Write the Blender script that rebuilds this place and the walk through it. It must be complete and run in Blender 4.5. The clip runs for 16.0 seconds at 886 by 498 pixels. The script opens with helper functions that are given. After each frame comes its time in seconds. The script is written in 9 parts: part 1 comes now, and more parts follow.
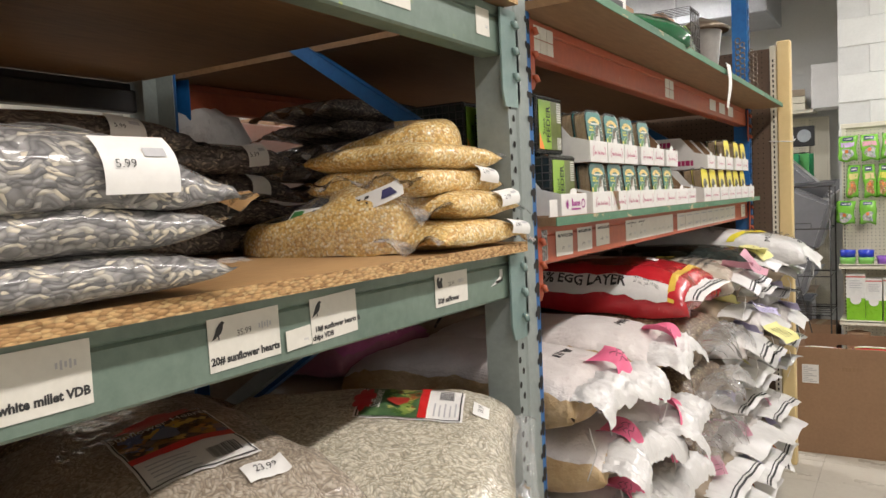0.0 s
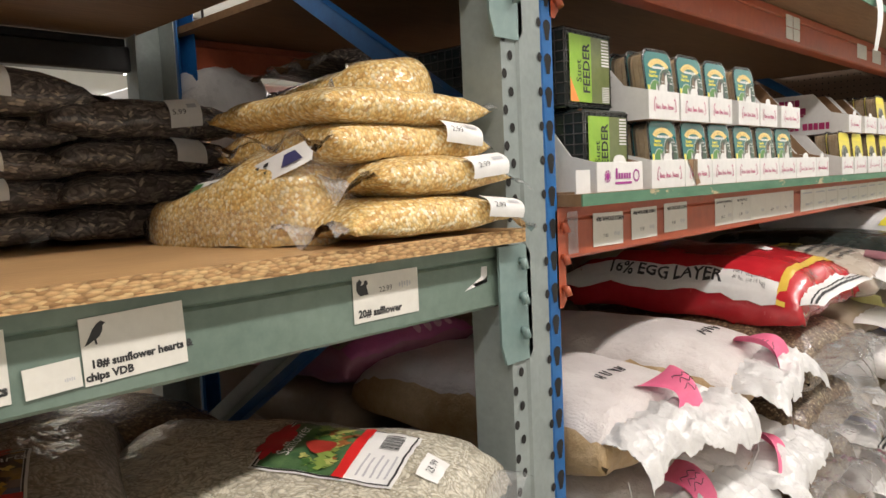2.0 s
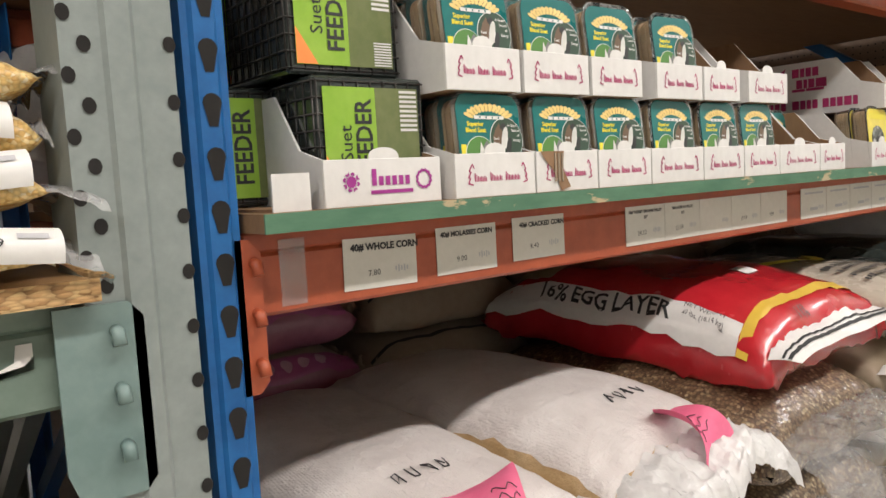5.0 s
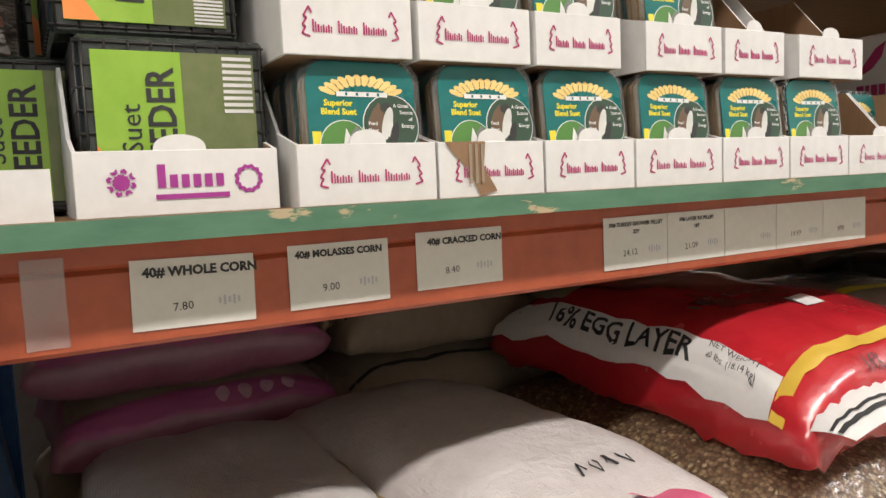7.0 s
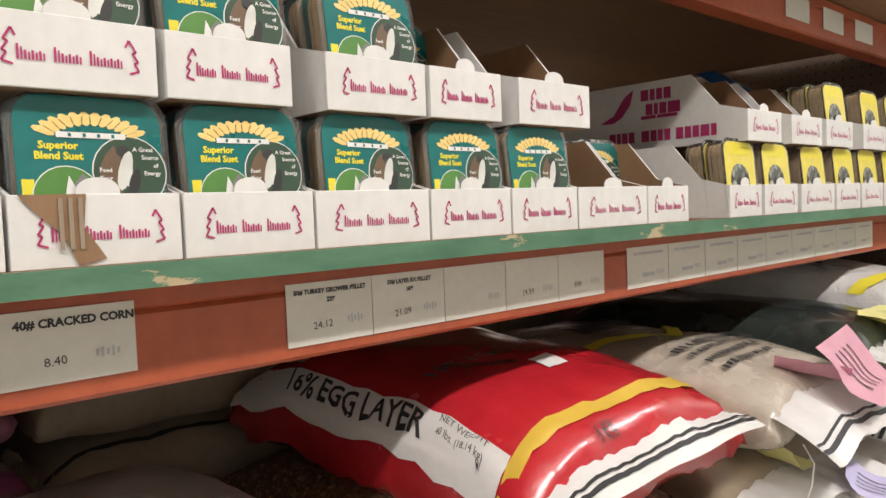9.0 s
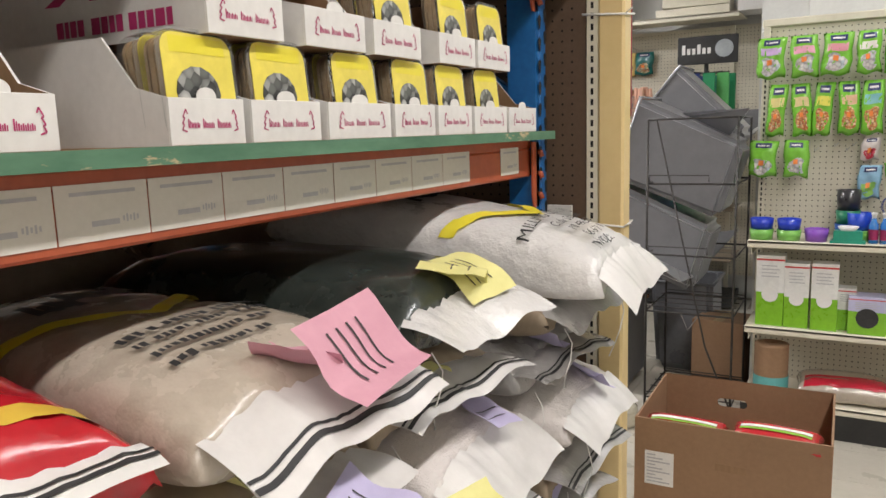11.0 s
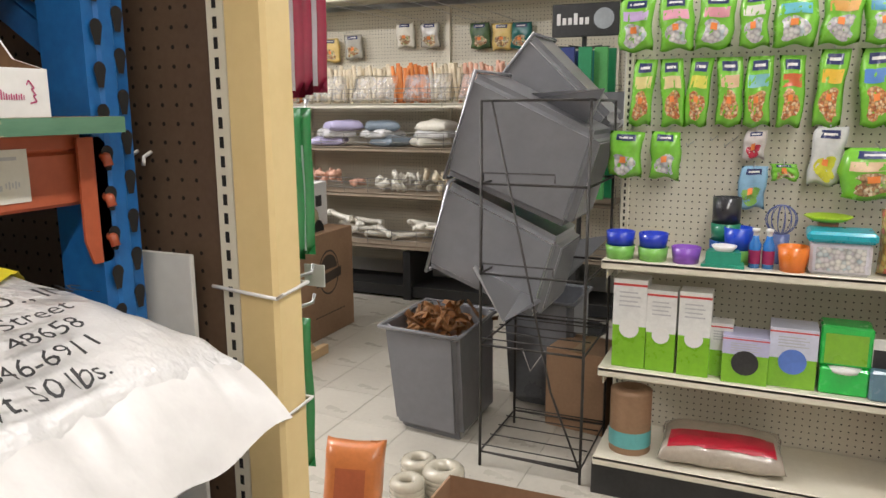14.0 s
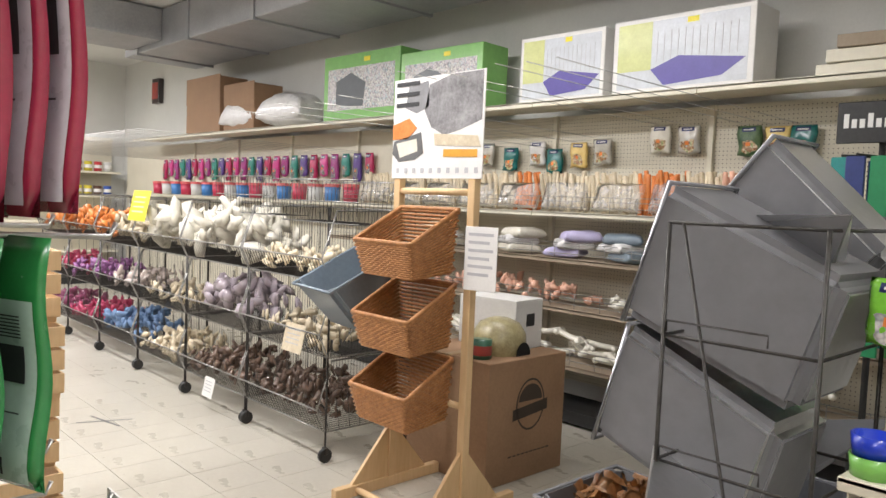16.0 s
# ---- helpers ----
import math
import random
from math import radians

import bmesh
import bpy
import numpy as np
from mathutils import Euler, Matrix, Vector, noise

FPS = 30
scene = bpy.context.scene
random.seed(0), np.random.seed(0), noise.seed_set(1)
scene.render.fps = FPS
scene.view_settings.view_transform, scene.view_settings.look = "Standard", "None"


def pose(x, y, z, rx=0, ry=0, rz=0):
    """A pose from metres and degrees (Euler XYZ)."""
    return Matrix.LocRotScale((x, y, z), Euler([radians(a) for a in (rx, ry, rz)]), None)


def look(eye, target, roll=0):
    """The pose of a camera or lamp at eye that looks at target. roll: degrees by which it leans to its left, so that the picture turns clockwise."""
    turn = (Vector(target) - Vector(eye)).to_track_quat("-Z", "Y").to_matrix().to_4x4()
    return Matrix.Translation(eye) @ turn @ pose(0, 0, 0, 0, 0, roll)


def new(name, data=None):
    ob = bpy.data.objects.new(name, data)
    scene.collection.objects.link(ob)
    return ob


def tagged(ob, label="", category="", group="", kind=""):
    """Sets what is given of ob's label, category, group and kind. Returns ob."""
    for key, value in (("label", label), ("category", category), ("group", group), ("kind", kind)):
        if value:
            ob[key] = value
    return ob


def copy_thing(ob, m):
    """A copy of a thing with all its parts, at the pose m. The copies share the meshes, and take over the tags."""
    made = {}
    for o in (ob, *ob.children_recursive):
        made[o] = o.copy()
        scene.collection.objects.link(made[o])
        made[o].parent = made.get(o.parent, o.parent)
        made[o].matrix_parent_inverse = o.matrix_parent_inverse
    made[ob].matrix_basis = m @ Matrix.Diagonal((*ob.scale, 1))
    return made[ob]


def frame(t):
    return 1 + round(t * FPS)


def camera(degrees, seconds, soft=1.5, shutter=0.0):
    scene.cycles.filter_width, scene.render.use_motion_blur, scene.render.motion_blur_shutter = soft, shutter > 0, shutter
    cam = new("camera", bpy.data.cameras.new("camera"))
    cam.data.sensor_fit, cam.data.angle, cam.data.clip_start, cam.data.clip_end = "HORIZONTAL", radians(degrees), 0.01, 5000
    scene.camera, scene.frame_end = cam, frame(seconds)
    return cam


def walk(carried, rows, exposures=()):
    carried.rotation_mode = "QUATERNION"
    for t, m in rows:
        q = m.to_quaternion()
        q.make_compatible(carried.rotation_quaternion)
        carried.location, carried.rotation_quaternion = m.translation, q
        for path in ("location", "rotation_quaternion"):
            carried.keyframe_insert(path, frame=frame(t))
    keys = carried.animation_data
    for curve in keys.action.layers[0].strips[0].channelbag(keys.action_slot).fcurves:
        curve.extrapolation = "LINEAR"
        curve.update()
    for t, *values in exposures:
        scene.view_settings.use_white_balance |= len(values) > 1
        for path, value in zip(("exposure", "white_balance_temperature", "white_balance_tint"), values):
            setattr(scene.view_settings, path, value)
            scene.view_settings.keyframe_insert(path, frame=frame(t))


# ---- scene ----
cam = camera(61.8, 16.0)
PATH = [
    (0, (0.699, 0.063, 1.435), (-0.372, 1.747, 1.309), -2.7),
    (0.5, (0.62, 0.177, 1.437), (-0.509, 1.823, 1.304), -2.3),
    (1, (0.614, 0.295, 1.434), (-0.631, 1.854, 1.297), -2.2),
    (1.5, (0.657, 0.432, 1.438), (-0.717, 1.877, 1.292), -2.1),
    (2, (0.691, 0.551, 1.417), (-0.685, 1.992, 1.242), -2.6),
    (2.5, (0.633, 0.697, 1.408), (-0.675, 2.193, 1.182), -1.4),
    (3, (0.573, 0.801, 1.406), (-0.721, 2.303, 1.142), -1.1),
    (3.5, (0.568, 0.878, 1.406), (-0.78, 2.331, 1.132), -1.4),
    (4, (0.609, 0.997, 1.42), (-0.841, 2.354, 1.184), -1.6),
    (4.5, (0.687, 1.126, 1.423), (-0.841, 2.397, 1.203), -2.6),
    (4.7, (0.708, 1.169, 1.419), (-0.832, 2.428, 1.214), -2.9),
    (6.8, (0.621, 1.553, 1.412), (-1.093, 2.566, 1.214), -2.2),
    (7, (0.639, 1.581, 1.41), (-1.098, 2.554, 1.22), -2.5),
    (7.5, (0.673, 1.639, 1.408), (-1.093, 2.562, 1.241), -3.3),
    (8, (0.68, 1.676, 1.401), (-1.088, 2.601, 1.273), -3.2),
    (8.5, (0.642, 1.733, 1.412), (-1.046, 2.799, 1.286), -1.8),
    (9, (0.61, 1.795, 1.424), (-0.87, 3.136, 1.312), -2.1),
    (9.5, (0.585, 1.877, 1.406), (-0.717, 3.384, 1.227), -2.0),
    (10, (0.625, 2.036, 1.394), (-0.579, 3.614, 1.152), -1.9),
    (10.2, (0.661, 2.1, 1.396), (-0.501, 3.708, 1.146), -1.9),
    (12.3, (0.725, 2.81, 1.401), (0.102, 4.668, 1.003), -0.1),
    (12.5, (0.774, 2.873, 1.407), (0.211, 4.753, 1.024), 0.3),
    (13, (0.828, 3.03, 1.401), (0.396, 4.949, 1.038), 0.6),
    (13.5, (0.774, 3.213, 1.4), (0.259, 5.109, 1.025), -0.0),
    (14, (0.774, 3.37, 1.401), (-0.014, 5.169, 1.022), -0.3),
    (14.5, (0.856, 3.569, 1.416), (-0.181, 5.245, 1.079), 1.1),
    (15, (0.866, 3.776, 1.411), (-0.289, 5.381, 1.11), 2.0),
    (15.5, (0.818, 3.969, 1.447), (-0.473, 5.481, 1.235), 2.4),
    (16, (0.833, 4.142, 1.444), (-0.622, 5.509, 1.322), 2.4),
]
walk(cam, [(t, look(eye, target, roll)) for t, eye, target, roll in PATH],
     [(0, 0.05), (1.5, 0.12), (2.2, 0.12), (3.0, -0.03), (4.5, 0.0), (8.5, 0.0), (10, -0.08), (12.3, -0.15), (13.2, -0.12), (14.5, 0.0), (16, 0.0)])

# ---- world, lamps and exposure ----
world = bpy.data.worlds.new("world")
scene.world = world
world.use_nodes = True
world.node_tree.nodes["Background"].inputs[0].default_value = (0.8, 0.85, 0.9, 1)
world.node_tree.nodes["Background"].inputs[1].default_value = 0.02
CEIL = 3.45


def ceiling_lamp(x, y, length, along_y, watts, tone):
    lamp = bpy.data.lights.new("tube_lamp", "AREA")
    lamp.shape, lamp.size, lamp.size_y = "RECTANGLE", (0.16 if along_y else length), (length if along_y else 0.16)
    lamp.energy, lamp.color = watts, tone
    ob = new("tube_lamp", lamp)
    ob.location = (x, y, CEIL - 0.24)
    return ob


WARM, COOL = (1.0, 0.925, 0.87), (0.98, 0.96, 0.98)
LAMPS = [(1.45, -0.6, True, 56, WARM), (1.45, 2.2, True, 54, WARM), (1.45, 4.9, True, 40, COOL),
         (-2.6, 5.3, False, 95, COOL), (-6.0, 5.3, False, 120, COOL), (-9.4, 5.6, False, 160, COOL), (-3.2, 1.6, True, 140, COOL), (-1.9, 7.0, False, 24, COOL)]
for lx, ly, way, power, tone in LAMPS:
    ceiling_lamp(lx, ly, 2.4, way, power, tone)


# ---- materials ----
def nodes_of(name):
    m = bpy.data.materials.new(name)
    m.use_nodes = True
    return m, m.node_tree, m.node_tree.nodes["Principled BSDF"]


def ramp(tree, stops, mode="LINEAR"):
    r = tree.nodes.new("ShaderNodeValToRGB")
    r.color_ramp.interpolation = mode
    el = r.color_ramp.elements
    while len(el) < len(stops):
        el.new(0.5)
    for e, (p, c) in zip(el, stops):
        e.position, e.color = p, (*c, 1)
    return r


def coords(tree, scale=(1, 1, 1)):
    c = tree.nodes.new("ShaderNodeTexCoord")
    mp = tree.nodes.new("ShaderNodeMapping")
    mp.inputs["Scale"].default_value = scale
    tree.links.new(c.outputs["Object"], mp.inputs["Vector"])
    return mp


def noise_tex(tree, vec, scale, detail=4, rough=0.6):
    n = tree.nodes.new("ShaderNodeTexNoise")
    n.inputs["Scale"].default_value, n.inputs["Detail"].default_value, n.inputs["Roughness"].default_value = scale, detail, rough
    tree.links.new(vec.outputs[0], n.inputs["Vector"])
    return n


def bump(tree, bs, source, strength, dist):
    b = tree.nodes.new("ShaderNodeBump")
    b.inputs["Strength"].default_value, b.inputs["Distance"].default_value = strength, dist
    tree.links.new(source, b.inputs["Height"])
    old = bs.inputs["Normal"].links
    if old:
        tree.links.new(old[0].from_socket, b.inputs["Normal"])
    tree.links.new(b.outputs[0], bs.inputs["Normal"])


def surface(name, dark, light, rough=0.6, metal=0.0, scale=6.0, fine=90.0, relief=0.15, stretch=(1, 1, 1), coat=0.0, spots=None, spot_at=0.68, vary=0.0, depth=0.003):
    """A two-scale mottled surface; spots: a third colour that shows in chips and stains; vary: brightness by object."""
    m, t, bs = nodes_of(name)
    mp = coords(t, stretch)
    big, small = noise_tex(t, mp, scale, 5), noise_tex(t, mp, fine, 3)
    mixer = t.nodes.new("ShaderNodeMath")
    mixer.operation, mixer.inputs[1].default_value = "MULTIPLY_ADD", 0.35
    t.links.new(small.outputs["Fac"], mixer.inputs[0])
    lower = t.nodes.new("ShaderNodeMath")
    lower.operation, lower.inputs[1].default_value = "MULTIPLY", 0.65
    t.links.new(big.outputs["Fac"], lower.inputs[0])
    t.links.new(lower.outputs[0], mixer.inputs[2])
    r = ramp(t, [(0.32, dark), (0.66, light)])
    t.links.new(mixer.outputs[0], r.inputs[0])
    colour = r.outputs[0]
    if spots:
        sn = noise_tex(t, mp, scale * 2.3, 6, 0.7)
        sr = ramp(t, [(spot_at, (0, 0, 0)), (spot_at + 0.03, (1, 1, 1))])
        t.links.new(sn.outputs["Fac"], sr.inputs[0])
        mx = t.nodes.new("ShaderNodeMix")
        mx.data_type = "RGBA"
        t.links.new(sr.outputs[0], mx.inputs["Factor"])
        t.links.new(colour, mx.inputs["A"])
        mx.inputs["B"].default_value = (*spots, 1)
        colour = mx.outputs["Result"]
    if vary:
        info = t.nodes.new("ShaderNodeObjectInfo")
        hsv = t.nodes.new("ShaderNodeHueSaturation")
        mr = t.nodes.new("ShaderNodeMapRange")
        mr.inputs["To Min"].default_value, mr.inputs["To Max"].default_value = 1 - vary, 1 + vary
        t.links.new(info.outputs["Random"], mr.inputs["Value"])
        t.links.new(mr.outputs[0], hsv.inputs["Value"])
        t.links.new(colour, hsv.inputs["Color"])
        colour = hsv.outputs[0]
    t.links.new(colour, bs.inputs["Base Color"])
    rr = t.nodes.new("ShaderNodeMapRange")
    rr.inputs["To Min"].default_value, rr.inputs["To Max"].default_value = max(0.05, rough - 0.12), min(1, rough + 0.12)
    t.links.new(big.outputs["Fac"], rr.inputs["Value"])
    t.links.new(rr.outputs[0], bs.inputs["Roughness"])
    bs.inputs["Metallic"].default_value = metal
    bs.inputs["Coat Weight"].default_value, bs.inputs["Coat Roughness"].default_value = coat, 0.12
    if relief:
        bump(t, bs, small.outputs["Fac"], relief, depth)
    return m


def seeds(name, stops, size, film=0.8, stretch=(1, 1, 1), relief=0.5, rough=0.55, edge_shade=0.25):
    """Grain behind a clear film: cells of random colour, a wrinkled glossy coat."""
    m, t, bs = nodes_of(name)
    mp = coords(t, stretch)
    v = t.nodes.new("ShaderNodeTexVoronoi")
    v.inputs["Scale"].default_value = 1 / size
    if min(stretch) < 0.99 and film:
        tc = t.nodes.new("ShaderNodeTexCoord")
        swirl = noise_tex(t, tc, 26, 1)
        warp, add = t.nodes.new("ShaderNodeVectorMath"), t.nodes.new("ShaderNodeVectorMath")
        warp.operation, add.operation = "SCALE", "ADD"
        warp.inputs["Scale"].default_value = 0.045
        t.links.new(tc.outputs["Object"], swirl.inputs["Vector"])
        t.links.new(swirl.outputs["Color"], warp.inputs[0])
        t.links.new(warp.outputs[0], add.inputs[0])
        t.links.new(tc.outputs["Object"], add.inputs[1])
        long = t.nodes.new("ShaderNodeMapping")
        long.inputs["Scale"].default_value = stretch
        t.links.new(add.outputs[0], long.inputs["Vector"])
        t.links.new(long.outputs[0], v.inputs["Vector"])
    else:
        t.links.new(mp.outputs[0], v.inputs["Vector"])
    sep = t.nodes.new("ShaderNodeSeparateColor")
    t.links.new(v.outputs["Color"], sep.inputs[0])
    r = ramp(t, stops)
    t.links.new(sep.outputs[0], r.inputs[0])
    # cells darken towards their edges: shade between grains painted into the colour
    edge = ramp(t, [(0.35, (1, 1, 1)), (0.8, (1 - edge_shade * 2, 1 - edge_shade * 2, 1 - edge_shade * 2))])
    t.links.new(v.outputs["Distance"], edge.inputs[0])
    mx = t.nodes.new("ShaderNodeMix")
    mx.data_type, mx.blend_type = "RGBA", "MULTIPLY"
    mx.inputs["Factor"].default_value = 1
    t.links.new(r.outputs[0], mx.inputs["A"])
    t.links.new(edge.outputs[0], mx.inputs["B"])
    t.links.new(mx.outputs["Result"], bs.inputs["Base Color"])
    bs.inputs["Roughness"].default_value = rough
    bs.inputs["Coat Weight"].default_value, bs.inputs["Coat Roughness"].default_value = film, 0.14
    bump(t, bs, v.outputs["Distance"], relief, -0.002)
    wr = noise_tex(t, mp, 22, 3, 0.55)
    b = t.nodes.new("ShaderNodeBump")
    b.inputs["Strength"].default_value, b.inputs["Distance"].default_value = 0.9, 0.012
    t.links.new(wr.outputs["Fac"], b.inputs["Height"])
    t.links.new(b.outputs[0], bs.inputs["Coat Normal"])
    return m


def clear_film(name, tint=(0.95, 0.95, 0.95), haze=0.15, gloss=0.14, rough=0.1, spread=(0.5, 1.6)):
    m, t, bs = nodes_of(name)
    out = t.nodes["Material Output"]
    tr, di, gl = (t.nodes.new("ShaderNodeBsdf" + k) for k in ("Transparent", "Diffuse", "Glossy"))
    tr.inputs[0].default_value = (*tint, 1)
    di.inputs[0].default_value = (*tint, 1)
    gl.inputs["Roughness"].default_value = rough
    a, b = t.nodes.new("ShaderNodeMixShader"), t.nodes.new("ShaderNodeMixShader")
    mp = coords(t)
    n = noise_tex(t, mp, 18, 4)
    mr = t.nodes.new("ShaderNodeMapRange")
    mr.inputs["From Min"].default_value, mr.inputs["From Max"].default_value = 0.35, 0.7
    mr.inputs["To Min"].default_value, mr.inputs["To Max"].default_value = haze * spread[0], haze * spread[1]
    t.links.new(n.outputs["Fac"], mr.inputs["Value"])
    t.links.new(mr.outputs[0], a.inputs[0])
    t.links.new(tr.outputs[0], a.inputs[1])
    t.links.new(di.outputs[0], a.inputs[2])
    fr = t.nodes.new("ShaderNodeLayerWeight")
    fr.inputs[0].default_value = gloss
    t.links.new(fr.outputs["Fresnel"], b.inputs[0])
    t.links.new(a.outputs[0], b.inputs[1])
    t.links.new(gl.outputs[0], b.inputs[2])
    bm_ = t.nodes.new("ShaderNodeBump")
    bm_.inputs["Strength"].default_value, bm_.inputs["Distance"].default_value = 0.8, 0.008
    t.links.new(n.outputs["Fac"], bm_.inputs["Height"])
    t.links.new(bm_.outputs[0], gl.inputs["Normal"])
    t.links.new(b.outputs[0], out.inputs["Surface"])
    return m


def glow(name, colour, strength):
    m, t, bs = nodes_of(name)
    bs.inputs["Emission Color"].default_value, bs.inputs["Emission Strength"].default_value = (*colour, 1), strength
    return m


def weave(name, dark, light, pitch=0.004, gloss=0.45):
    m, t, bs = nodes_of(name)
    mp = coords(t)
    n = noise_tex(t, mp, 9, 5)
    r = ramp(t, [(0.3, dark), (0.7, light)])
    t.links.new(n.outputs["Fac"], r.inputs[0])
    t.links.new(r.outputs[0], bs.inputs["Base Color"])
    bs.inputs["Roughness"].default_value = gloss
    for way in ("X", "Y"):
        w = t.nodes.new("ShaderNodeTexWave")
        w.bands_direction = way
        w.inputs["Scale"].default_value = 0.314 / pitch
        w.inputs["Distortion"].default_value = 0.6
        t.links.new(mp.outputs[0], w.inputs["Vector"])
        bump(t, bs, w.outputs["Fac"], 0.3, 0.0008)
    crease = noise_tex(t, mp, 30, 5, 0.65)
    bump(t, bs, crease.outputs["Fac"], 0.75, 0.012)
    return m


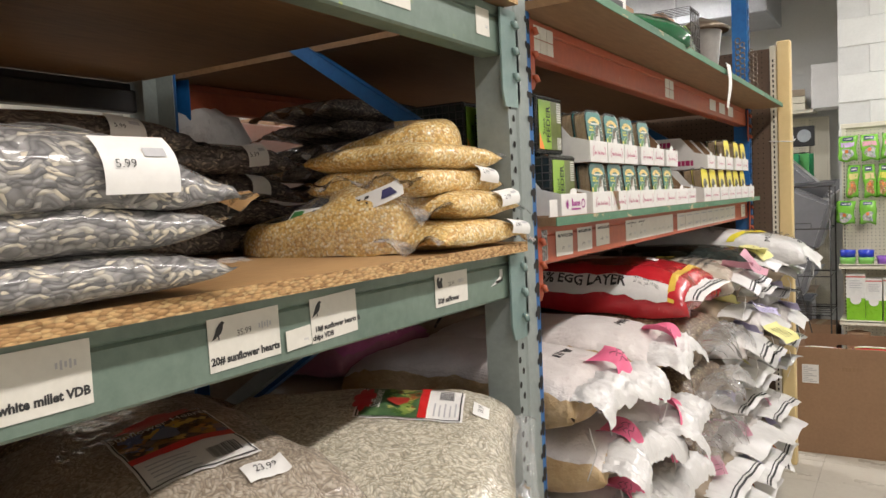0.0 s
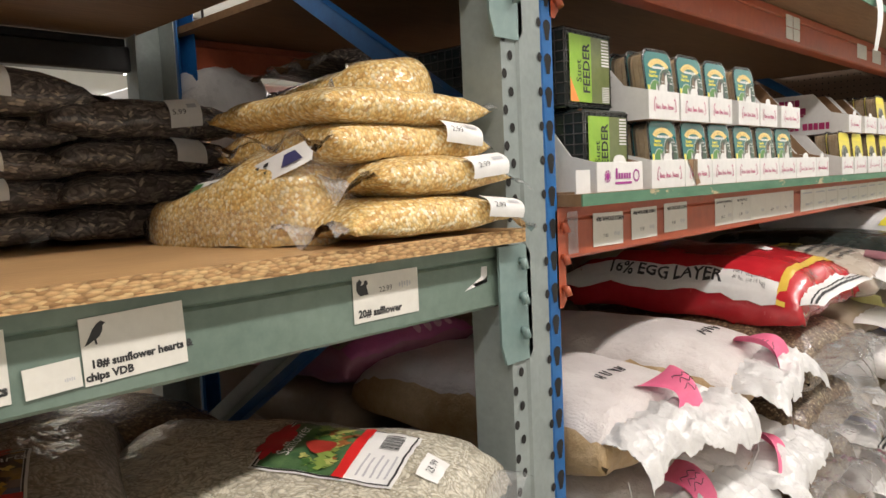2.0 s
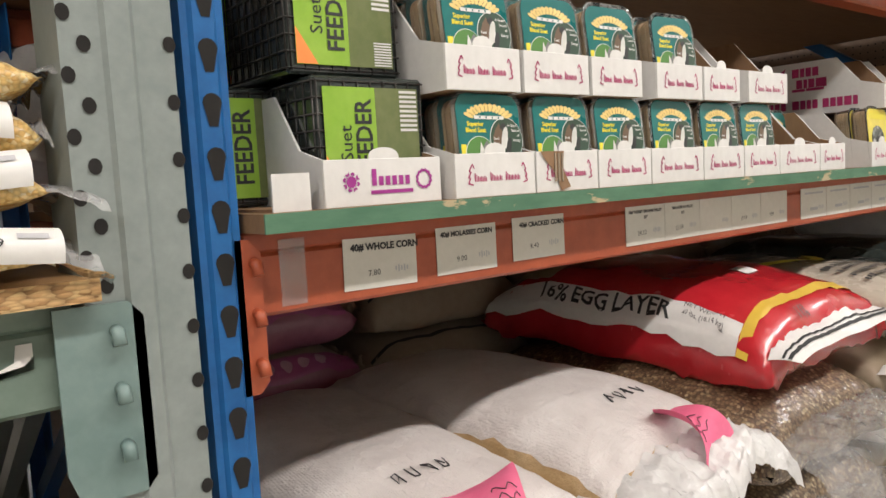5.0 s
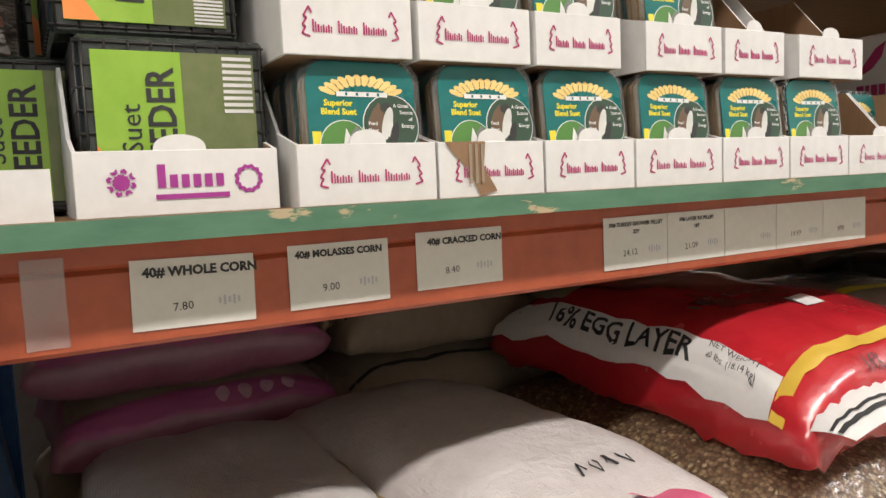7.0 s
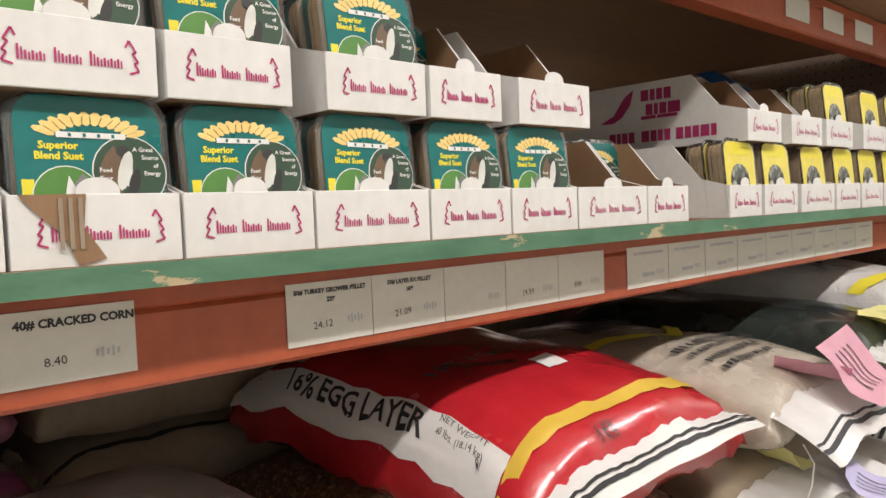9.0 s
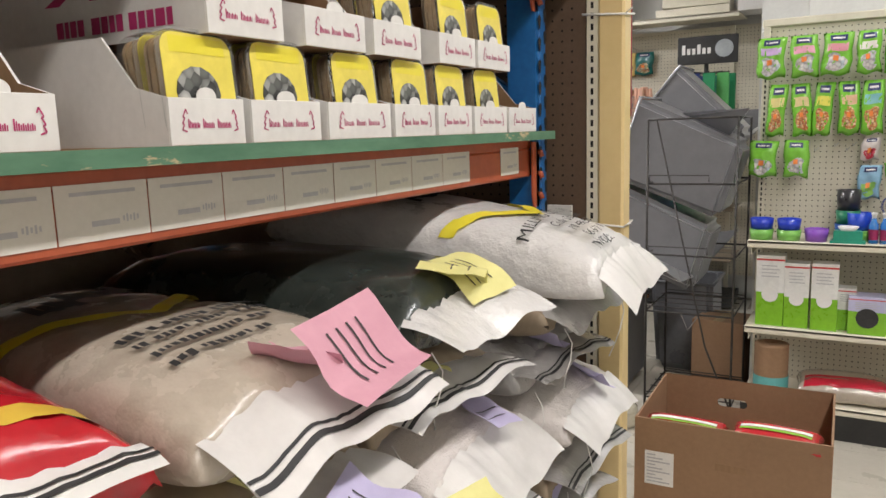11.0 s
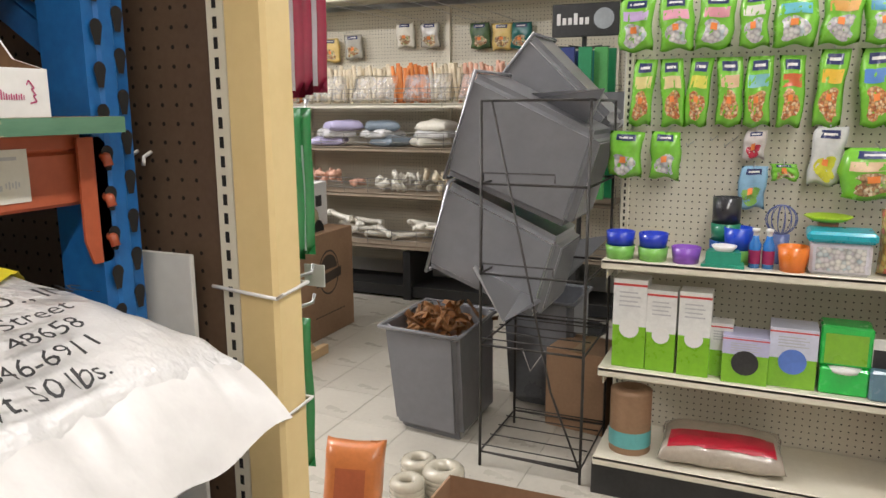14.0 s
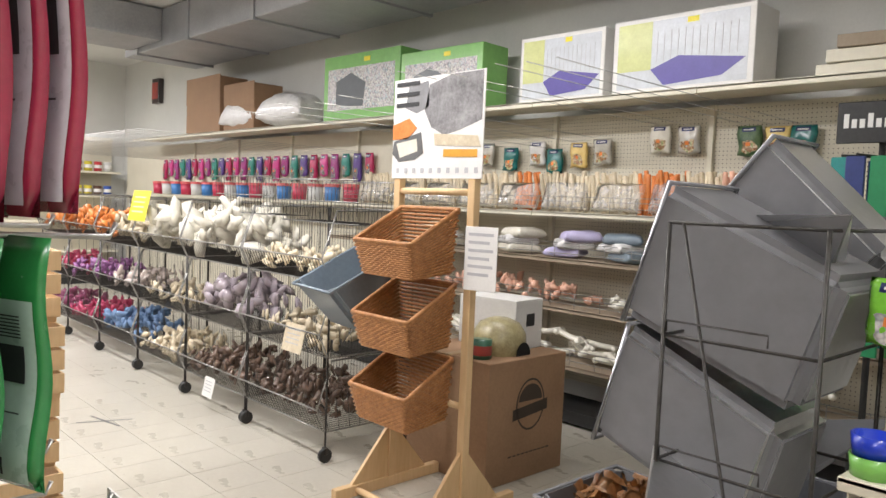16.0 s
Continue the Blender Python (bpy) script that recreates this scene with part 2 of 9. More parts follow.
M = {
    "grey_beam": surface("grey_green_paint", (0.105, 0.155, 0.125), (0.175, 0.235, 0.195), 0.42, 0.0, 7, 60, 0.08, spots=(0.24, 0.30, 0.07), spot_at=0.69),
    "grey_post": surface("grey_paint", (0.20, 0.235, 0.225), (0.29, 0.325, 0.315), 0.4, 0.1, 6, 70, 0.08, spots=(0.10, 0.10, 0.09), spot_at=0.72),
    "mint": surface("mint_paint", (0.15, 0.225, 0.215), (0.22, 0.30, 0.285), 0.4, 0.0, 8, 70, 0.08),
    "blue": surface("blue_paint", (0.006, 0.075, 0.24), (0.015, 0.14, 0.40), 0.38, 0.0, 6, 60, 0.08, spots=(0.15, 0.2, 0.25), spot_at=0.74),
    "red": surface("red_orange_paint", (0.30, 0.060, 0.025), (0.46, 0.105, 0.045), 0.42, 0.0, 5, 50, 0.08, spots=(0.5, 0.28, 0.2), spot_at=0.70),
    "black": surface("black_steel", (0.012, 0.012, 0.012), (0.03, 0.03, 0.03), 0.45, 0.0, 8, 80, 0.05),
    "steel": surface("zinc_steel", (0.35, 0.35, 0.34), (0.6, 0.6, 0.58), 0.35, 0.8, 9, 80, 0.05),
    "chip": seeds("particle_board", [(0.0, (0.30, 0.16, 0.06)), (0.5, (0.50, 0.30, 0.13)), (1.0, (0.66, 0.45, 0.21))], 0.0034, 0.0, (1, 0.35, 1), 0.5, 0.8, 0.2),
    "chip_face": surface("board_face", (0.36, 0.20, 0.085), (0.55, 0.345, 0.16), 0.5, 0, 4, 120, 0.15, (1, 0.2, 1), spots=(0.30, 0.17, 0.07), spot_at=0.7),
    # plywood kept dark: shade under the decks is put into its colour
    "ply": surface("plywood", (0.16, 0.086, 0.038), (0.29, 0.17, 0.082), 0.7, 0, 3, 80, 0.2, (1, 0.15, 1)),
    "green_edge": surface("green_painted_edge", (0.045, 0.13, 0.075), (0.115, 0.24, 0.15), 0.6, 0, 10, 60, 0.3, (1, 0.3, 1), spots=(0.45, 0.36, 0.22), spot_at=0.62),
    "paper": surface("white_card", (0.62, 0.60, 0.54), (0.72, 0.70, 0.64), 0.7, 0, 7, 90, 0.04),
    "label": surface("white_label", (0.70, 0.69, 0.67), (0.80, 0.79, 0.77), 0.5, 0, 7, 90, 0.04),
    "ink": surface("black_ink", (0.015, 0.015, 0.018), (0.04, 0.04, 0.04), 0.6, 0, 9, 90, 0.0),
    "faint": surface("grey_ink", (0.40, 0.40, 0.42), (0.52, 0.52, 0.54), 0.7, 0, 9, 90, 0.0),
    "magenta": surface("magenta_ink", (0.38, 0.02, 0.12), (0.48, 0.04, 0.16), 0.6, 0, 9, 90, 0.0),
    "purple_ink": surface("plum_ink", (0.30, 0.02, 0.22), (0.38, 0.04, 0.28), 0.6, 0, 9, 90, 0.0),
    "card": surface("white_carton", (0.66, 0.65, 0.63), (0.76, 0.75, 0.73), 0.6, 0, 5, 80, 0.05),
    "kraft": surface("kraft_board", (0.22, 0.125, 0.065), (0.33, 0.20, 0.11), 0.75, 0, 4, 80, 0.1, (1, 1, 0.3)),
    "kraft_box": surface("kraft_carton", (0.25, 0.145, 0.08), (0.33, 0.20, 0.115), 0.7, 0, 3, 60, 0.05),
    "sun": seeds("striped_sunflower", [(0.0, (0.13, 0.127, 0.13)), (0.5, (0.26, 0.25, 0.25)), (0.8, (0.38, 0.365, 0.34)), (0.92, (0.56, 0.51, 0.42)), (1.0, (0.76, 0.68, 0.54))], 0.0050, 1.0, (0.34, 1, 1), 0.7),
    "oil": seeds("black_sunflower", [(0.0, (0.05, 0.042, 0.038)), (0.5, (0.13, 0.107, 0.095)), (0.86, (0.26, 0.215, 0.185)), (1.0, (0.52, 0.43, 0.32))], 0.0044, 1.0, (0.42, 1, 1), 0.7),
    "corn": seeds("cracked_corn", [(0.0, (0.50, 0.27, 0.07)), (0.3, (0.68, 0.43, 0.13)), (0.7, (0.79, 0.58, 0.24)), (1.0, (0.86, 0.76, 0.52))], 0.0044, 0.7, (1, 1, 1), 0.6, 0.6, 0.15),
    "saff": seeds("safflower", [(0.0, (0.34, 0.30, 0.22)), (0.4, (0.50, 0.46, 0.36)), (1.0, (0.68, 0.64, 0.53))], 0.0040, 0.7, (0.65, 1, 1), 0.55, 0.6, 0.2),
    "hearts": seeds("sunflower_hearts", [(0.0, (0.24, 0.19, 0.14)), (0.5, (0.38, 0.32, 0.25)), (1.0, (0.48, 0.42, 0.35))], 0.0042, 0.7, (0.6, 1, 1), 0.5, 0.6, 0.2),
    "pellet": seeds("brown_pellets", [(0.0, (0.10, 0.055, 0.03)), (0.6, (0.20, 0.125, 0.07)), (0.9, (0.32, 0.23, 0.13)), (1.0, (0.5, 0.40, 0.26))], 0.0058, 0.8, (1, 1, 1), 0.6),
    "film": clear_film("clear_film"),
    "film_milky": clear_film("milky_film", (0.99, 0.99, 0.98), 0.07, 0.12, 0.10),
    "film_thin": clear_film("thin_clear_film", (0.97, 0.97, 0.97), 0.22, 0.20, 0.12),
    "white_film": surface("white_poly", (0.60, 0.59, 0.585), (0.74, 0.73, 0.72), 0.3, 0, 8, 34, 0.7, coat=0.3, depth=0.010),
    "grey_film": surface("grey_poly", (0.30, 0.295, 0.29), (0.44, 0.43, 0.42), 0.28, 0, 8, 34, 0.6, coat=0.4, depth=0.008),
    "woven": weave("white_woven_poly", (0.58, 0.53, 0.51), (0.76, 0.72, 0.70), 0.0036, 0.34),
    "rim_weave": weave("yellow_brown_weave", (0.34, 0.20, 0.07), (0.62, 0.46, 0.27), 0.0036, 0.4),
    "beige_bag": surface("beige_film", (0.40, 0.34, 0.27), (0.56, 0.50, 0.42), 0.26, 0, 7, 34, 0.4, coat=0.5, depth=0.006),
    "white_paper": surface("white_sack_paper", (0.60, 0.585, 0.57), (0.75, 0.735, 0.72), 0.42, 0, 5, 30, 0.25, coat=0.15, depth=0.006),
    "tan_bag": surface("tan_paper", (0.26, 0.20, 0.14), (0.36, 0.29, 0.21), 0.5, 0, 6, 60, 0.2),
    "red_film": surface("red_film", (0.42, 0.012, 0.022), (0.56, 0.025, 0.035), 0.24, 0, 6, 26, 0.35, coat=0.6, depth=0.006),
    "yellow": surface("yellow_film", (0.62, 0.40, 0.05), (0.75, 0.52, 0.08), 0.35, 0, 8, 40, 0.2, coat=0.3),
    "lemon": surface("lemon_film", (0.72, 0.62, 0.03), (0.82, 0.72, 0.06), 0.4, 0, 8, 40, 0.1),
    "note_yellow": surface("yellow_paper", (0.70, 0.66, 0.25), (0.80, 0.76, 0.34), 0.7, 0, 8, 50, 0.1),
    "pink": surface("pink_paper", (0.75, 0.13, 0.26), (0.85, 0.20, 0.34), 0.7, 0, 8, 50, 0.15),
    "rose": surface("rose_paper", (0.58, 0.28, 0.36), (0.66, 0.35, 0.43), 0.7, 0, 8, 50, 0.15),
    "lilac": surface("lilac_paper", (0.48, 0.44, 0.66), (0.56, 0.52, 0.74), 0.7, 0, 8, 50, 0.15),
    "orange_tag": surface("orange_paper", (0.85, 0.24, 0.05), (0.9, 0.30, 0.08), 0.7, 0, 8, 50, 0.15),
    "plum_bag": surface("plum_bag", (0.30, 0.10, 0.16), (0.40, 0.15, 0.22), 0.4, 0, 6, 40, 0.25, coat=0.3),
    "teal": surface("teal_print", (0.0, 0.13, 0.125), (0.005, 0.17, 0.16), 0.3, 0, 8, 60, 0.0, coat=0.5),
    "gold": surface("gold_print", (0.75, 0.52, 0.16), (0.85, 0.66, 0.26), 0.4, 0, 20, 80, 0.0),
    "leaf_green": surface("lime_print", (0.22, 0.42, 0.03), (0.32, 0.52, 0.06), 0.35, 0, 8, 60, 0.0, coat=0.4),
    "olive": surface("olive_print", (0.10, 0.14, 0.04), (0.20, 0.22, 0.09), 0.35, 0, 5, 60, 0.0, coat=0.4),
    "forest": surface("forest_print", (0.02, 0.07, 0.03), (0.12, 0.2, 0.08), 0.4, 0, 25, 120, 0.0),
    "autumn": seeds("autumn_photo_print", [(0.0, (0.03, 0.015, 0.01)), (0.5, (0.16, 0.07, 0.02)), (0.85, (0.55, 0.30, 0.04)), (1.0, (0.05, 0.10, 0.25))], 0.02, 0.6, (1, 1, 1), 0.0),
    "photo": seeds("photo_print", [(0.0, (0.02, 0.02, 0.02)), (0.5, (0.15, 0.16, 0.15)), (1.0, (0.6, 0.6, 0.58))], 0.012, 0.3, (1, 1, 1), 0.0),
    "suet": surface("suet_cake", (0.36, 0.24, 0.12), (0.52, 0.38, 0.22), 0.6, 0, 30, 160, 0.3),
    "clear": clear_film("clear_tray", (0.96, 0.97, 0.97), 0.04, 0.2, 0.05),
    "dark_box": surface("dark_plastic", (0.015, 0.02, 0.018), (0.045, 0.055, 0.05), 0.25, 0, 8, 60, 0.1, coat=0.4),
    "peg_brown": surface("brown_hardboard", (0.085, 0.05, 0.03), (0.125, 0.08, 0.05), 0.55, 0, 3, 90, 0.1),
    "hole": surface("dark_hole", (0.008, 0.007, 0.006), (0.015, 0.013, 0.012), 0.9, 0, 5, 50, 0.0),
    "cream": surface("cream_enamel", (0.66, 0.50, 0.24), (0.74, 0.58, 0.30), 0.38, 0, 3, 40, 0.05),
    "almond": surface("almond_enamel", (0.64, 0.60, 0.48), (0.74, 0.70, 0.58), 0.4, 0, 3, 40, 0.04),
    "peg_almond": surface("almond_pegboard", (0.60, 0.56, 0.45), (0.68, 0.64, 0.53), 0.5, 0, 3, 60, 0.05),
    "white_panel": surface("white_panel", (0.55, 0.54, 0.50), (0.66, 0.65, 0.61), 0.4, 0, 3, 40, 0.05),
    "wall": surface("painted_wall", (0.58, 0.58, 0.55), (0.66, 0.66, 0.63), 0.7, 0, 1.5, 70, 0.12),
    "block": surface("painted_block", (0.66, 0.67, 0.64), (0.76, 0.77, 0.74), 0.6, 0, 4, 60, 0.35, vary=0.02),
    "mortar": surface("painted_joint", (0.58, 0.59, 0.57), (0.68, 0.69, 0.67), 0.8, 0, 6, 60, 0.3),
    "ceiling": surface("ceiling_paint", (0.62, 0.62, 0.60), (0.7, 0.7, 0.68), 0.8, 0, 2, 40, 0.1),
    "duct": surface("duct_steel", (0.30, 0.31, 0.33), (0.42, 0.43, 0.45), 0.5, 0.3, 3, 40, 0.05),
    "tile": surface("vinyl_tile", (0.44, 0.41, 0.345), (0.54, 0.51, 0.44), 0.3, 0, 2.2, 40, 0.06, spots=(0.36, 0.33, 0.27), spot_at=0.73, vary=0.03),
    "grout": surface("tile_joint", (0.28, 0.255, 0.21), (0.40, 0.37, 0.31), 0.8, 0, 5, 50, 0.1),
    "pine": surface("bare_pine", (0.58, 0.38, 0.19), (0.74, 0.53, 0.30), 0.55, 0, 4, 60, 0.12, (1, 1, 0.12)),
    "wicker": surface("wicker", (0.26, 0.10, 0.03), (0.50, 0.24, 0.09), 0.5, 0, 30, 120, 0.3),
    "wire": surface("dark_wire", (0.03, 0.027, 0.025), (0.07, 0.065, 0.06), 0.4, 0.5, 20, 80, 0.0),
    "wire_light": surface("grey_wire", (0.20, 0.20, 0.19), (0.34, 0.33, 0.31), 0.35, 0.6, 20, 80, 0.0),
    "bone": surface("rawhide", (0.52, 0.42, 0.28), (0.74, 0.66, 0.50), 0.5, 0, 12, 60, 0.2, vary=0.15),
    "bone_white": surface("white_rawhide", (0.66, 0.62, 0.52), (0.80, 0.77, 0.68), 0.5, 0, 12, 60, 0.2, vary=0.08),
    "bone_orange": surface("orange_chew", (0.55, 0.15, 0.03), (0.70, 0.26, 0.07), 0.45, 0, 12, 60, 0.2, vary=0.1),
    "bone_pink": surface("pink_chew", (0.62, 0.32, 0.22), (0.76, 0.48, 0.36), 0.45, 0, 12, 60, 0.2, vary=0.1),
    "dark_chew": surface("dark_chew", (0.06, 0.035, 0.025), (0.22, 0.14, 0.10), 0.35, 0, 14, 60, 0.3, vary=0.3, coat=0.4),
    "hide": surface("brown_hide", (0.22, 0.09, 0.03), (0.55, 0.30, 0.13), 0.35, 0, 9, 60, 0.2, vary=0.35, coat=0.3),
    "tote_solid": surface("grey_tote", (0.10, 0.105, 0.115), (0.16, 0.165, 0.18), 0.32, 0, 3, 50, 0.06, coat=0.2),
    "tote_blue": surface("blue_grey_tote", (0.14, 0.18, 0.22), (0.20, 0.25, 0.30), 0.32, 0, 3, 50, 0.06, coat=0.2),
    "tubes": glow("lit_tube", (1.0, 0.95, 0.88), 9.0),
}
PLAIN = {}


def plain(c, rough=0.4, coat=0.2):
    """A printed or moulded colour with slight mottling."""
    key = (tuple(round(v, 3) for v in c), rough, coat)
    if key not in PLAIN:
        PLAIN[key] = surface("coloured_plastic", tuple(v * 0.85 for v in c), tuple(min(1, v * 1.1) for v in c), rough, 0, 12, 70, 0.05, coat=coat)
    return PLAIN[key]


# ---- building helpers ----
def mesh_of(bm, mats, smooth=False):
    me = bpy.data.meshes.new("mesh")
    bmesh.ops.recalc_face_normals(bm, faces=bm.faces)
    bm.to_mesh(me)
    bm.free()
    for m in (mats if isinstance(mats, (list, tuple)) else [mats]):
        me.materials.append(m)
    if smooth:
        me.polygons.foreach_set("use_smooth", [True] * len(me.polygons))
    return me


def part(name, bm, material, parent, label="", smooth=False):
    ob = new(name, mesh_of(bm, material, smooth))
    ob.parent = parent
    return tagged(ob, label)


def thing(name, label, category, m=None, group="", kind=""):
    ob = new(name)
    ob.empty_display_size = 0.05
    ob.matrix_basis = m or Matrix()
    return tagged(ob, label, category, group, kind)


def solid(name, bm, material, label, category, m=None, group="", kind="", smooth=False):
    ob = new(name, mesh_of(bm, material, smooth))
    ob.matrix_basis = m or Matrix()
    return tagged(ob, label, category, group, kind)


def box(bm, x, y, z, bevel=0.0, mi=0, m=None):
    """A box between the pairs x, y, z, with chamfered edges."""
    c = bmesh.new() if bevel else bm
    vs = [c.verts.new((x[i], y[j], z[k])) for i in (0, 1) for j in (0, 1) for k in (0, 1)]
    fs = [c.faces.new([vs[i] for i in f]) for f in ((0, 1, 3, 2), (4, 6, 7, 5), (0, 4, 5, 1), (2, 3, 7, 6), (0, 2, 6, 4), (1, 5, 7, 3))]
    if bevel:
        bmesh.ops.bevel(c, geom=c.edges[:], offset=bevel, segments=1, affect="EDGES")
        merge(bm, c, mi, m)
    else:
        for f in fs:
            f.material_index = mi
        if m:
            for v in vs:
                v.co = m @ v.co
    return bm


def merge(bm, other, mi=0, m=None):
    made = [bm.verts.new(m @ v.co if m else v.co) for v in other.verts]
    other.verts.index_update()
    for f in other.faces:
        try:
            g = bm.faces.new([made[v.index] for v in f.verts])
            g.material_index, g.smooth = (mi or f.material_index), f.smooth
        except ValueError:
            pass
    other.free()


def boxed(x, y, z, bevel=0.0):
    return box(bmesh.new(), x, y, z, bevel)


def tube(bm, pts, r, seg=6, closed=False, mi=0):
    pts = [Vector(p) for p in pts]
    n, rings = len(pts), []
    for i, p in enumerate(pts):
        a, b = pts[i - 1] if (i or closed) else p, pts[(i + 1) % n] if (i < n - 1 or closed) else p
        d = (b - a).normalized()
        u = d.cross(Vector((0.13, 0.29, 1)) if abs(d.z) < 0.95 else Vector((1, 0.1, 0))).normalized()
        w = d.cross(u)
        rings.append([bm.verts.new(p + r * (math.cos(k * math.tau / seg) * u + math.sin(k * math.tau / seg) * w)) for k in range(seg)])
    for i in range(n if closed else n - 1):
        a, b = rings[i], rings[(i + 1) % n]
        for k in range(seg):
            f = bm.faces.new((a[k], a[(k + 1) % seg], b[(k + 1) % seg], b[k]))
            f.material_index, f.smooth = mi, True
    if not closed:
        for ring in (rings[0], rings[-1]):
            bm.faces.new(ring).material_index = mi
    return bm


def lathe(bm, prof, seg=20, mi=0, centre=(0, 0, 0)):
    rings = [[bm.verts.new((centre[0] + max(r, 1e-4) * math.cos(k * math.tau / seg), centre[1] + max(r, 1e-4) * math.sin(k * math.tau / seg), centre[2] + z)) for k in range(seg)] for r, z in prof]
    for a, b in zip(rings, rings[1:]):
        for k in range(seg):
            f = bm.faces.new((a[k], a[(k + 1) % seg], b[(k + 1) % seg], b[k]))
            f.material_index, f.smooth = mi, True
    return bm


def sheet(bm, fn, nu, nv, mi=0):
    """A grid of fn(u, v), u and v from 0 to 1."""
    vs = [[bm.verts.new(fn(i / nu, j / nv)) for j in range(nv + 1)] for i in range(nu + 1)]
    for i in range(nu):
        for j in range(nv):
            f = bm.faces.new((vs[i][j], vs[i + 1][j], vs[i + 1][j + 1], vs[i][j + 1]))
            f.material_index, f.smooth = mi, True
    return bm


def letters(body, size, bold=0.0):
    """The built-in font's glyphs as a flat mesh in the xy plane, centred."""
    cu = bpy.data.curves.new("letters", "FONT")
    cu.body, cu.size, cu.align_x, cu.align_y, cu.resolution_u, cu.offset = body, size, "CENTER", "CENTER", 2, bold
    ob = bpy.data.objects.new("letters", cu)
    scene.collection.objects.link(ob)
    bpy.context.view_layer.update()
    me = bpy.data.meshes.new_from_object(ob.evaluated_get(bpy.context.evaluated_depsgraph_get()))
    bpy.data.objects.remove(ob)
    bm = bmesh.new()
    bm.from_mesh(me)
    return bm


class Bag:
    """A filled bag lying flat: length along x, width along y, resting on z = 0."""

    def __init__(self, L, W, H, seed, lump=0.06, square=4.0, pinch=0.05, low=0.34, ends=None):
        self.ends = ends or (square, 0.33)
        self.L, self.W, self.H, self.k, self.lump, self.p, self.c, self.low = L, W, H, seed * 7.31, lump, square, pinch, low

    def at(self, u, v, side=1, off=0.0):
        pr = max(0, 1 - abs(u) ** self.ends[0]) ** self.ends[1] * max(0, 1 - abs(v) ** self.p) ** 0.33
        x = self.L / 2 * u * (1 - self.c * (1 - v * v) * u * u)
        y = self.W / 2 * v * (1 - self.c * (1 - u * u) * v * v)
        n = noise.noise(Vector((x * 7 + self.k, y * 7, side * 3.0))) + 0.5 * noise.noise(Vector((x * 22 + self.k, y * 22, side * 5.0)))
        rim = self.H * (self.low + 0.05 * math.sin(9 * u + self.k) + 0.05 * math.sin(8 * v + self.k))
        if side > 0:
            z = rim + (self.H - rim) * pr * (1 + self.lump * n) + (off if pr > 0.05 else off * 0.7)
            wr = noise.noise(Vector((u * 14 + self.k, v * 14, 1.7))) * 0.012 * (1 - pr) * (self.H / 0.1)
            z += wr
            if off and pr < 0.5:
                y += off * (1 if v > 0 else -1) * 0.7
                x += off * (1 if u > 0 else -1) * 0.7
        else:
            z = rim * (1 - pr) ** 0.8
        return Vector((x, y, max(z, 0.0)))

    def body(self, nx=26, ny=18, two=0):
        bm = bmesh.new()
        ez = lambda s: math.sin((s - 0.5) * math.pi) * 0.55 + (2 * s - 1) * 0.45
        grid = {}
        for side in (1, -1):
            for i in range(nx + 1):
                for j in range(ny + 1):
                    edge = i in (0, nx) or j in (0, ny)
                    if side < 0 and edge:
                        grid[side, i, j] = grid[1, i, j]
                    else:
                        grid[side, i, j] = bm.verts.new(self.at(ez(i / nx), ez(j / ny), side))
            for i in range(nx):
                for j in range(ny):
                    q = [grid[side, i, j], grid[side, i + 1, j], grid[side, i + 1, j + 1], grid[side, i, j + 1]]
                    face = bm.faces.new(q if side > 0 else q[::-1])
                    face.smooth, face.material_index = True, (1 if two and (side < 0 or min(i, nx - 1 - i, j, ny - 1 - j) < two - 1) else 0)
        return bm

    def vband(self, apex, back, width, off=0.006):
        """A printed band in a V whose point looks to the +x end."""
        return sheet(bmesh.new(), lambda a, b: self.at(apex - back * abs(2 * b - 1) + width * a, (2 * b - 1) * 0.96, 1, off), 8, 50)

    def patch(self, u, v, off=0.002, n=14, bm=None, mi=0):
        return sheet(bm or bmesh.new(), lambda a, b: self.at(u[0] + a * (u[1] - u[0]), v[0] + b * (v[1] - v[0]), 1, off), n, n, mi)

    def text(self, body, size, u, v, turn=0.0, off=0.004, bold=0.0, squash=1.0):
        bm = letters(body, size, bold)
        bmesh.ops.subdivide_edges(bm, edges=[e for e in bm.edges if e.calc_length() > size * 0.5], cuts=2)
        rot = Matrix.Rotation(radians(turn), 4, "Z")
        for w in bm.verts:
            q = rot @ w.co
            w.co = self.at(max(-0.99, min(0.99, u + q.x / (self.L / 2))), max(-0.99, min(0.99, v + q.y * squash / (self.W / 2))), 1, off)
        return bm

    def front_label(self, u, width, seed=0.0):
        """A map from a card's (a, b) to the bag's long side: a along it, b from its foot to its shoulder."""
        top, foot = self.at(u, -0.86, 1, 0.003), self.at(u, -0.995, 1, 0.0)
        turn = 0.05 * math.sin(seed * 3.1)

        def f(a, b, off=0.0):
            p = foot.lerp(top, b)
            p.z += -0.010 * (1 - b) + turn * (a - 0.5) * width * 2
            return p + Vector(((a - 0.5) * width, -0.013 * math.sin(b * 2.6 + 0.35) - 0.003 - off, 0.006 * math.sin(b * 2.6) + off * 0.6))
        return f

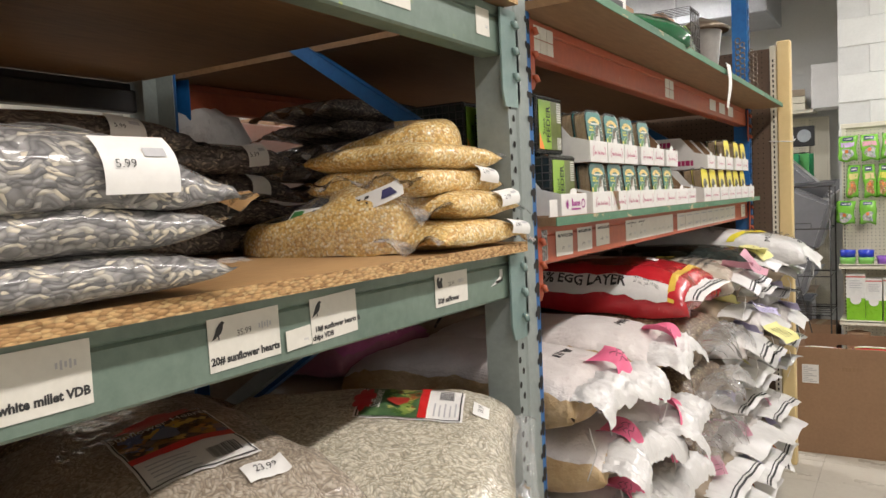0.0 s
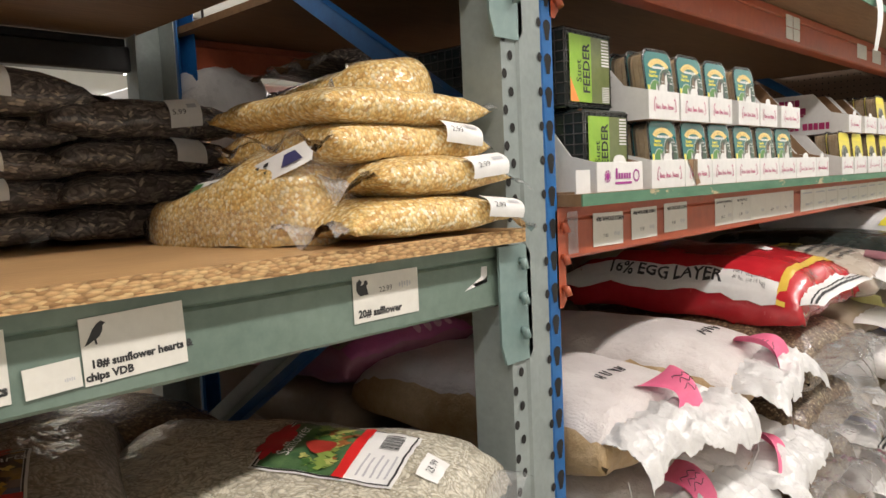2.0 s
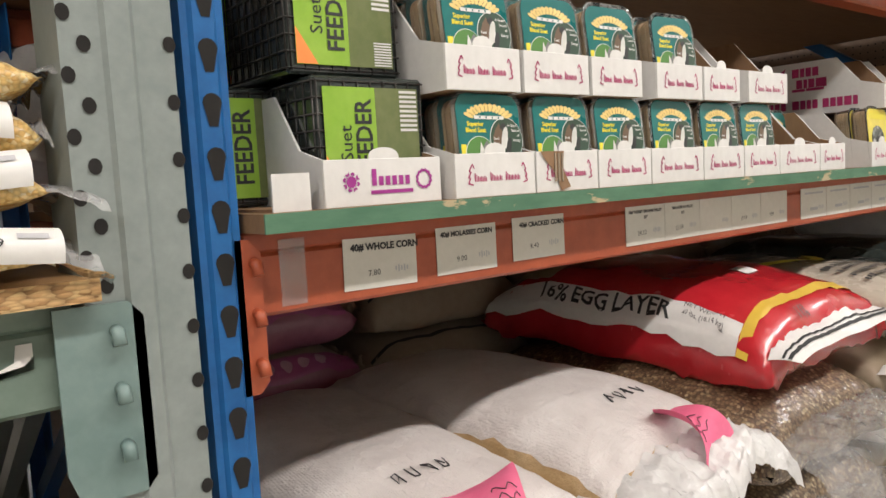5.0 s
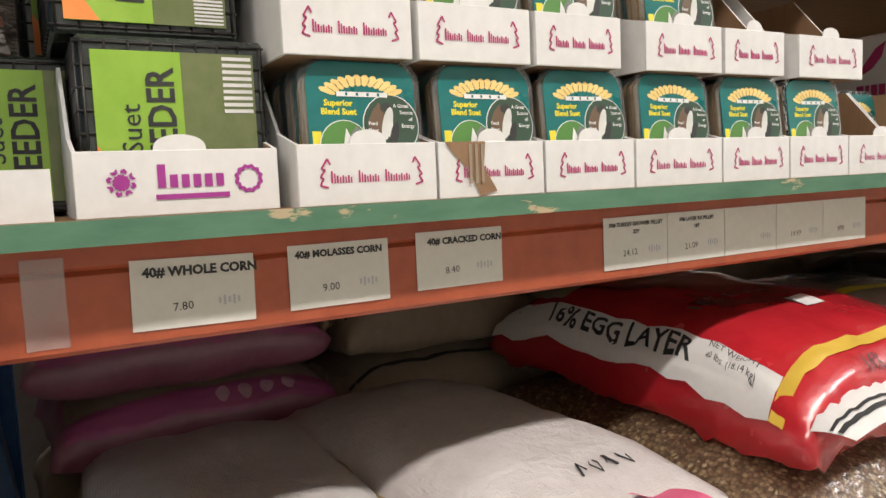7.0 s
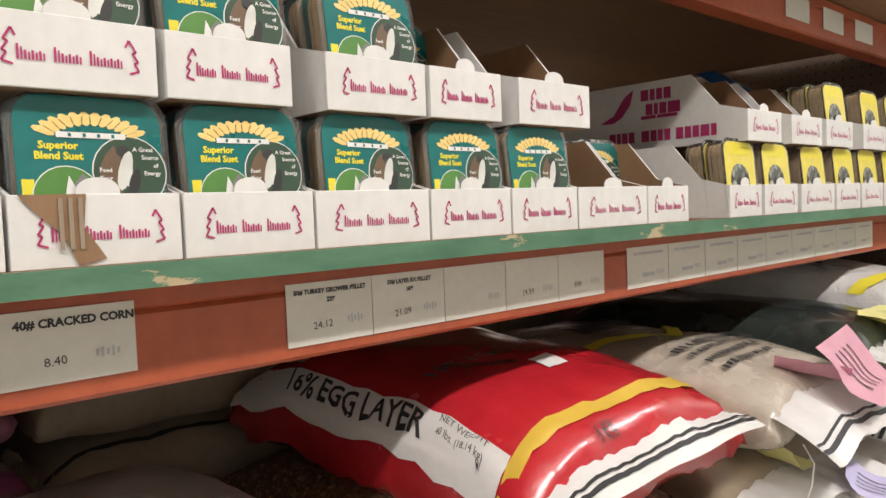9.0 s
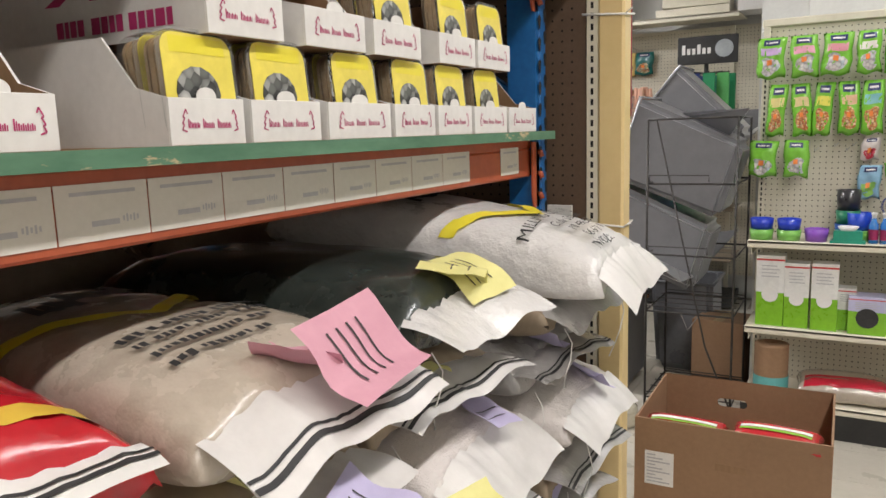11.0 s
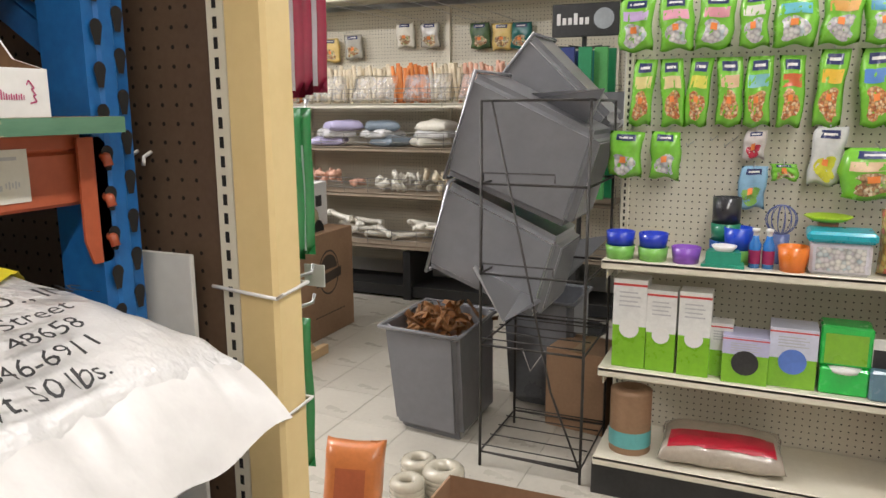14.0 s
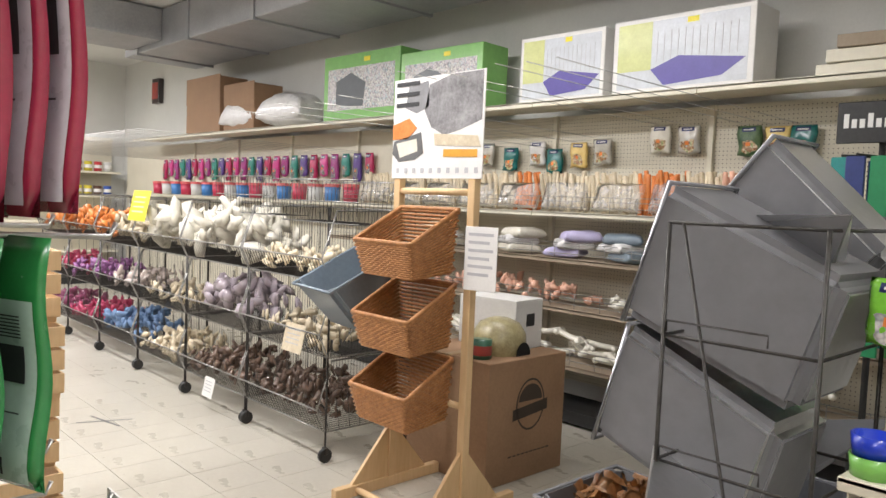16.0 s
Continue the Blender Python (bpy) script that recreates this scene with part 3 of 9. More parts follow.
    def flat_end(self, length, seed, wave=0.010, droop=0.3, a0=0.0, a1=1.0, off=0.0, rise=0.0):
        """A flat paper end past the filling, softly waved."""
        def f(a, b):
            a = a0 + a * (a1 - a0)
            v = (2 * b - 1) * 0.96
            p = self.at(0.97, v * 0.9, 1)
            mid = self.at(0.95, 0, 1).z * 0.8
            d = a * length
            z = p.z * (1 - a) + mid * a - droop * d * a + rise * d + wave * a * (math.sin(4.3 * v + seed) + 0.5 * math.sin(9.1 * v + 2 * seed)) + off
            return Vector((p.x + d * (1 + 0.07 * math.sin(3 * v + seed)), v * self.W / 2 * (1 - 0.04 * a), z))
        return sheet(bmesh.new(), f, 7, 30)

    def flap(self, end, length, seed, wave=0.012, droop=0.35, w=1.0):
        """The sewn or heat-sealed end beyond the filling."""
        def f(a, b):
            v = (2 * b - 1) * 0.97
            p = self.at(end * 0.985, v, 1)
            d = a * length
            return Vector((p.x + end * d, v * self.W / 2 * (w + 0.05 * a) , p.z - droop * d * a + wave * (0.3 + a) * (math.sin(9 * v + seed) + noise.noise(Vector((a * 3, v * 5, seed))))))
        return sheet(bmesh.new(), f, 6, 22)


# ---- the setting ----
def structure(name, bm, material, label, smooth=False):
    return solid(name, bm, material, label, name.split("_")[0], kind="structure", smooth=smooth)


XL, XR, YB, YW, YN = -11.6, 3.4, -3.2, 6.36, 8.62
floor = structure("floor", boxed((XL, XR), (YB, YN), (-0.12, -0.004)), M["grout"], "cream vinyl tile floor with dark worn joints")
structure("ceiling", boxed((XL - 0.2, XR + 0.2), (YB - 0.2, YN + 0.2), (CEIL, CEIL + 0.15)), M["ceiling"], "white painted ceiling high above the aisles")
structure("wall_west", boxed((XL - 0.2, XL), (YB - 0.2, YN + 0.2), (-0.12, CEIL)), M["wall"], "white painted end wall behind the far shelves")
structure("wall_east", boxed((XR, XR + 0.2), (YB - 0.2, YW), (-0.12, CEIL)), M["wall"], "white painted wall closing the aisle")
structure("wall_south", boxed((XL, XR), (YB - 0.2, YB), (-0.12, CEIL)), M["wall"], "white painted wall at the start of the aisle")
structure("wall_north", boxed((XL, 0.24), (YN, YN + 0.2), (-0.12, CEIL)), M["wall"], "pale grey painted wall behind the chew shelves")
structure("wall_return", boxed((0.24, 0.44), (YW + 0.2, YN + 0.2), (-0.12, CEIL)), M["wall"], "white painted return wall beside the chew shelves")
block_wall = structure("wall_block", boxed((0.24, XR + 0.2), (YW + 0.006, YW + 0.2), (-0.12, CEIL)), M["mortar"], "white painted concrete block wall with shallow joints")

# ---- pallet racking ----
def upright(name, y0, y1, x_front, x_back, height, material, label, holes, keyed, bare=9):
    rack = thing(name, label, "rack upright", pose(0, 0, 0), "pallet rack uprights")
    for x, sgn in ((x_front, 1), (x_back, -1)):
        ym, q = (y0 + y1) / 2, 0.003
        outline = [(-0.07, y0), (0, y0 + 0.004), (0, ym - 0.014), (0.004, ym - 0.010), (0.004, ym + 0.010), (0, ym + 0.014), (0, y1 - 0.004), (-0.07, y1),
                   (-0.07, y1 - q), (-q, y1 - 0.004 - q), (-q, y0 + 0.004 + q), (-0.07, y0 + q)]
        bm = bmesh.new()
        lo, hi = ([bm.verts.new((x + sgn * a, b, z)) for a, b in outline] for z in (0.006, height))
        bm.faces.new(lo), bm.faces.new(hi)
        for k in range(len(outline)):
            bm.faces.new((lo[k], lo[k - 1], hi[k - 1], hi[k]))
        part("post", bm, material, rack)
        fp = boxed((x - 0.09, x + 0.03) if sgn > 0 else (x - 0.03, x + 0.09), (y0 - 0.01, y1 + 0.01), (0, 0.006))
        part("foot_plate", fp, material, rack)
        if sgn > 0:
            hb = bmesh.new()
            for k in range(int(height / 0.0508)):
                z = 0.07 + 0.0508 * k
                for yy, dz in holes:
                    if keyed:
                        pts = [(0.0095 * math.cos(a), 0.0095 * math.sin(a) + 0.006) for a in [math.tau * q / 12 for q in range(-1, 8)]] + [(-0.0042, -0.016), (0.0042, -0.016)]
                    else:
                        pts = [(0.0058 * math.cos(q * math.tau / 10), 0.0072 * math.sin(q * math.tau / 10)) for q in range(10)]
                    hb.faces.new([hb.verts.new((x + (0.0048 if keyed else 0.0012), yy + py, z + dz + pz)) for py, pz in pts])
            part("punched_hole", hb, M["hole"], rack, "row of punched holes")["kind"] = "stuff"
    z, n, rise = 0.06, 0, 0.7
    while z + rise < height:
        a, b = (x_back + 0.05, x_front - 0.05) if n % 2 else (x_front - 0.05, x_back + 0.05)
        ym = (y0 + y1) / 2
        bm = bmesh.new()
        d = Vector((b - a, 0, rise)).normalized()
        w = Vector((d.z, 0, -d.x)) * 0.017
        for s, t_ in ((-0.014, -0.011), (0.011, 0.014)):
            box(bm, (0, 1), (s, t_), (-0.017, 0.017), 0, 0, Matrix.Translation((a, ym, z)) @ Matrix(((b - a, 0, w.x / 0.017, 0), (0, 1, 0, 0), (rise, 0, w.z / 0.017, 0), (0, 0, 0, 1))))
        box(bm, (0, 1), (-0.014, 0.014), (0.015, 0.018), 0, 0, Matrix.Translation((a, ym, z)) @ Matrix(((b - a, 0, w.x / 0.017, 0), (0, 1, 0, 0), (rise, 0, w.z / 0.017, 0), (0, 0, 0, 1))))
        if n < bare:
            part("brace", bm, material, rack)
        else:
            bm.free()
        z, n = z + rise, n + 1
    return rack


XB = -1.16
upright("rack_upright", 1.374, 1.476, 0.03, XB, 2.62, M["grey_post"], "grey steel rack upright with round punched holes", [(1.397, 0.0), (1.383, -0.026), (1.468, 0.004)], False, 2)
upright("rack_upright", 1.482, 1.532, 0.012, XB, 2.62, M["blue"], "blue steel rack upright with keyhole slots", [(1.509, 0.0)], True)
upright("rack_upright", 4.035, 4.106, 0.012, XB, 2.62, M["blue"], "blue steel rack upright with keyhole slots", [(4.055, 0.0), (4.088, 0.018)], True)


def beam(y0, y1, z0, z1, x, material, label, clips, clip_mat, drop, at_back=False):
    b = thing("rack_beam", label, "rack beam", pose(0, 0, 0), "pallet rack beams")
    s = -1 if not at_back else 1
    bm = bmesh.new()
    box(bm, tuple(sorted((x, x + s * 0.045))), (y0, y1), (z0, z1 - 0.022), 0.004)
    box(bm, tuple(sorted((x, x + s * 0.022))), (y0, y1), (z1 - 0.022, z1), 0.003)
    part("rail", bm, material, b)
    for ya, yb in clips:
        bm = bmesh.new()
        xo = x + 0.012 * (-s)
        zl, zh, ym = z0 - drop, z1 - 0.006, (ya + yb) / 2
        outline = [(ya, zh), (ya, zl + 0.03), (ya + 0.010, zl), (yb - 0.010, zl), (yb, zl + 0.012), (yb, zh - 0.014), (yb - 0.012, zh)]
        for xx in sorted((xo, xo + s * 0.004)):
            bm.faces.new([bm.verts.new((xx, py, pz)) for py, pz in outline])
        bm.verts.ensure_lookup_table()
        for q in range(7):
            bm.faces.new([bm.verts[q], bm.verts[(q + 1) % 7], bm.verts[7 + (q + 1) % 7], bm.verts[7 + q]])
        part("connector", bm, clip_mat, b)
        rb = bmesh.new()
        for k in range(3):
            z = z1 - 0.03 - k * 0.0508
            if z > z0 - drop:
                tube(rb, [(xo, ym + 0.012, z), (xo + 0.006 * (-s), ym + 0.012, z), (xo + 0.010 * (-s), ym + 0.012, z - 0.012)], 0.006, 8)
        part("lug", rb, clip_mat, b, "pressed steel lug")
    return b


G = "grey-green painted rack beam with paint chips and price cards"
beam(-1.6, 1.372, 1.239, 1.331, 0.022, M["grey_beam"], G, [(1.352, 1.424)], M["mint"], 0.085)
beam(-1.6, 1.372, 1.716, 1.81, 0.022, M["grey_beam"], G, [(1.352, 1.424)], M["mint"], 0.10)
beam(-1.6, 1.372, 0.46, 0.55, 0.022, M["grey_beam"], G, [(1.352, 1.424)], M["mint"], 0.085)
beam(-1.6, 1.372, 1.722, 1.806, XB, M["black"], "black rack beam at the rear of the grey bay", [], M["black"], 0.05, True)
beam(-1.6, 1.372, 1.239, 1.331, XB, M["grey_beam"], "grey-green rack beam at the rear of the bay", [], M["mint"], 0.05, True)
R = "red-orange painted rack beam with scraped paint and price cards"
beam(1.534, 4.033, 1.284, 1.372, 0.0, M["red"], R, [(1.508, 1.548), (4.016, 4.062)], M["red"], 0.075)
beam(1.534, 4.033, 1.742, 1.826, 0.0, M["red"], R, [(1.508, 1.548), (4.016, 4.062)], M["red"], 0.075)
beam(1.534, 4.033, 0.445, 0.535, 0.0, M["red"], R, [(1.508, 1.548), (4.016, 4.062)], M["red"], 0.075)
for z in (1.742, 1.284):
    beam(1.534, 4.033, z, z + 0.085, XB, M["red"], "red rack beam at the rear of the bay", [(1.484, 1.53)], M["red"], 0.05, True)


def deck(name, x, y, z, face, edge, label):
    d = thing(name, label, "shelf board", pose(0, 0, 0), "rack shelf boards")
    part("panel", boxed((x[0], x[1] - 0.003), y, z), face, d)
    bm = bmesh.new()
    box(bm, (x[1] - 0.003, x[1]), (y[0], y[1]), z, 0)
    part("front_edge", bm, edge, d)
    return d


deck("shelf_board", (XB, 0.056), (-1.6, 1.386), (1.331, 1.350), M["chip_face"], M["chip"], "particle board shelf with a coarse raw edge")
deck("shelf_board", (XB, 0.056), (-1.6, 1.386), (1.81, 1.829), M["ply"], M["chip"], "dark brown board shelf above the seed bags")
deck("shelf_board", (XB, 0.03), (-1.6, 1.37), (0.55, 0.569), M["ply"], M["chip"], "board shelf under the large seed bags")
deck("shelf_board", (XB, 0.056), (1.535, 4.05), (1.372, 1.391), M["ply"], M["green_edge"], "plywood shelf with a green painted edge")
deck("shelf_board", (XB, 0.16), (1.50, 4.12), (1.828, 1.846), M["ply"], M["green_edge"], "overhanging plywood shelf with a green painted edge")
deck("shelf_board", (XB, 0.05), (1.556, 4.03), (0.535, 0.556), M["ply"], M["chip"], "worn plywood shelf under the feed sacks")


# ---- price cards on the beams ----
PALM = Matrix(((0, 0, 1, 0), (1, 0, 0, 0), (0, 1, 0, 0), (0, 0, 0, 1)))  # flat xy to the yz plane, facing +x


def on_face(x, y, z, tilt=0):
    return Matrix.Translation((x, y, z)) @ PALM @ Matrix.Rotation(radians(tilt), 4, "Z")


def bird_shape(bm, cx, cy, s):
    pts = [(-0.9, -0.75), (-0.55, -0.2), (-0.25, 0.35), (0.1, 0.75), (0.45, 0.95), (0.8, 0.72), (0.55, 0.6), (0.5, 0.2), (0.25, -0.2), (0.0, -0.35), (0.05, -0.75), (-0.1, -0.75), (-0.15, -0.4), (-0.5, -0.6)]
    bm.faces.new([bm.verts.new((cx + s * a, cy + s * b, 0.0012)) for a, b in pts])


def squirrel_shape(bm, cx, cy, s):
    pts = [(-0.9, -0.2), (-0.85, 0.6), (-0.4, 0.95), (-0.1, 0.6), (-0.3, 0.2), (0.1, 0.35), (0.3, 0.75), (0.6, 0.7), (0.75, 0.35), (0.5, 0.15), (0.6, -0.25), (0.75, -0.8), (-0.35, -0.85), (-0.7, -0.6)]
    bm.faces.new([bm.verts.new((cx + s * a, cy + s * b, 0.0012)) for a, b in pts])


def bar(bm, cx, cy, w, h, z=0.0012):
    bm.faces.new([bm.verts.new((cx + a * w / 2, cy + b * h / 2, z)) for a, b in ((-1, -1), (1, -1), (1, 1), (-1, 1))])


def flat_text(bm, body, size, cx, cy, z=0.0012, turn=0, bold=0.0):
    merge(bm, letters(body, size, bold), 0, Matrix.Translation((cx, cy, z)) @ Matrix.Rotation(radians(turn), 4, "Z"))


def price_card(x, y, z, w, h, lines, tilt=0, shape=None, price="", stamp=True, label="", size=0.011):
    c = thing("price_card", label or "white price card with black print", "price card", on_face(x, y, z, tilt), "price cards on the beams")
    part("card", boxed((-w / 2, w / 2), (-h / 2, h / 2), (0, 0.0008)), M["paper"], c)
    bm = bmesh.new()
    for s, cx, cy, txt in lines:
        flat_text(bm, txt, s, cx, cy, bold=s * 0.045)
    if shape:
        shape(bm, -w * 0.36, h * 0.24, h * 0.20)
    if price:
        flat_text(bm, price, h * 0.17, -w * 0.02 if shape else -w * 0.1, h * 0.14 if shape else -h * 0.2, turn=3)
    if bm.faces:
        part("print", bm, M["ink"], c, "black print")
    else:
        bm.free()
    if stamp:
        sb = bmesh.new()
        for k in range(5):
            bar(sb, w * (0.20 + 0.04 * k), h * (0.18 if shape else -0.16), w * 0.022, h * (0.09 + 0.05 * (k % 2)))
        part("stamp", sb, M["faint"], c, "faint grey stamp")
    return c


XG = 0.0228
price_card(XG, 0.42, 1.288, 0.116, 0.064, [(0.0125, 0, -0.018, "20# white millet VDB")], 0, bird_shape, label="white card for white millet with a bird")
price_card(XG, 0.676, 1.284, 0.112, 0.062, [(0.0125, 0, -0.019, "20# sunflower hearts")], 1, bird_shape, "35.99", label="white card for sunflower hearts with a bird")
price_card(XG, 0.838, 1.286, 0.096, 0.06, [(0.010, 0.006, -0.012, "18# sunflower hearts &"), (0.010, -0.026, -0.023, "chips VDB")], 2, bird_shape, stamp=False, label="white card for sunflower chips with a bird")
price_card(XG + 0.0012, 0.765, 1.268, 0.046, 0.026, [], 3, label="small unreadable price slip")
price_card(XG, 1.148, 1.286, 0.106, 0.056, [(0.0125, -0.012, -0.018, "20# safflower")], 0, squirrel_shape, "22.99", label="white card for safflower with a squirrel")
bm = bmesh.new()
bm.faces.new([bm.verts.new(p) for p in ((0, 0, 0), (0.05, 0.008, 0), (0.05, 0.03, 0), (0.038, 0.03, 0), (0.036, 0.016, 0))])
bmesh.ops.solidify(bm, geom=bm.faces[:], thickness=0.0008)
solid("paper_scrap", bm, M["label"], "torn white paper scrap stuck on the beam", "paper scrap", on_face(XG + 0.0008, 1.287, 1.27))
for yy, w in ((0.78, 0.1), (1.02, 0.085), (1.3, 0.05)):
    price_card(XG, yy, 1.768, w, 0.05, [], 0, bird_shape if w > 0.06 else None, label="small price card on the upper grey beam")

price_card(0.0008, 1.699, 1.325, 0.1, 0.058, [(0.0108, 0.006, 0.018, "40# WHOLE CORN")], -1, None, "7.80", label="white card for whole corn")
price_card(0.0008, 1.829, 1.327, 0.098, 0.058, [(0.0088, 0, 0.02, "40# MOLASSES CORN")], 0, None, "9.00", label="white card for molasses corn")
price_card(0.0008, 1.958, 1.33, 0.1, 0.057, [(0.009, 0.006, 0.018, "40# CRACKED CORN")], 0, None, "8.40", label="white card for cracked corn")
NAMES = [("50# TURKEY GROWER PELLET", "22%", "24.12"), ("50# LAYER RX PELLET", "16%", "21.09"), ("", "", ""), ("", "", "19.99"), ("", "", "999")]
for k, (a, b, p) in enumerate(NAMES):
    price_card(0.0008, 2.184 + 0.1 * k + 0.012, 1.327, 0.099, 0.06, ([(0.0062, 0, 0.021, a), (0.0062, 0, 0.012, b)] if a else []), 0, None, p, label="white card for layer and turkey pellets" if a else "white price card with faint print")
for k in range(11):
    if k == 9:
        continue
    w = 0.112 if k < 9 else 0.1
    yy = 2.757 + 0.112 * k + (0.02 if k > 8 else 0) + (0.01 if k == 10 else 0)
    c = price_card(0.0008, yy, 1.326, w - 0.002, 0.06, [], 0, None, "", label="white price card with faint print")
    hb = bmesh.new()
    bar(hb, 0, 0.02, w * 0.7, 0.004)
    bar(hb, 0, -0.012, w * 0.3, 0.006)
    part("print", hb, M["faint"], c)
for k in range(6):
    price_card(0.0008, 1.585 + 0.036 * (k % 3) + (0 if k < 6 else 1), 1.80 - 0.03 * (k // 3), 0.034, 0.028, [], 0, None, stamp=False, label="small taped price slip on the upper beam")
for k in range(4):
    price_card(0.0008, 2.62 + 0.055 * (k % 2), 1.80 - 0.032 * (k // 2), 0.05, 0.03, [], 0, None, stamp=False, label="small taped price slip on the upper beam")
for k in range(3):
    price_card(0.0008, 3.3 + 0.18 * k, 1.785, 0.11, 0.045, [], 0, None, stamp=False, label="taped price slip on the upper beam")
bm = boxed((0, 0.03), (0, 0.07), (0, 0.0006))
solid("tape_strip", bm, M["film"], "clear tape strip on the red beam", "tape", on_face(0.0006, 1.573, 1.292))

# ---- ceiling fixtures ----
for lx, ly, way, power, tone in LAMPS:
    f = thing("ceiling_light", "lit twin-tube strip light under the ceiling", "ceiling light", pose(lx, ly, 0, 0, 0, 0 if way else 90), "ceiling strip lights")
    part("housing", boxed((-0.11, 0.11), (-1.22, 1.22), (CEIL - 0.14, CEIL - 0.06), 0.01), M["card"], f)
    for s in (-0.05, 0.05):
        part("tube", tube(bmesh.new(), [(s, -1.18, CEIL - 0.165), (s, 1.18, CEIL - 0.165)], 0.016, 8), M["tubes"], f)
    for s in (-0.9, 0.9):
        part("hanger", tube(bmesh.new(), [(0, s, CEIL - 0.06), (0, s, CEIL)], 0.004), M["steel"], f)


# ---- seed bags on the grey rack ----
def turned(x, y, z, turn=0, rx=0, ry=0):
    return Matrix.Translation((x, y, z)) @ Euler((radians(rx), radians(ry), radians(turn))).to_matrix().to_4x4()


def seed_bag(m, L, W, H, seed, fill, label, group, tag_at=None, price="", tip=0.03, both=True, tag_size=(0.06, 0.03), square=4.0, lump=0.07, ends=(2.6, 0.6), low=0.34):
    """A clear bag of seed; its length runs along local x, its sealed film ends stick out."""
    b = Bag(L, W, H, seed, lump, square, 0.05, low, ends)
    t = thing("seed_bag", label, "seed bag", m, group)
    part("seed_fill", b.body(), fill, t, smooth=True)
    part("film_end", b.flap(1, tip, seed, 0.010, 0.25), M["film_thin"], t, "crinkled clear film end")
    if both:
        part("film_end", b.flap(-1, tip * 0.7, seed + 3, 0.010, 0.25), M["film_thin"], t, "crinkled clear film end")
    if tag_at:
        f = b.front_label(tag_at[0], tag_size[0], seed)
        lab = part("price_label", sheet(bmesh.new(), f, 6, 8), M["label"], t, "white price label", True)
        if price:
            bm = letters(price, 0.0135)
            for w in bm.verts:
                w.co = f(0.28 + w.co.x / tag_size[0], 0.42 + w.co.y / (H * 0.75), 0.0015)
            part("price", bm, M["ink"], lab)
            part("stamp", sheet(bmesh.new(), lambda p, q: f(0.56 + 0.3 * p, 0.55 + 0.16 * q, 0.0012), 3, 2), M["faint"], lab, "faint grey stamp")
    return t


# striped sunflower: three bags nearest the start, lengthwise along the shelf, a fourth across them
SUN = "clear bag of striped sunflower seed stacked on the shelf"
for k, (zz, yt, h, low) in enumerate(((1.350, 0.655, 0.056, 0.40), (1.394, 0.640, 0.062, 0.42), (1.438, 0.675, 0.092, 0.13))):
    sb = seed_bag(turned(-0.098, yt - 0.035 - 0.26, zz, 90), 0.52, 0.36, h, 3 + k, M["sun"], SUN, "striped sunflower bags", (0.50, -0.80) if k == 2 else None, "5.99", 0.024, tag_size=(0.082, 0.04), low=low, ends=(3.0, 0.75) if k == 2 else (4.5, 0.5))
    if k == 2:
        b = Bag(0.52, 0.36, h, 3 + k, 0.07, 4.0, 0.05, low, (3.0, 0.75))
        top_lab = part("barcode_label", b.patch((0.28, 0.66), (-0.45, -0.20), 0.006, 8), M["label"], sb, "white barcode label", True)
        bm = bmesh.new()
        for q in range(12):
            b.patch((0.36 + 0.02 * q, 0.36 + 0.02 * q + (0.010 if q % 3 else 0.005)), (-0.40, -0.27), 0.008, 2, bm)
        part("barcode", bm, M["ink"], top_lab)["kind"] = "stuff"
seed_bag(turned(-0.15, 0.16, 1.522, 96), 0.40, 0.34, 0.075, 9, M["sun"], SUN, "striped sunflower bags", None, "", 0.04)
# black sunflower: two columns further back
OIL = "clear bag of black sunflower seed"
for k in range(5):
    seed_bag(turned(-0.60, 0.755 + 0.018 * ((k * 2) % 3), 1.350 + 0.046 * k, 90 + 5 * (k % 2)), 0.44, 0.34, 0.060 + (0.022 if k == 4 else 0), 20 + k, M["oil"], OIL, "black sunflower bags",
             (0.30 - 0.12 * (k % 2), -0.72) if k else None, "5.99" if k > 2 else "", 0.05, tag_size=(0.07, 0.032), ends=(4.0, 0.5))
for k in range(4):
    seed_bag(turned(-0.58, 1.085 + 0.01 * (k % 2), 1.350 + 0.050 * k, 87 + 3 * (k % 3)), 0.31, 0.34, 0.062 + (0.012 if k == 3 else 0), 30 + k, M["oil"], OIL, "black sunflower bags",
             (0.30, -0.74) if k > 1 else None, "5.99" if k == 3 else "", 0.04, tag_size=(0.052, 0.026), ends=(3.0, 0.5))
# more of it piled on the next bay's shelf, seen through the upright
for k in range(6):
    seed_bag(turned(-0.71 + 0.012 * (k % 2), 1.82 - 0.01 * (k % 3), 1.391 + 0.056 * k, 90 - 5 * (k % 2)), 0.48, 0.30, 0.068, 40 + k, M["oil"], OIL, "black sunflower bags", None, "", 0.05)
for k in range(5):
    seed_bag(turned(-0.41, 1.90 + 0.012 * (k % 2), 1.391 + 0.055 * k, 90 + 4 * (k % 2)), 0.44, 0.26, 0.070, 46 + k, M["oil"], OIL, "black sunflower bags", None, "", 0.05)
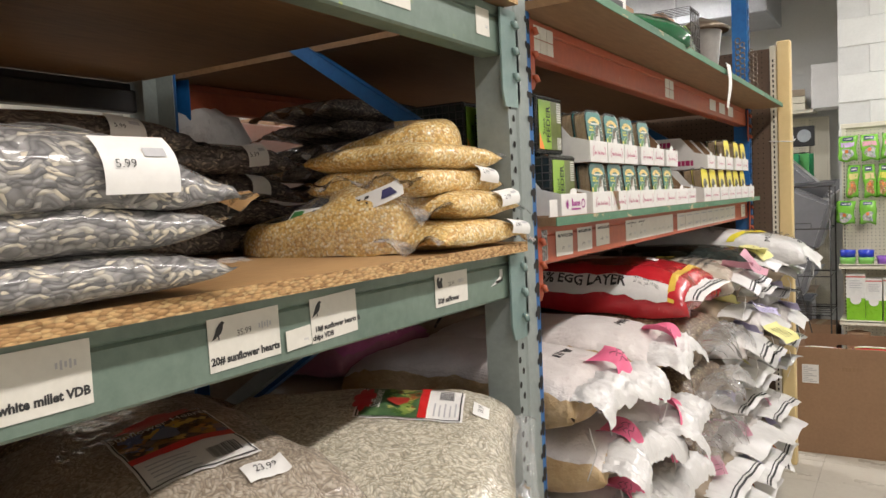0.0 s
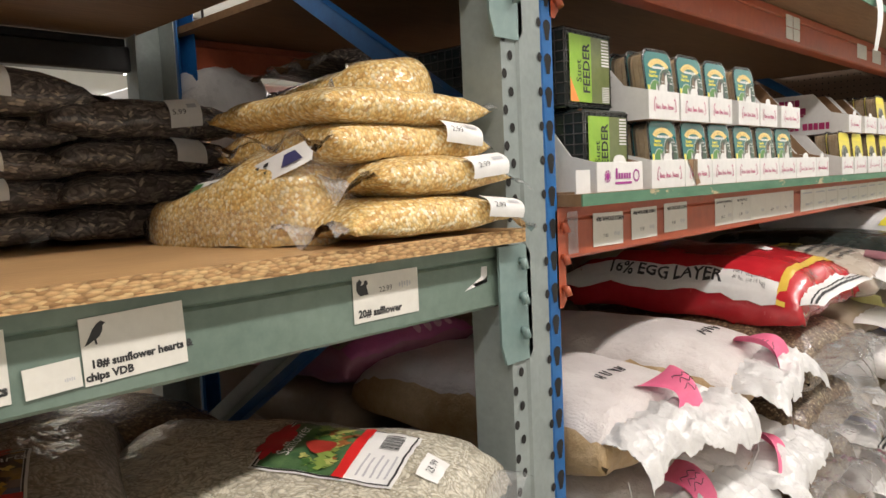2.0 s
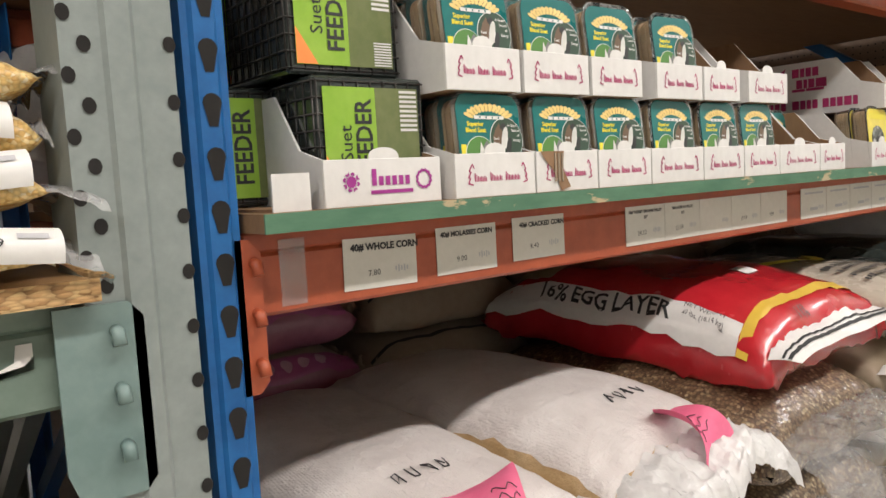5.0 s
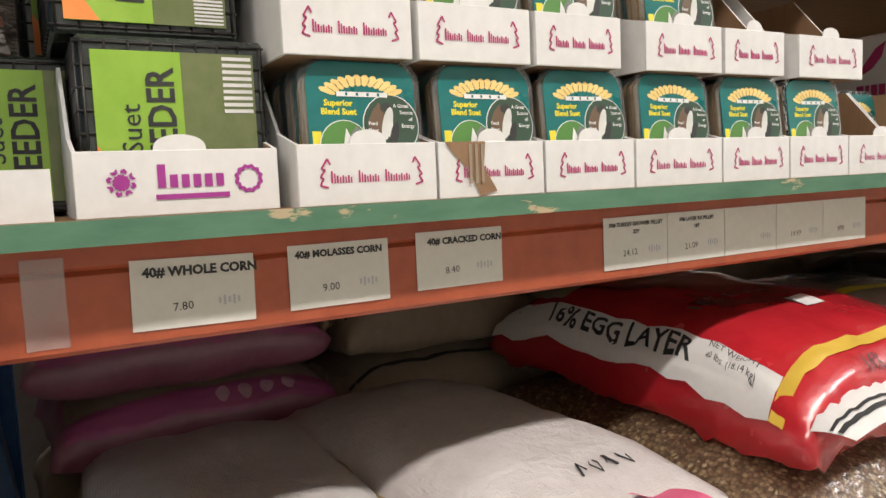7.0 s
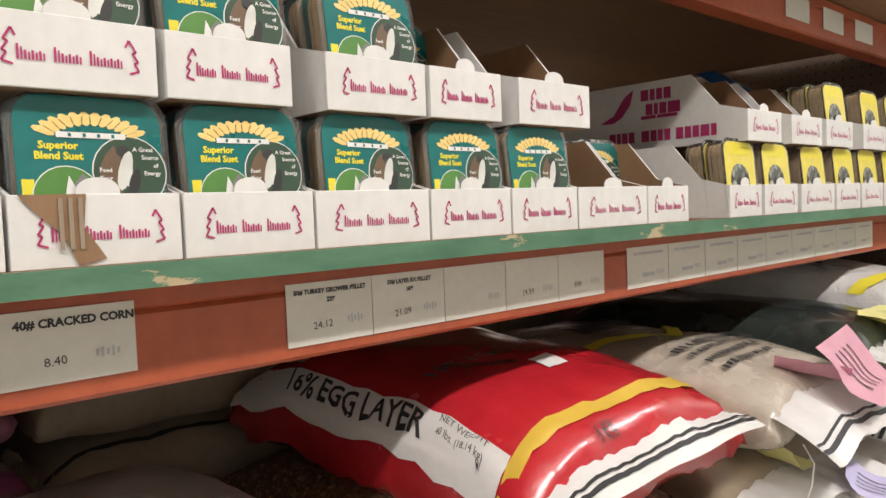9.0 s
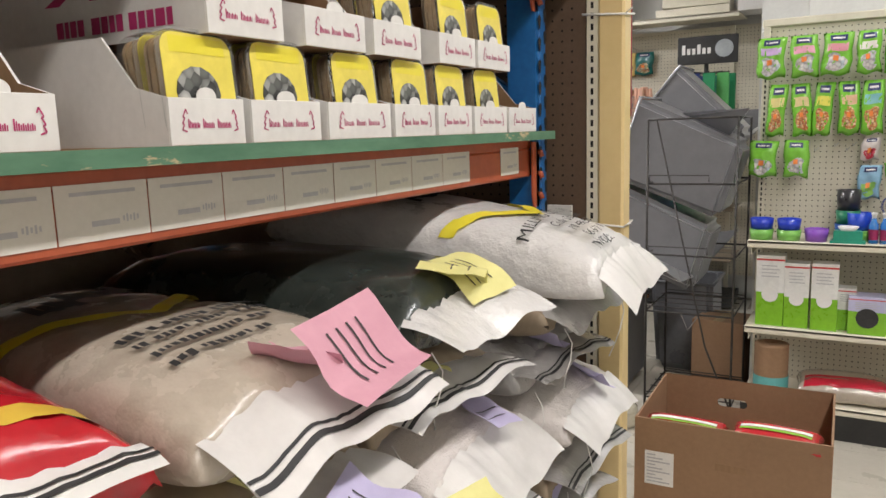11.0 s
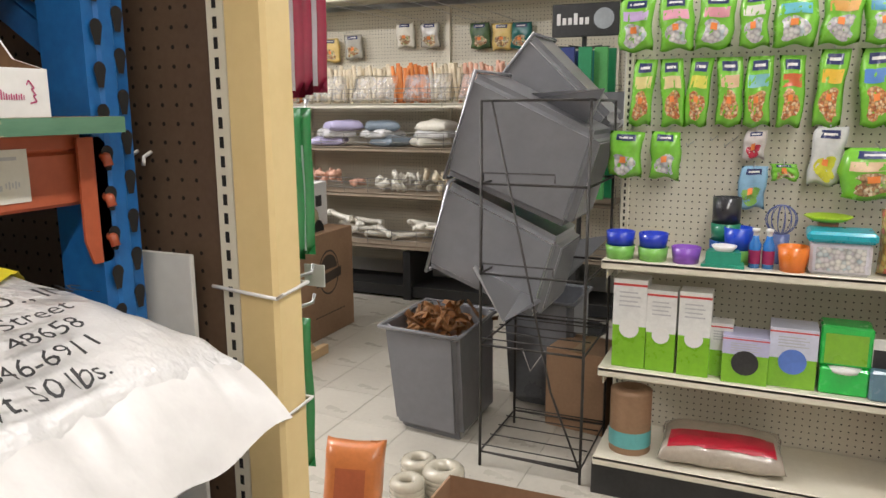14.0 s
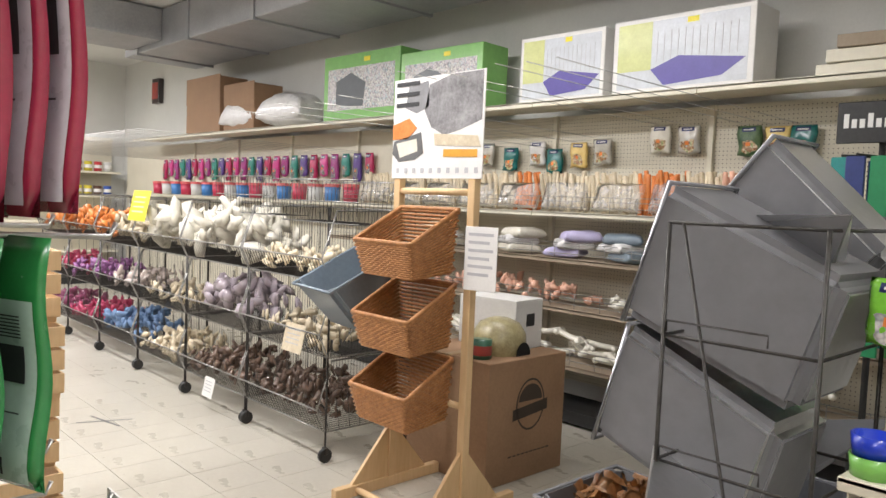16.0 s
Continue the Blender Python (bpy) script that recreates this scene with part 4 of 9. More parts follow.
# cracked corn: a stack of four at the end of the shelf
CORN = "clear bag of cracked corn with a price label"
for k, (zz, xf, h, y0, y1, low, tip, ends, lu) in enumerate(((1.350, 0.070, 0.056, 1.065, 1.352, 0.36, 0.045, (3.2, 0.7), 1.322), (1.398, 0.060, 0.058, 1.120, 1.356, 0.42, 0.045, (3.2, 0.7), 1.308),
                                                             (1.443, 0.018, 0.060, 1.085, 1.362, 0.35, 0.010, (6.0, 0.4), 1.305), (1.490, 0.022, 0.054, 1.070, 1.365, 0.45, 0.024, (4.0, 0.5), None))):
    W, L = 0.26, y1 - y0
    seed_bag(turned(xf - W / 2, (y0 + y1) / 2, zz, 90), L, W, h, 50 + k, M["corn"], CORN, "cracked corn bags",
             ((lu - (y0 + y1) / 2) / (L / 2), -0.80) if lu else None, "2.99", tip, k < 3, (0.072, 0.03), ends=ends, low=low)


def slumped_bag(m, a, b, h, ridge, label, badge=False, seed=4.4):
    """A part-filled bag: a heap of grain in a loose film sack drawn up to a slanting ridge."""
    t = thing("seed_bag", label, "seed bag", m, "cracked corn bags")

    def foot(ang):
        c, s_ = math.cos(ang), math.sin(ang)
        r = (abs(c) ** 3.2 + abs(s_) ** 3.2) ** (-1 / 3.2)
        return a * c * r * (1 + 0.03 * math.sin(3 * ang + seed)), b * s_ * r * (1 + 0.05 * math.sin(2 * ang + seed))

    def heap(p, q):
        x, y = foot(p * math.tau)
        shrink = (1 - q ** 3.0) ** 0.6 if q < 0.999 else 0.0
        z = h * (1 - (1 - q) ** 2.2) * (1 + 0.32 * x / a) + 0.010 * noise.noise(Vector((x * shrink * 18, y * shrink * 18, seed)))
        return Vector((x * shrink, y * shrink, max(0.0, z)))
    part("seed_fill", sheet(bmesh.new(), heap, 48, 16), M["corn"], t, smooth=True)
    r0, r1 = Vector(ridge[0]), Vector(ridge[1])

    def sack(p, q, off=0.0):
        ang = p * math.tau
        x, y = foot(ang)
        low = Vector((x * 1.035, y * 1.035, 0.004))
        mid = Vector((x * 1.20, y * 1.20, h * (0.85 + 0.3 * x / a)))
        top = r0.lerp(r1, 0.5 + 0.5 * math.cos(ang))
        v = (low * (1 - q) + mid * q) * (1 - q) + (mid * (1 - q) + top * q) * q
        out = Vector((x / a, y / b, 0.4)).normalized()
        crease = 0.010 * math.sin(7 * ang + 5 * q + seed) + 0.016 * noise.noise(Vector((p * 9, q * 5, seed)))
        return v + out * (crease * q * (1.2 - q) + off)
    part("film_sack", sheet(bmesh.new(), sack, 56, 16), M["film_milky"], t, "loose clear film sack", True) if badge else None
    if badge:
        span = lambda u, v: sack(0.70 + 0.20 * u, 0.40 + 0.17 * v + 0.36 * (u - 0.45) ** 2, 0.003)
        lab = part("printed_label", sheet(bmesh.new(), span, 14, 5), M["label"], t, "curved white printed label", True)
        bm = bmesh.new()
        for row in (0.30, 0.62):
            for q in range(8):
                if q not in (3,):
                    sheet(bm, lambda u, v: span(0.24 + q * 0.062 + u * 0.030, row + 0.15 * v) + Vector((0.0012, -0.0016, 0.001)), 1, 1)
        part("print", bm, M["ink"], lab, "dark unreadable lettering")["kind"] = "stuff"
        part("corner", sheet(bmesh.new(), lambda u, v: span(0.02 + 0.13 * u, 0.15 + 0.7 * v) + Vector((0.001, -0.0014, 0.001)), 3, 3), plain((0.05, 0.22, 0.06)), lab, "green printed corner")
        part("bird_print", sheet(bmesh.new(), lambda u, v: span(0.80 + 0.13 * u * (1 - 0.5 * v), 0.25 + 0.5 * v) + Vector((0.001, -0.0014, 0.001)), 3, 3), plain((0.05, 0.05, 0.14)), lab, "dark blue printed bird")
    return t


slumped_bag(turned(-0.205, 1.105, 1.350, 6), 0.180, 0.080, 0.088, ((-0.11, 0.05, 0.075), (0.155, 0.022, 0.205)), "half-full clear bag of cracked corn slumped open", True)
slumped_bag(turned(-0.155, 1.25, 1.506, 12), 0.130, 0.080, 0.068, ((-0.08, 0.03, 0.03), (0.07, -0.045, 0.066)), "loose clear bag of cracked corn lying on the stack", False, 2.1)


# ---- large printed seed sacks on the low shelf of the grey rack ----
def ideal_sack(m, seed, fill, photo, label, L=0.62, W=0.46, H=0.14, printed=True, title="Safflower", tones=((0.20, 0.28, 0.06), (0.05, 0.12, 0.03), (0.30, 0.10, 0.03), (0.40, 0.40, 0.12)), at=((0.02, 0.66), (-0.40, 0.36)), tag=(0.80, 0.36), low=0.34):
    b = Bag(L, W, H, seed, 0.05, 2.8, 0.05, low)
    t = thing("seed_sack", label, "seed sack", m, "large clear seed sacks")
    part("seed_fill", b.body(30, 24), fill, t, smooth=True)
    part("film_end", b.flap(1, 0.04, seed, 0.008, 0.4), M["film"], t, "clear film end")
    if printed:
        (u0, u1), (v0, v1) = at
        U, V = (lambda q: u0 + q * (u1 - u0)), (lambda q: v0 + q * (v1 - v0))
        lab = part("printed_label", b.patch((U(0), U(1)), (V(0), V(1)), 0.0025, 18), M["label"], t, "glossy white printed label")
        part("picture", b.patch((U(0.05), U(0.60)), (V(0.04), V(0.96)), 0.004, 16), photo, lab, "printed picture panel")
        part("band", b.patch((U(0.58), U(0.66)), (V(0.02), V(0.98)), 0.0055, 12), plain((0.6, 0.02, 0.02)), lab, "red printed band")

        def crest(p, q):
            r_ = 0.72 + 0.28 * abs(math.sin(q * math.pi * 7))
            return b.at(U(0.06 + 0.11 * p * math.sin(q * math.tau) * r_), V(0.5 + 0.40 * p * math.cos(q * math.tau) * r_), 1, 0.0060)
        part("crest", sheet(bmesh.new(), crest, 3, 56), plain((0.5, 0.02, 0.03)), lab, "ragged red crest")
        part("print", b.text(title, 0.026, U(0.185), V(0.5), 90, 0.0068, 0, 0.8), M["label"], lab, "white printed title")
        for q in range(34):
            cu, cv, cr = U(0.24 + 0.30 * random.random()), V(0.10 + 0.80 * random.random()), random.uniform(0.004, 0.013)
            blot = lambda p, s_: b.at(cu + cr * p * math.cos(s_ * math.tau) / (L / 2) * (1 + 0.5 * math.sin(5 * s_ * math.tau)), cv + cr * p * math.sin(s_ * math.tau) / (W / 2) * (1 + 0.5 * math.cos(3 * s_ * math.tau)), 1, 0.0050 + 0.00005 * q)
            part("picture_detail", sheet(bmesh.new(), blot, 2, 14), plain(tones[q % len(tones)]), lab)
        bird = plain((0.32, 0.03, 0.02)) if title == "Safflower" else plain((0.10, 0.14, 0.28))
        part("bird_picture", sheet(bmesh.new(), lambda p, q: b.at(U(0.38 + 0.10 * p * math.sin(q * math.tau) * (1 + 0.5 * math.cos(q * math.tau))), V(0.45 + 0.13 * p * math.cos(q * math.tau)), 1, 0.0072), 3, 24), bird, lab, "small printed bird")
        bm = bmesh.new()
        for q in range(14):
            b.patch((U(0.76), U(0.90)), (V(0.62 + q * 0.02), V(0.62 + q * 0.02 + (0.012 if q % 3 else 0.006))), 0.004, 2, bm)
        part("barcode", bm, M["ink"], lab)["kind"] = "stuff"
        bm = bmesh.new()
        for q in range(5):
            b.patch((U(0.72 + 0.05 * q), U(0.735 + 0.05 * q)), (V(0.10), V(0.50 - 0.06 * (q % 2))), 0.004, 5, bm)
        part("small_print", bm, M["faint"], lab)["kind"] = "stuff"
        bm = bmesh.new()
        for q0, q1, r0, r1 in ((0.02, 0.035, 0.02, 0.98), (0.965, 0.98, 0.02, 0.98), (0.02, 0.98, 0.02, 0.035), (0.02, 0.98, 0.965, 0.98)):
            b.patch((U(q0), U(q1)), (V(r0), V(r1)), 0.0036, 12, bm)
        part("border", bm, M["ink"], lab, "thin black border line")
        tu, tv = tag
        part("price_label", b.patch((tu, tu + 0.10), (tv, tv + 0.26), 0.004, 8), M["label"], t, "white price label")
        part("price", b.text("23.99", 0.014, tu + 0.05, tv + 0.13, 90, 0.006), M["ink"], t)
    return t


for k in range(4):
    top = k == 3
    z = 0.569 + 0.115 * k
    ideal_sack(turned(-0.150 + 0.012 * (k % 2), 1.04 + 0.008 * (k % 2), z - (0.012 if top else 0), 28 if top else 22 + 3 * k, 11 if top else 0), 60 + k, M["saff"], M["forest"], "large clear sack of pale seed with a printed label", H=0.175 if top else 0.13, printed=top,
               L=0.60, W=0.42, at=((0.04, 0.68), (-0.02, 0.60)), tag=(0.74, 0.18), low=0.30)
    ideal_sack(turned(-0.26 if top else -0.27, 0.735 if top else 0.62, z + (0.0 if top else 0), -20 if top else -3 + k, 10 if top else 0), 66 + k, M["hearts"], M["autumn"], "large clear sack of sunflower hearts with a printed label", H=0.20 if top else 0.13, printed=top,
               L=0.66, W=0.44, title="Sunflower Hearts", at=((-0.10, 0.62), (-0.12, 0.56)), tag=(0.70, 0.36), tones=((0.60, 0.33, 0.03), (0.06, 0.03, 0.015), (0.45, 0.18, 0.02), (0.10, 0.14, 0.30), (0.65, 0.45, 0.08)))
    ideal_sack(turned(-0.30, 0.10, z, 3 - k), 72 + k, M["hearts"], M["autumn"], "large clear sack of sunflower hearts with a printed label", H=0.15 if top else 0.13, printed=False, L=0.66, W=0.48)
for k in range(3):
    ideal_sack(turned(-0.80, 1.05, 0.569 + 0.14 * k, 90), 80 + k, M["pellet"], M["forest"], "brown seed sack behind the pale ones", H=0.16, printed=False, L=0.55, W=0.4)


# ---- feed sacks in the red bay ----
def paper_tag(parent, m, w, h, material, seed, label, lines=0):
    def f(a, b):
        return Vector(((a - 0.5) * w, (b - 0.5) * h, 0.010 * math.sin(a * 5 + seed) + 0.006 * noise.noise(Vector((a * 3, b * 3, seed)))))
    bm = sheet(bmesh.new(), f, 8, 6)
    bm.transform(m)
    tg = part("tag", bm, material, parent, label, True)
    if lines:
        lb = bmesh.new()
        for q in range(lines):
            sheet(lb, lambda a, b, q=q: f(0.2 + 0.6 * a, 0.25 + 0.5 * q / lines + 0.022 * b) + Vector((0, 0, 0.0015)), 6, 1)
        lb.transform(m)
        part("print", lb, M["ink"], tg)
    return tg


def crumple(b, end, length, seed, cut=1.0, lift=0.0, w=1.02):
    """A gathered, crumpled sack end."""
    def f(a, c):
        v = (2 * c - 1) * 0.95
        p = b.at(end * 0.97, v, 1)
        d = length * (1 + 0.10 * math.sin(4 * c + seed) + 0.12 * math.sin(9 * c + 2 * seed) * a)
        n = noise.noise(Vector((a * 1.6, c * 3.5, seed))) + 0.35 * noise.noise(Vector((a * 3, c * 9, seed + 5)))
        fold = (math.sin(6.2 * c + seed) * 0.010 + 0.012 * noise.noise(Vector((c * 14, seed, 2.1)))) * a
        return Vector((p.x + end * (d * 0.72 * math.sin(a * 1.45) + fold), v * b.W / 2 * w * (1 - 0.06 * a * math.cos(5 * c + seed)), p.z + 0.012 * math.sin(a * 3.1) - 0.42 * d * a * a + 0.024 * n * (0.3 + a) - 0.013 * abs(noise.noise(Vector((a * 5, c * 15, seed + 9)))) + 0.012 * abs(noise.noise(Vector((a * 11, c * 31, seed + 3))))))
    return sheet(bmesh.new(), f, 18, 64)


def feed_sack(m, L, W, H, seed, skin, label, end_len=0.12, end_mat=None, tag=None, stripes=(), texts=(), lift=0.0, low=0.3, under=None, flat=False, lump=0.05, group="feed sacks on the red rack"):
    b = Bag(L, W, H, seed, lump, 3.4, 0.05, low)
    t = thing("feed_sack", label, "feed sack", m, group)
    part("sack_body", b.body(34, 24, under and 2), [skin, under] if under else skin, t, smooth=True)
    if end_len and flat:
        part("sealed_end", b.flat_end(end_len * 0.7, seed, 0.009, 0.25, rise=lift), end_mat or M["white_paper"], t, "flat white paper end", True)
        if seed % 2 and not texts:
            for q0, q1 in ((0.66, 0.70), (0.76, 0.83)):
                part("stripe", b.flat_end(end_len * 0.7, seed, 0.009, 0.25, q0, q1, 0.002, lift), M["ink"], t, "black printed stripe", True)
    elif end_len:
        part("sewn_end", crumple(b, 1, end_len, seed, 1, lift), end_mat or M["white_film"], t, "crumpled white sewn end", True)
    for u, v, mat, lab in stripes:
        part("printed_band", b.patch(u, v, 0.003, 18), mat, t, lab)
    for body, size, u, v, turn, mat, sq in texts:
        part("print", b.text(body, size, u, v, turn, 0.006 if size > 0.04 else 0.013, size * 0.02 if size > 0.04 else 0.0, sq), mat, t, "printed lettering")
    if tag:
        mat, u, v, w, h, turn, lab = tag
        p = b.at(u, v, 1, 0.012)
        if flat is False:
            hanging_tag(t, b, u, v, w, h, mat, seed, lab)
        else:
            paper_tag(t, Matrix.Translation(p + Vector((0, 0, 0.01))) @ Euler((radians(8), radians(22), radians(turn))).to_matrix().to_4x4(), w, h, mat, seed, lab, 2)
    return b, t


def hanging_tag(parent, b, u, v, w, h, material, seed, label):
    """A creased tag sewn in the seam and bent down over the sack's end."""
    base = b.at(u, v, 1, 0.010)

    def f(a, c):
        s = c * 1.5
        side = (a - 0.5) * w * (1.25 - 0.55 * math.sin(c * 3.0 + 0.4 * math.sin(seed)))
        return base + Vector((h * 0.85 * math.sin(s) + 0.010 * math.sin(5 * a + seed), side + 0.03 * c * math.sin(seed * 1.7), 0.016 * math.sin(2.4 * c) - h * 0.5 * c * c + 0.012 * math.sin(4 * a + 3 * c + seed)))
    tg = part("tag", sheet(bmesh.new(), f, 10, 12), material, parent, label, True)
    bm = bmesh.new()
    for q in range(3):
        pts = [f(0.3 + 0.4 * k / 8, 0.45 + 0.14 * q + 0.05 * math.sin(5 * k + q)) + Vector((0.001, 0, 0.002)) for k in range(9)]
        tube(bm, pts, 0.0007, 4)
    part("handwriting", bm, M["ink"], tg, "thin dark scribble")
    return tg


def scribble(t, b, u, v, seed):
    """A marker scrawl of a few strokes."""
    bm = bmesh.new()
    for q in range(4):
        pts = [b.at(u + 0.04 * math.sin(k * 1.9 + q + seed), v + 0.13 * q + 0.035 * math.cos(k * 1.3 + 2 * q), 1, 0.003) for k in range(5)]
        tube(bm, pts, 0.0010, 4)
    part("marker_scrawl", bm, M["ink"], t, "dark marker scrawl")


def stitch(t, b, seed):
    bm = bmesh.new()
    pts = [Vector((b.L / 2 + 0.02 + 0.01 * math.sin(q), -b.W / 2 * 0.8 + 0.01 * math.cos(2 * q + seed), b.H * 0.3 - 0.03 * q)) for q in range(5)]
    tube(bm, pts, 0.0012, 5)
    part("string", bm, M["label"], t, "loose white sewing string")


# white woven corn sacks: two columns of three
for col, (y, x) in enumerate(((1.775, -0.28), (2.11, -0.255))):
    for k in range(3):
        top = k == 2
        z = 0.556 + 0.152 * k
        # underside and outer ring of each sack take the darker yellow-brown weave
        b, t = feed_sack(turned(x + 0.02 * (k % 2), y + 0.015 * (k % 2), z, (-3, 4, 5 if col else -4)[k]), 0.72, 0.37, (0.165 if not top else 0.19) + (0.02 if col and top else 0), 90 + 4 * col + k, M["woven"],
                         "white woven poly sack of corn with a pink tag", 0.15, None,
                         (M["pink"], 0.86, 0.30 - 0.35 * (k % 2) - 0.15 * col, 0.075, 0.11, 20 + 30 * k, "pink paper tag"), low=0.46, under=M["rim_weave"])
        stitch(t, b, col + k)
        scribble(t, b, 0.66, -0.12 + 0.1 * col, col + k)
# darker sacks stacked at the rear behind them
for k in range(5):
    b, t = feed_sack(turned(-0.83, 1.80 + 0.02 * (k % 2), 0.556 + 0.128 * k, 90 + 3 * (k % 2)), 0.50, 0.40, 0.14, 110 + k, M["plum_bag"] if k > 2 else M["tan_bag"], "plum and beige printed seed sack", 0.03, M["tan_bag"],
                     None, (((-0.9, 0.9), (-0.78, -0.30), M["tan_bag"], "beige printed panel"), ((-0.9, 0.9), (-0.985, -0.80), plain((0.42, 0.10, 0.24)), "magenta printed side band")) if k > 2 else ())
    if k > 2:
        for q in range(4):
            part("printed_dot", sheet(bmesh.new(), lambda p, w: b.at(0.10 + 0.16 * q + 0.05 * p * math.cos(w * math.tau), -0.90 + 0.055 * p * math.sin(w * math.tau), 1, 0.006), 2, 16), plain((0.62, 0.36, 0.46)), t, "pale round printed mark")
        wb = bmesh.new()
        for q in range(7):
            b.patch((0.30 + 0.06 * q, 0.345 + 0.06 * q), (-0.62, -0.54), 0.006, 2, wb)
        part("print", wb, M["ink"], t, "row of dark lettering")["kind"] = "stuff"
for k in range(5):
    feed_sack(turned(-0.80, 2.28 + 0.015 * (k % 2), 0.556 + 0.128 * k, 90 - 3 * (k % 2)), 0.44, 0.44, 0.14, 120 + k, M["tan_bag"], "tan paper sack with a dark seam line", 0.03, M["tan_bag"], None,
              (((-0.95, 0.95), (-0.84, -0.80), M["black"], "black seam tape"),))

for y in (2.76, 3.22, 3.68):
    for k in range(5):
        feed_sack(turned(-0.86, y + 0.015 * (k % 2), 0.556 + 0.128 * k, 90 + 3 * (k % 2)), 0.44, 0.40, 0.14, 240 + int(y * 9) + k, M["tan_bag"], "tan paper sack with a dark seam line", 0.03, M["tan_bag"], None,
                  (((-0.95, 0.95), (-0.84, -0.80), M["black"], "black seam tape"),))
# brown pellets with the red sack of layer feed on top
for k in range(3):
    b, t = feed_sack(turned(-0.23 + 0.01 * k, 2.53 + 0.01 * (k % 2), 0.556 + 0.157 * k, 2 - 2 * k), 0.74, 0.46, 0.178, 130 + k, M["pellet"], "clear film sack of brown pellets", 0.14, M["film"], None)
b, t = feed_sack(turned(-0.23, 2.585, 1.040, 0, 1, 2), 0.70, 0.46, 0.170, 140, M["red_film"], "glossy red printed sack of layer feed", 0.0, None, None,
                 (((-0.96, 0.80), (-0.988, -0.84), M["label"], "white printed side band"), ((0.80, 0.86), (-0.988, 0.97), M["yellow"], "yellow printed band"),
                  ((0.42, 0.54), (-0.05, 0.13), M["label"], "white price label"), ((-0.95, -0.50), (-0.78, 0.9), M["tan_bag"], "beige printed panel")),
                 (("16% EGG LAYER", 0.046, -0.06, -0.915, 0, M["ink"], 0.62), ("NET WEIGHT", 0.014, 0.60, -0.885, 0, M["ink"], 0.6), ("40 lbs. (18.14 kg)", 0.012, 0.60, -0.93, 0, M["ink"], 0.6),
                  ("16% EGG LAYER", 0.040, 0.30, -0.12, 90, M["ink"], 1.0)), low=0.16)
part("sealed_end", b.flat_end(0.048, 4, 0.003, 0.25), M["label"], t, "white sealed end strip", True)
for q0, q1 in ((0.42, 0.50), (0.60, 0.72)):
    part("stripe", b.flat_end(0.048, 4, 0.003, 0.25, q0, q1, 0.0025), M["ink"], t, "black stripe on the end strip", True)
part("print", b.text("16%", 0.026, 0.93, -0.25, 90, 0.006), M["ink"], t, "small dark lettering")

# beige and white sacks past it, in stacks
def stack(y, n, z0, h, specs, x=-0.22, L=0.72, W=0.36, wording=False, apex=0.20, top_x=0.0):
    for k in range(n):
        skin, lab, band, tagm, endm = specs[k % len(specs)]
        st = ()
        tx = ()
        if k == n - 1 and wording:
            tx = (("MILLING CO., INC.", 0.036, 0.56, -0.10, 90, M["ink"], 1.0), ("Cedar Street", 0.030, 0.665, -0.10, 90, M["ink"], 1.0), ("MI  48658", 0.030, 0.75, -0.08, 90, M["ink"], 1.0),
                  ("846-6911", 0.030, 0.835, -0.10, 90, M["ink"], 1.0), ("Wt. 50 lbs.", 0.030, 0.915, -0.25, 90, M["ink"], 1.0))
        b, t = feed_sack(turned((top_x if k == n - 1 and wording else x) + 0.025 * ((k * 7) % 3), y + 0.012 * ((k * 5) % 3), z0 + h * k + (0.004 if k == n - 1 and wording else 0), -5 + 4 * (k % 3), 0, 7 if k == n - 1 and wording else 0), L, W, h * (1.30 if k == n - 1 and wording else 1.2), 150 + int(y * 40) + k, skin, lab, 0.10 if wording else 0.13, endm, 
                         (tagm, 0.95, -0.2 + 0.25 * (k % 3), 0.08, 0.11, 15 + 25 * k, "coloured paper tag") if tagm else None, st, tx, lift=0.15 - 0.3 * (k % 3), flat=True)
        stitch(t, b, k)
        if k == n - 1 and band:
            part("printed_band", b.vband(apex, 0.34, 0.09), band, t, "yellow printed V band", True)
            for r_ in range(0 if wording else 4):
                wb = bmesh.new()
                q = -0.62
                while q < 0.6 - 0.1 * r_:
                    ww = random.uniform(0.03, 0.06)
                    hh = random.uniform(0.03, 0.045) * (1.3 if r_ == 0 else 0.9)
                    b.patch((0.40 + 0.09 * r_, 0.40 + 0.09 * r_ + hh), (q, q + ww), 0.007, 3, wb)
                    q += ww + (0.02 if random.random() < 0.8 else 0.07)
                part("print", wb, M["ink"], t, "row of unreadable dark lettering")["kind"] = "stuff"
            cb = bmesh.new()
            for q in range(9):
                a = random.random() * 0.25
                b.patch((-0.50 + a, -0.25 + a * 0.6), (-0.45 + 0.1 * q, -0.34 + 0.1 * q), 0.007, 5, cb)
            bmesh.ops.remove_doubles(cb, verts=cb.verts, dist=0.004)
            part("picture", cb, M["ink"], t, "dark printed picture")


W_ = (M["woven"], "white woven feed sack with a crumpled end", None, M["lilac"], None)
B_ = (M["beige_bag"], "beige woven feed sack with a yellow band", M["lemon"], M["rose"], None)
P_ = (M["white_film"], "white printed feed sack with a yellow band", M["lemon"], None, None)
Y_ = (M["tan_bag"], "tan paper feed sack with a white end", None, M["note_yellow"], None)
stack(2.99, 5, 0.556, 0.118, [W_, Y_, W_, Y_, B_])
stack(3.36, 5, 0.556, 0.123, [Y_, W_, W_, Y_, (M["dark_box"], "black printed feed sack with a teal panel", None, M["note_yellow"], M["white_film"])])
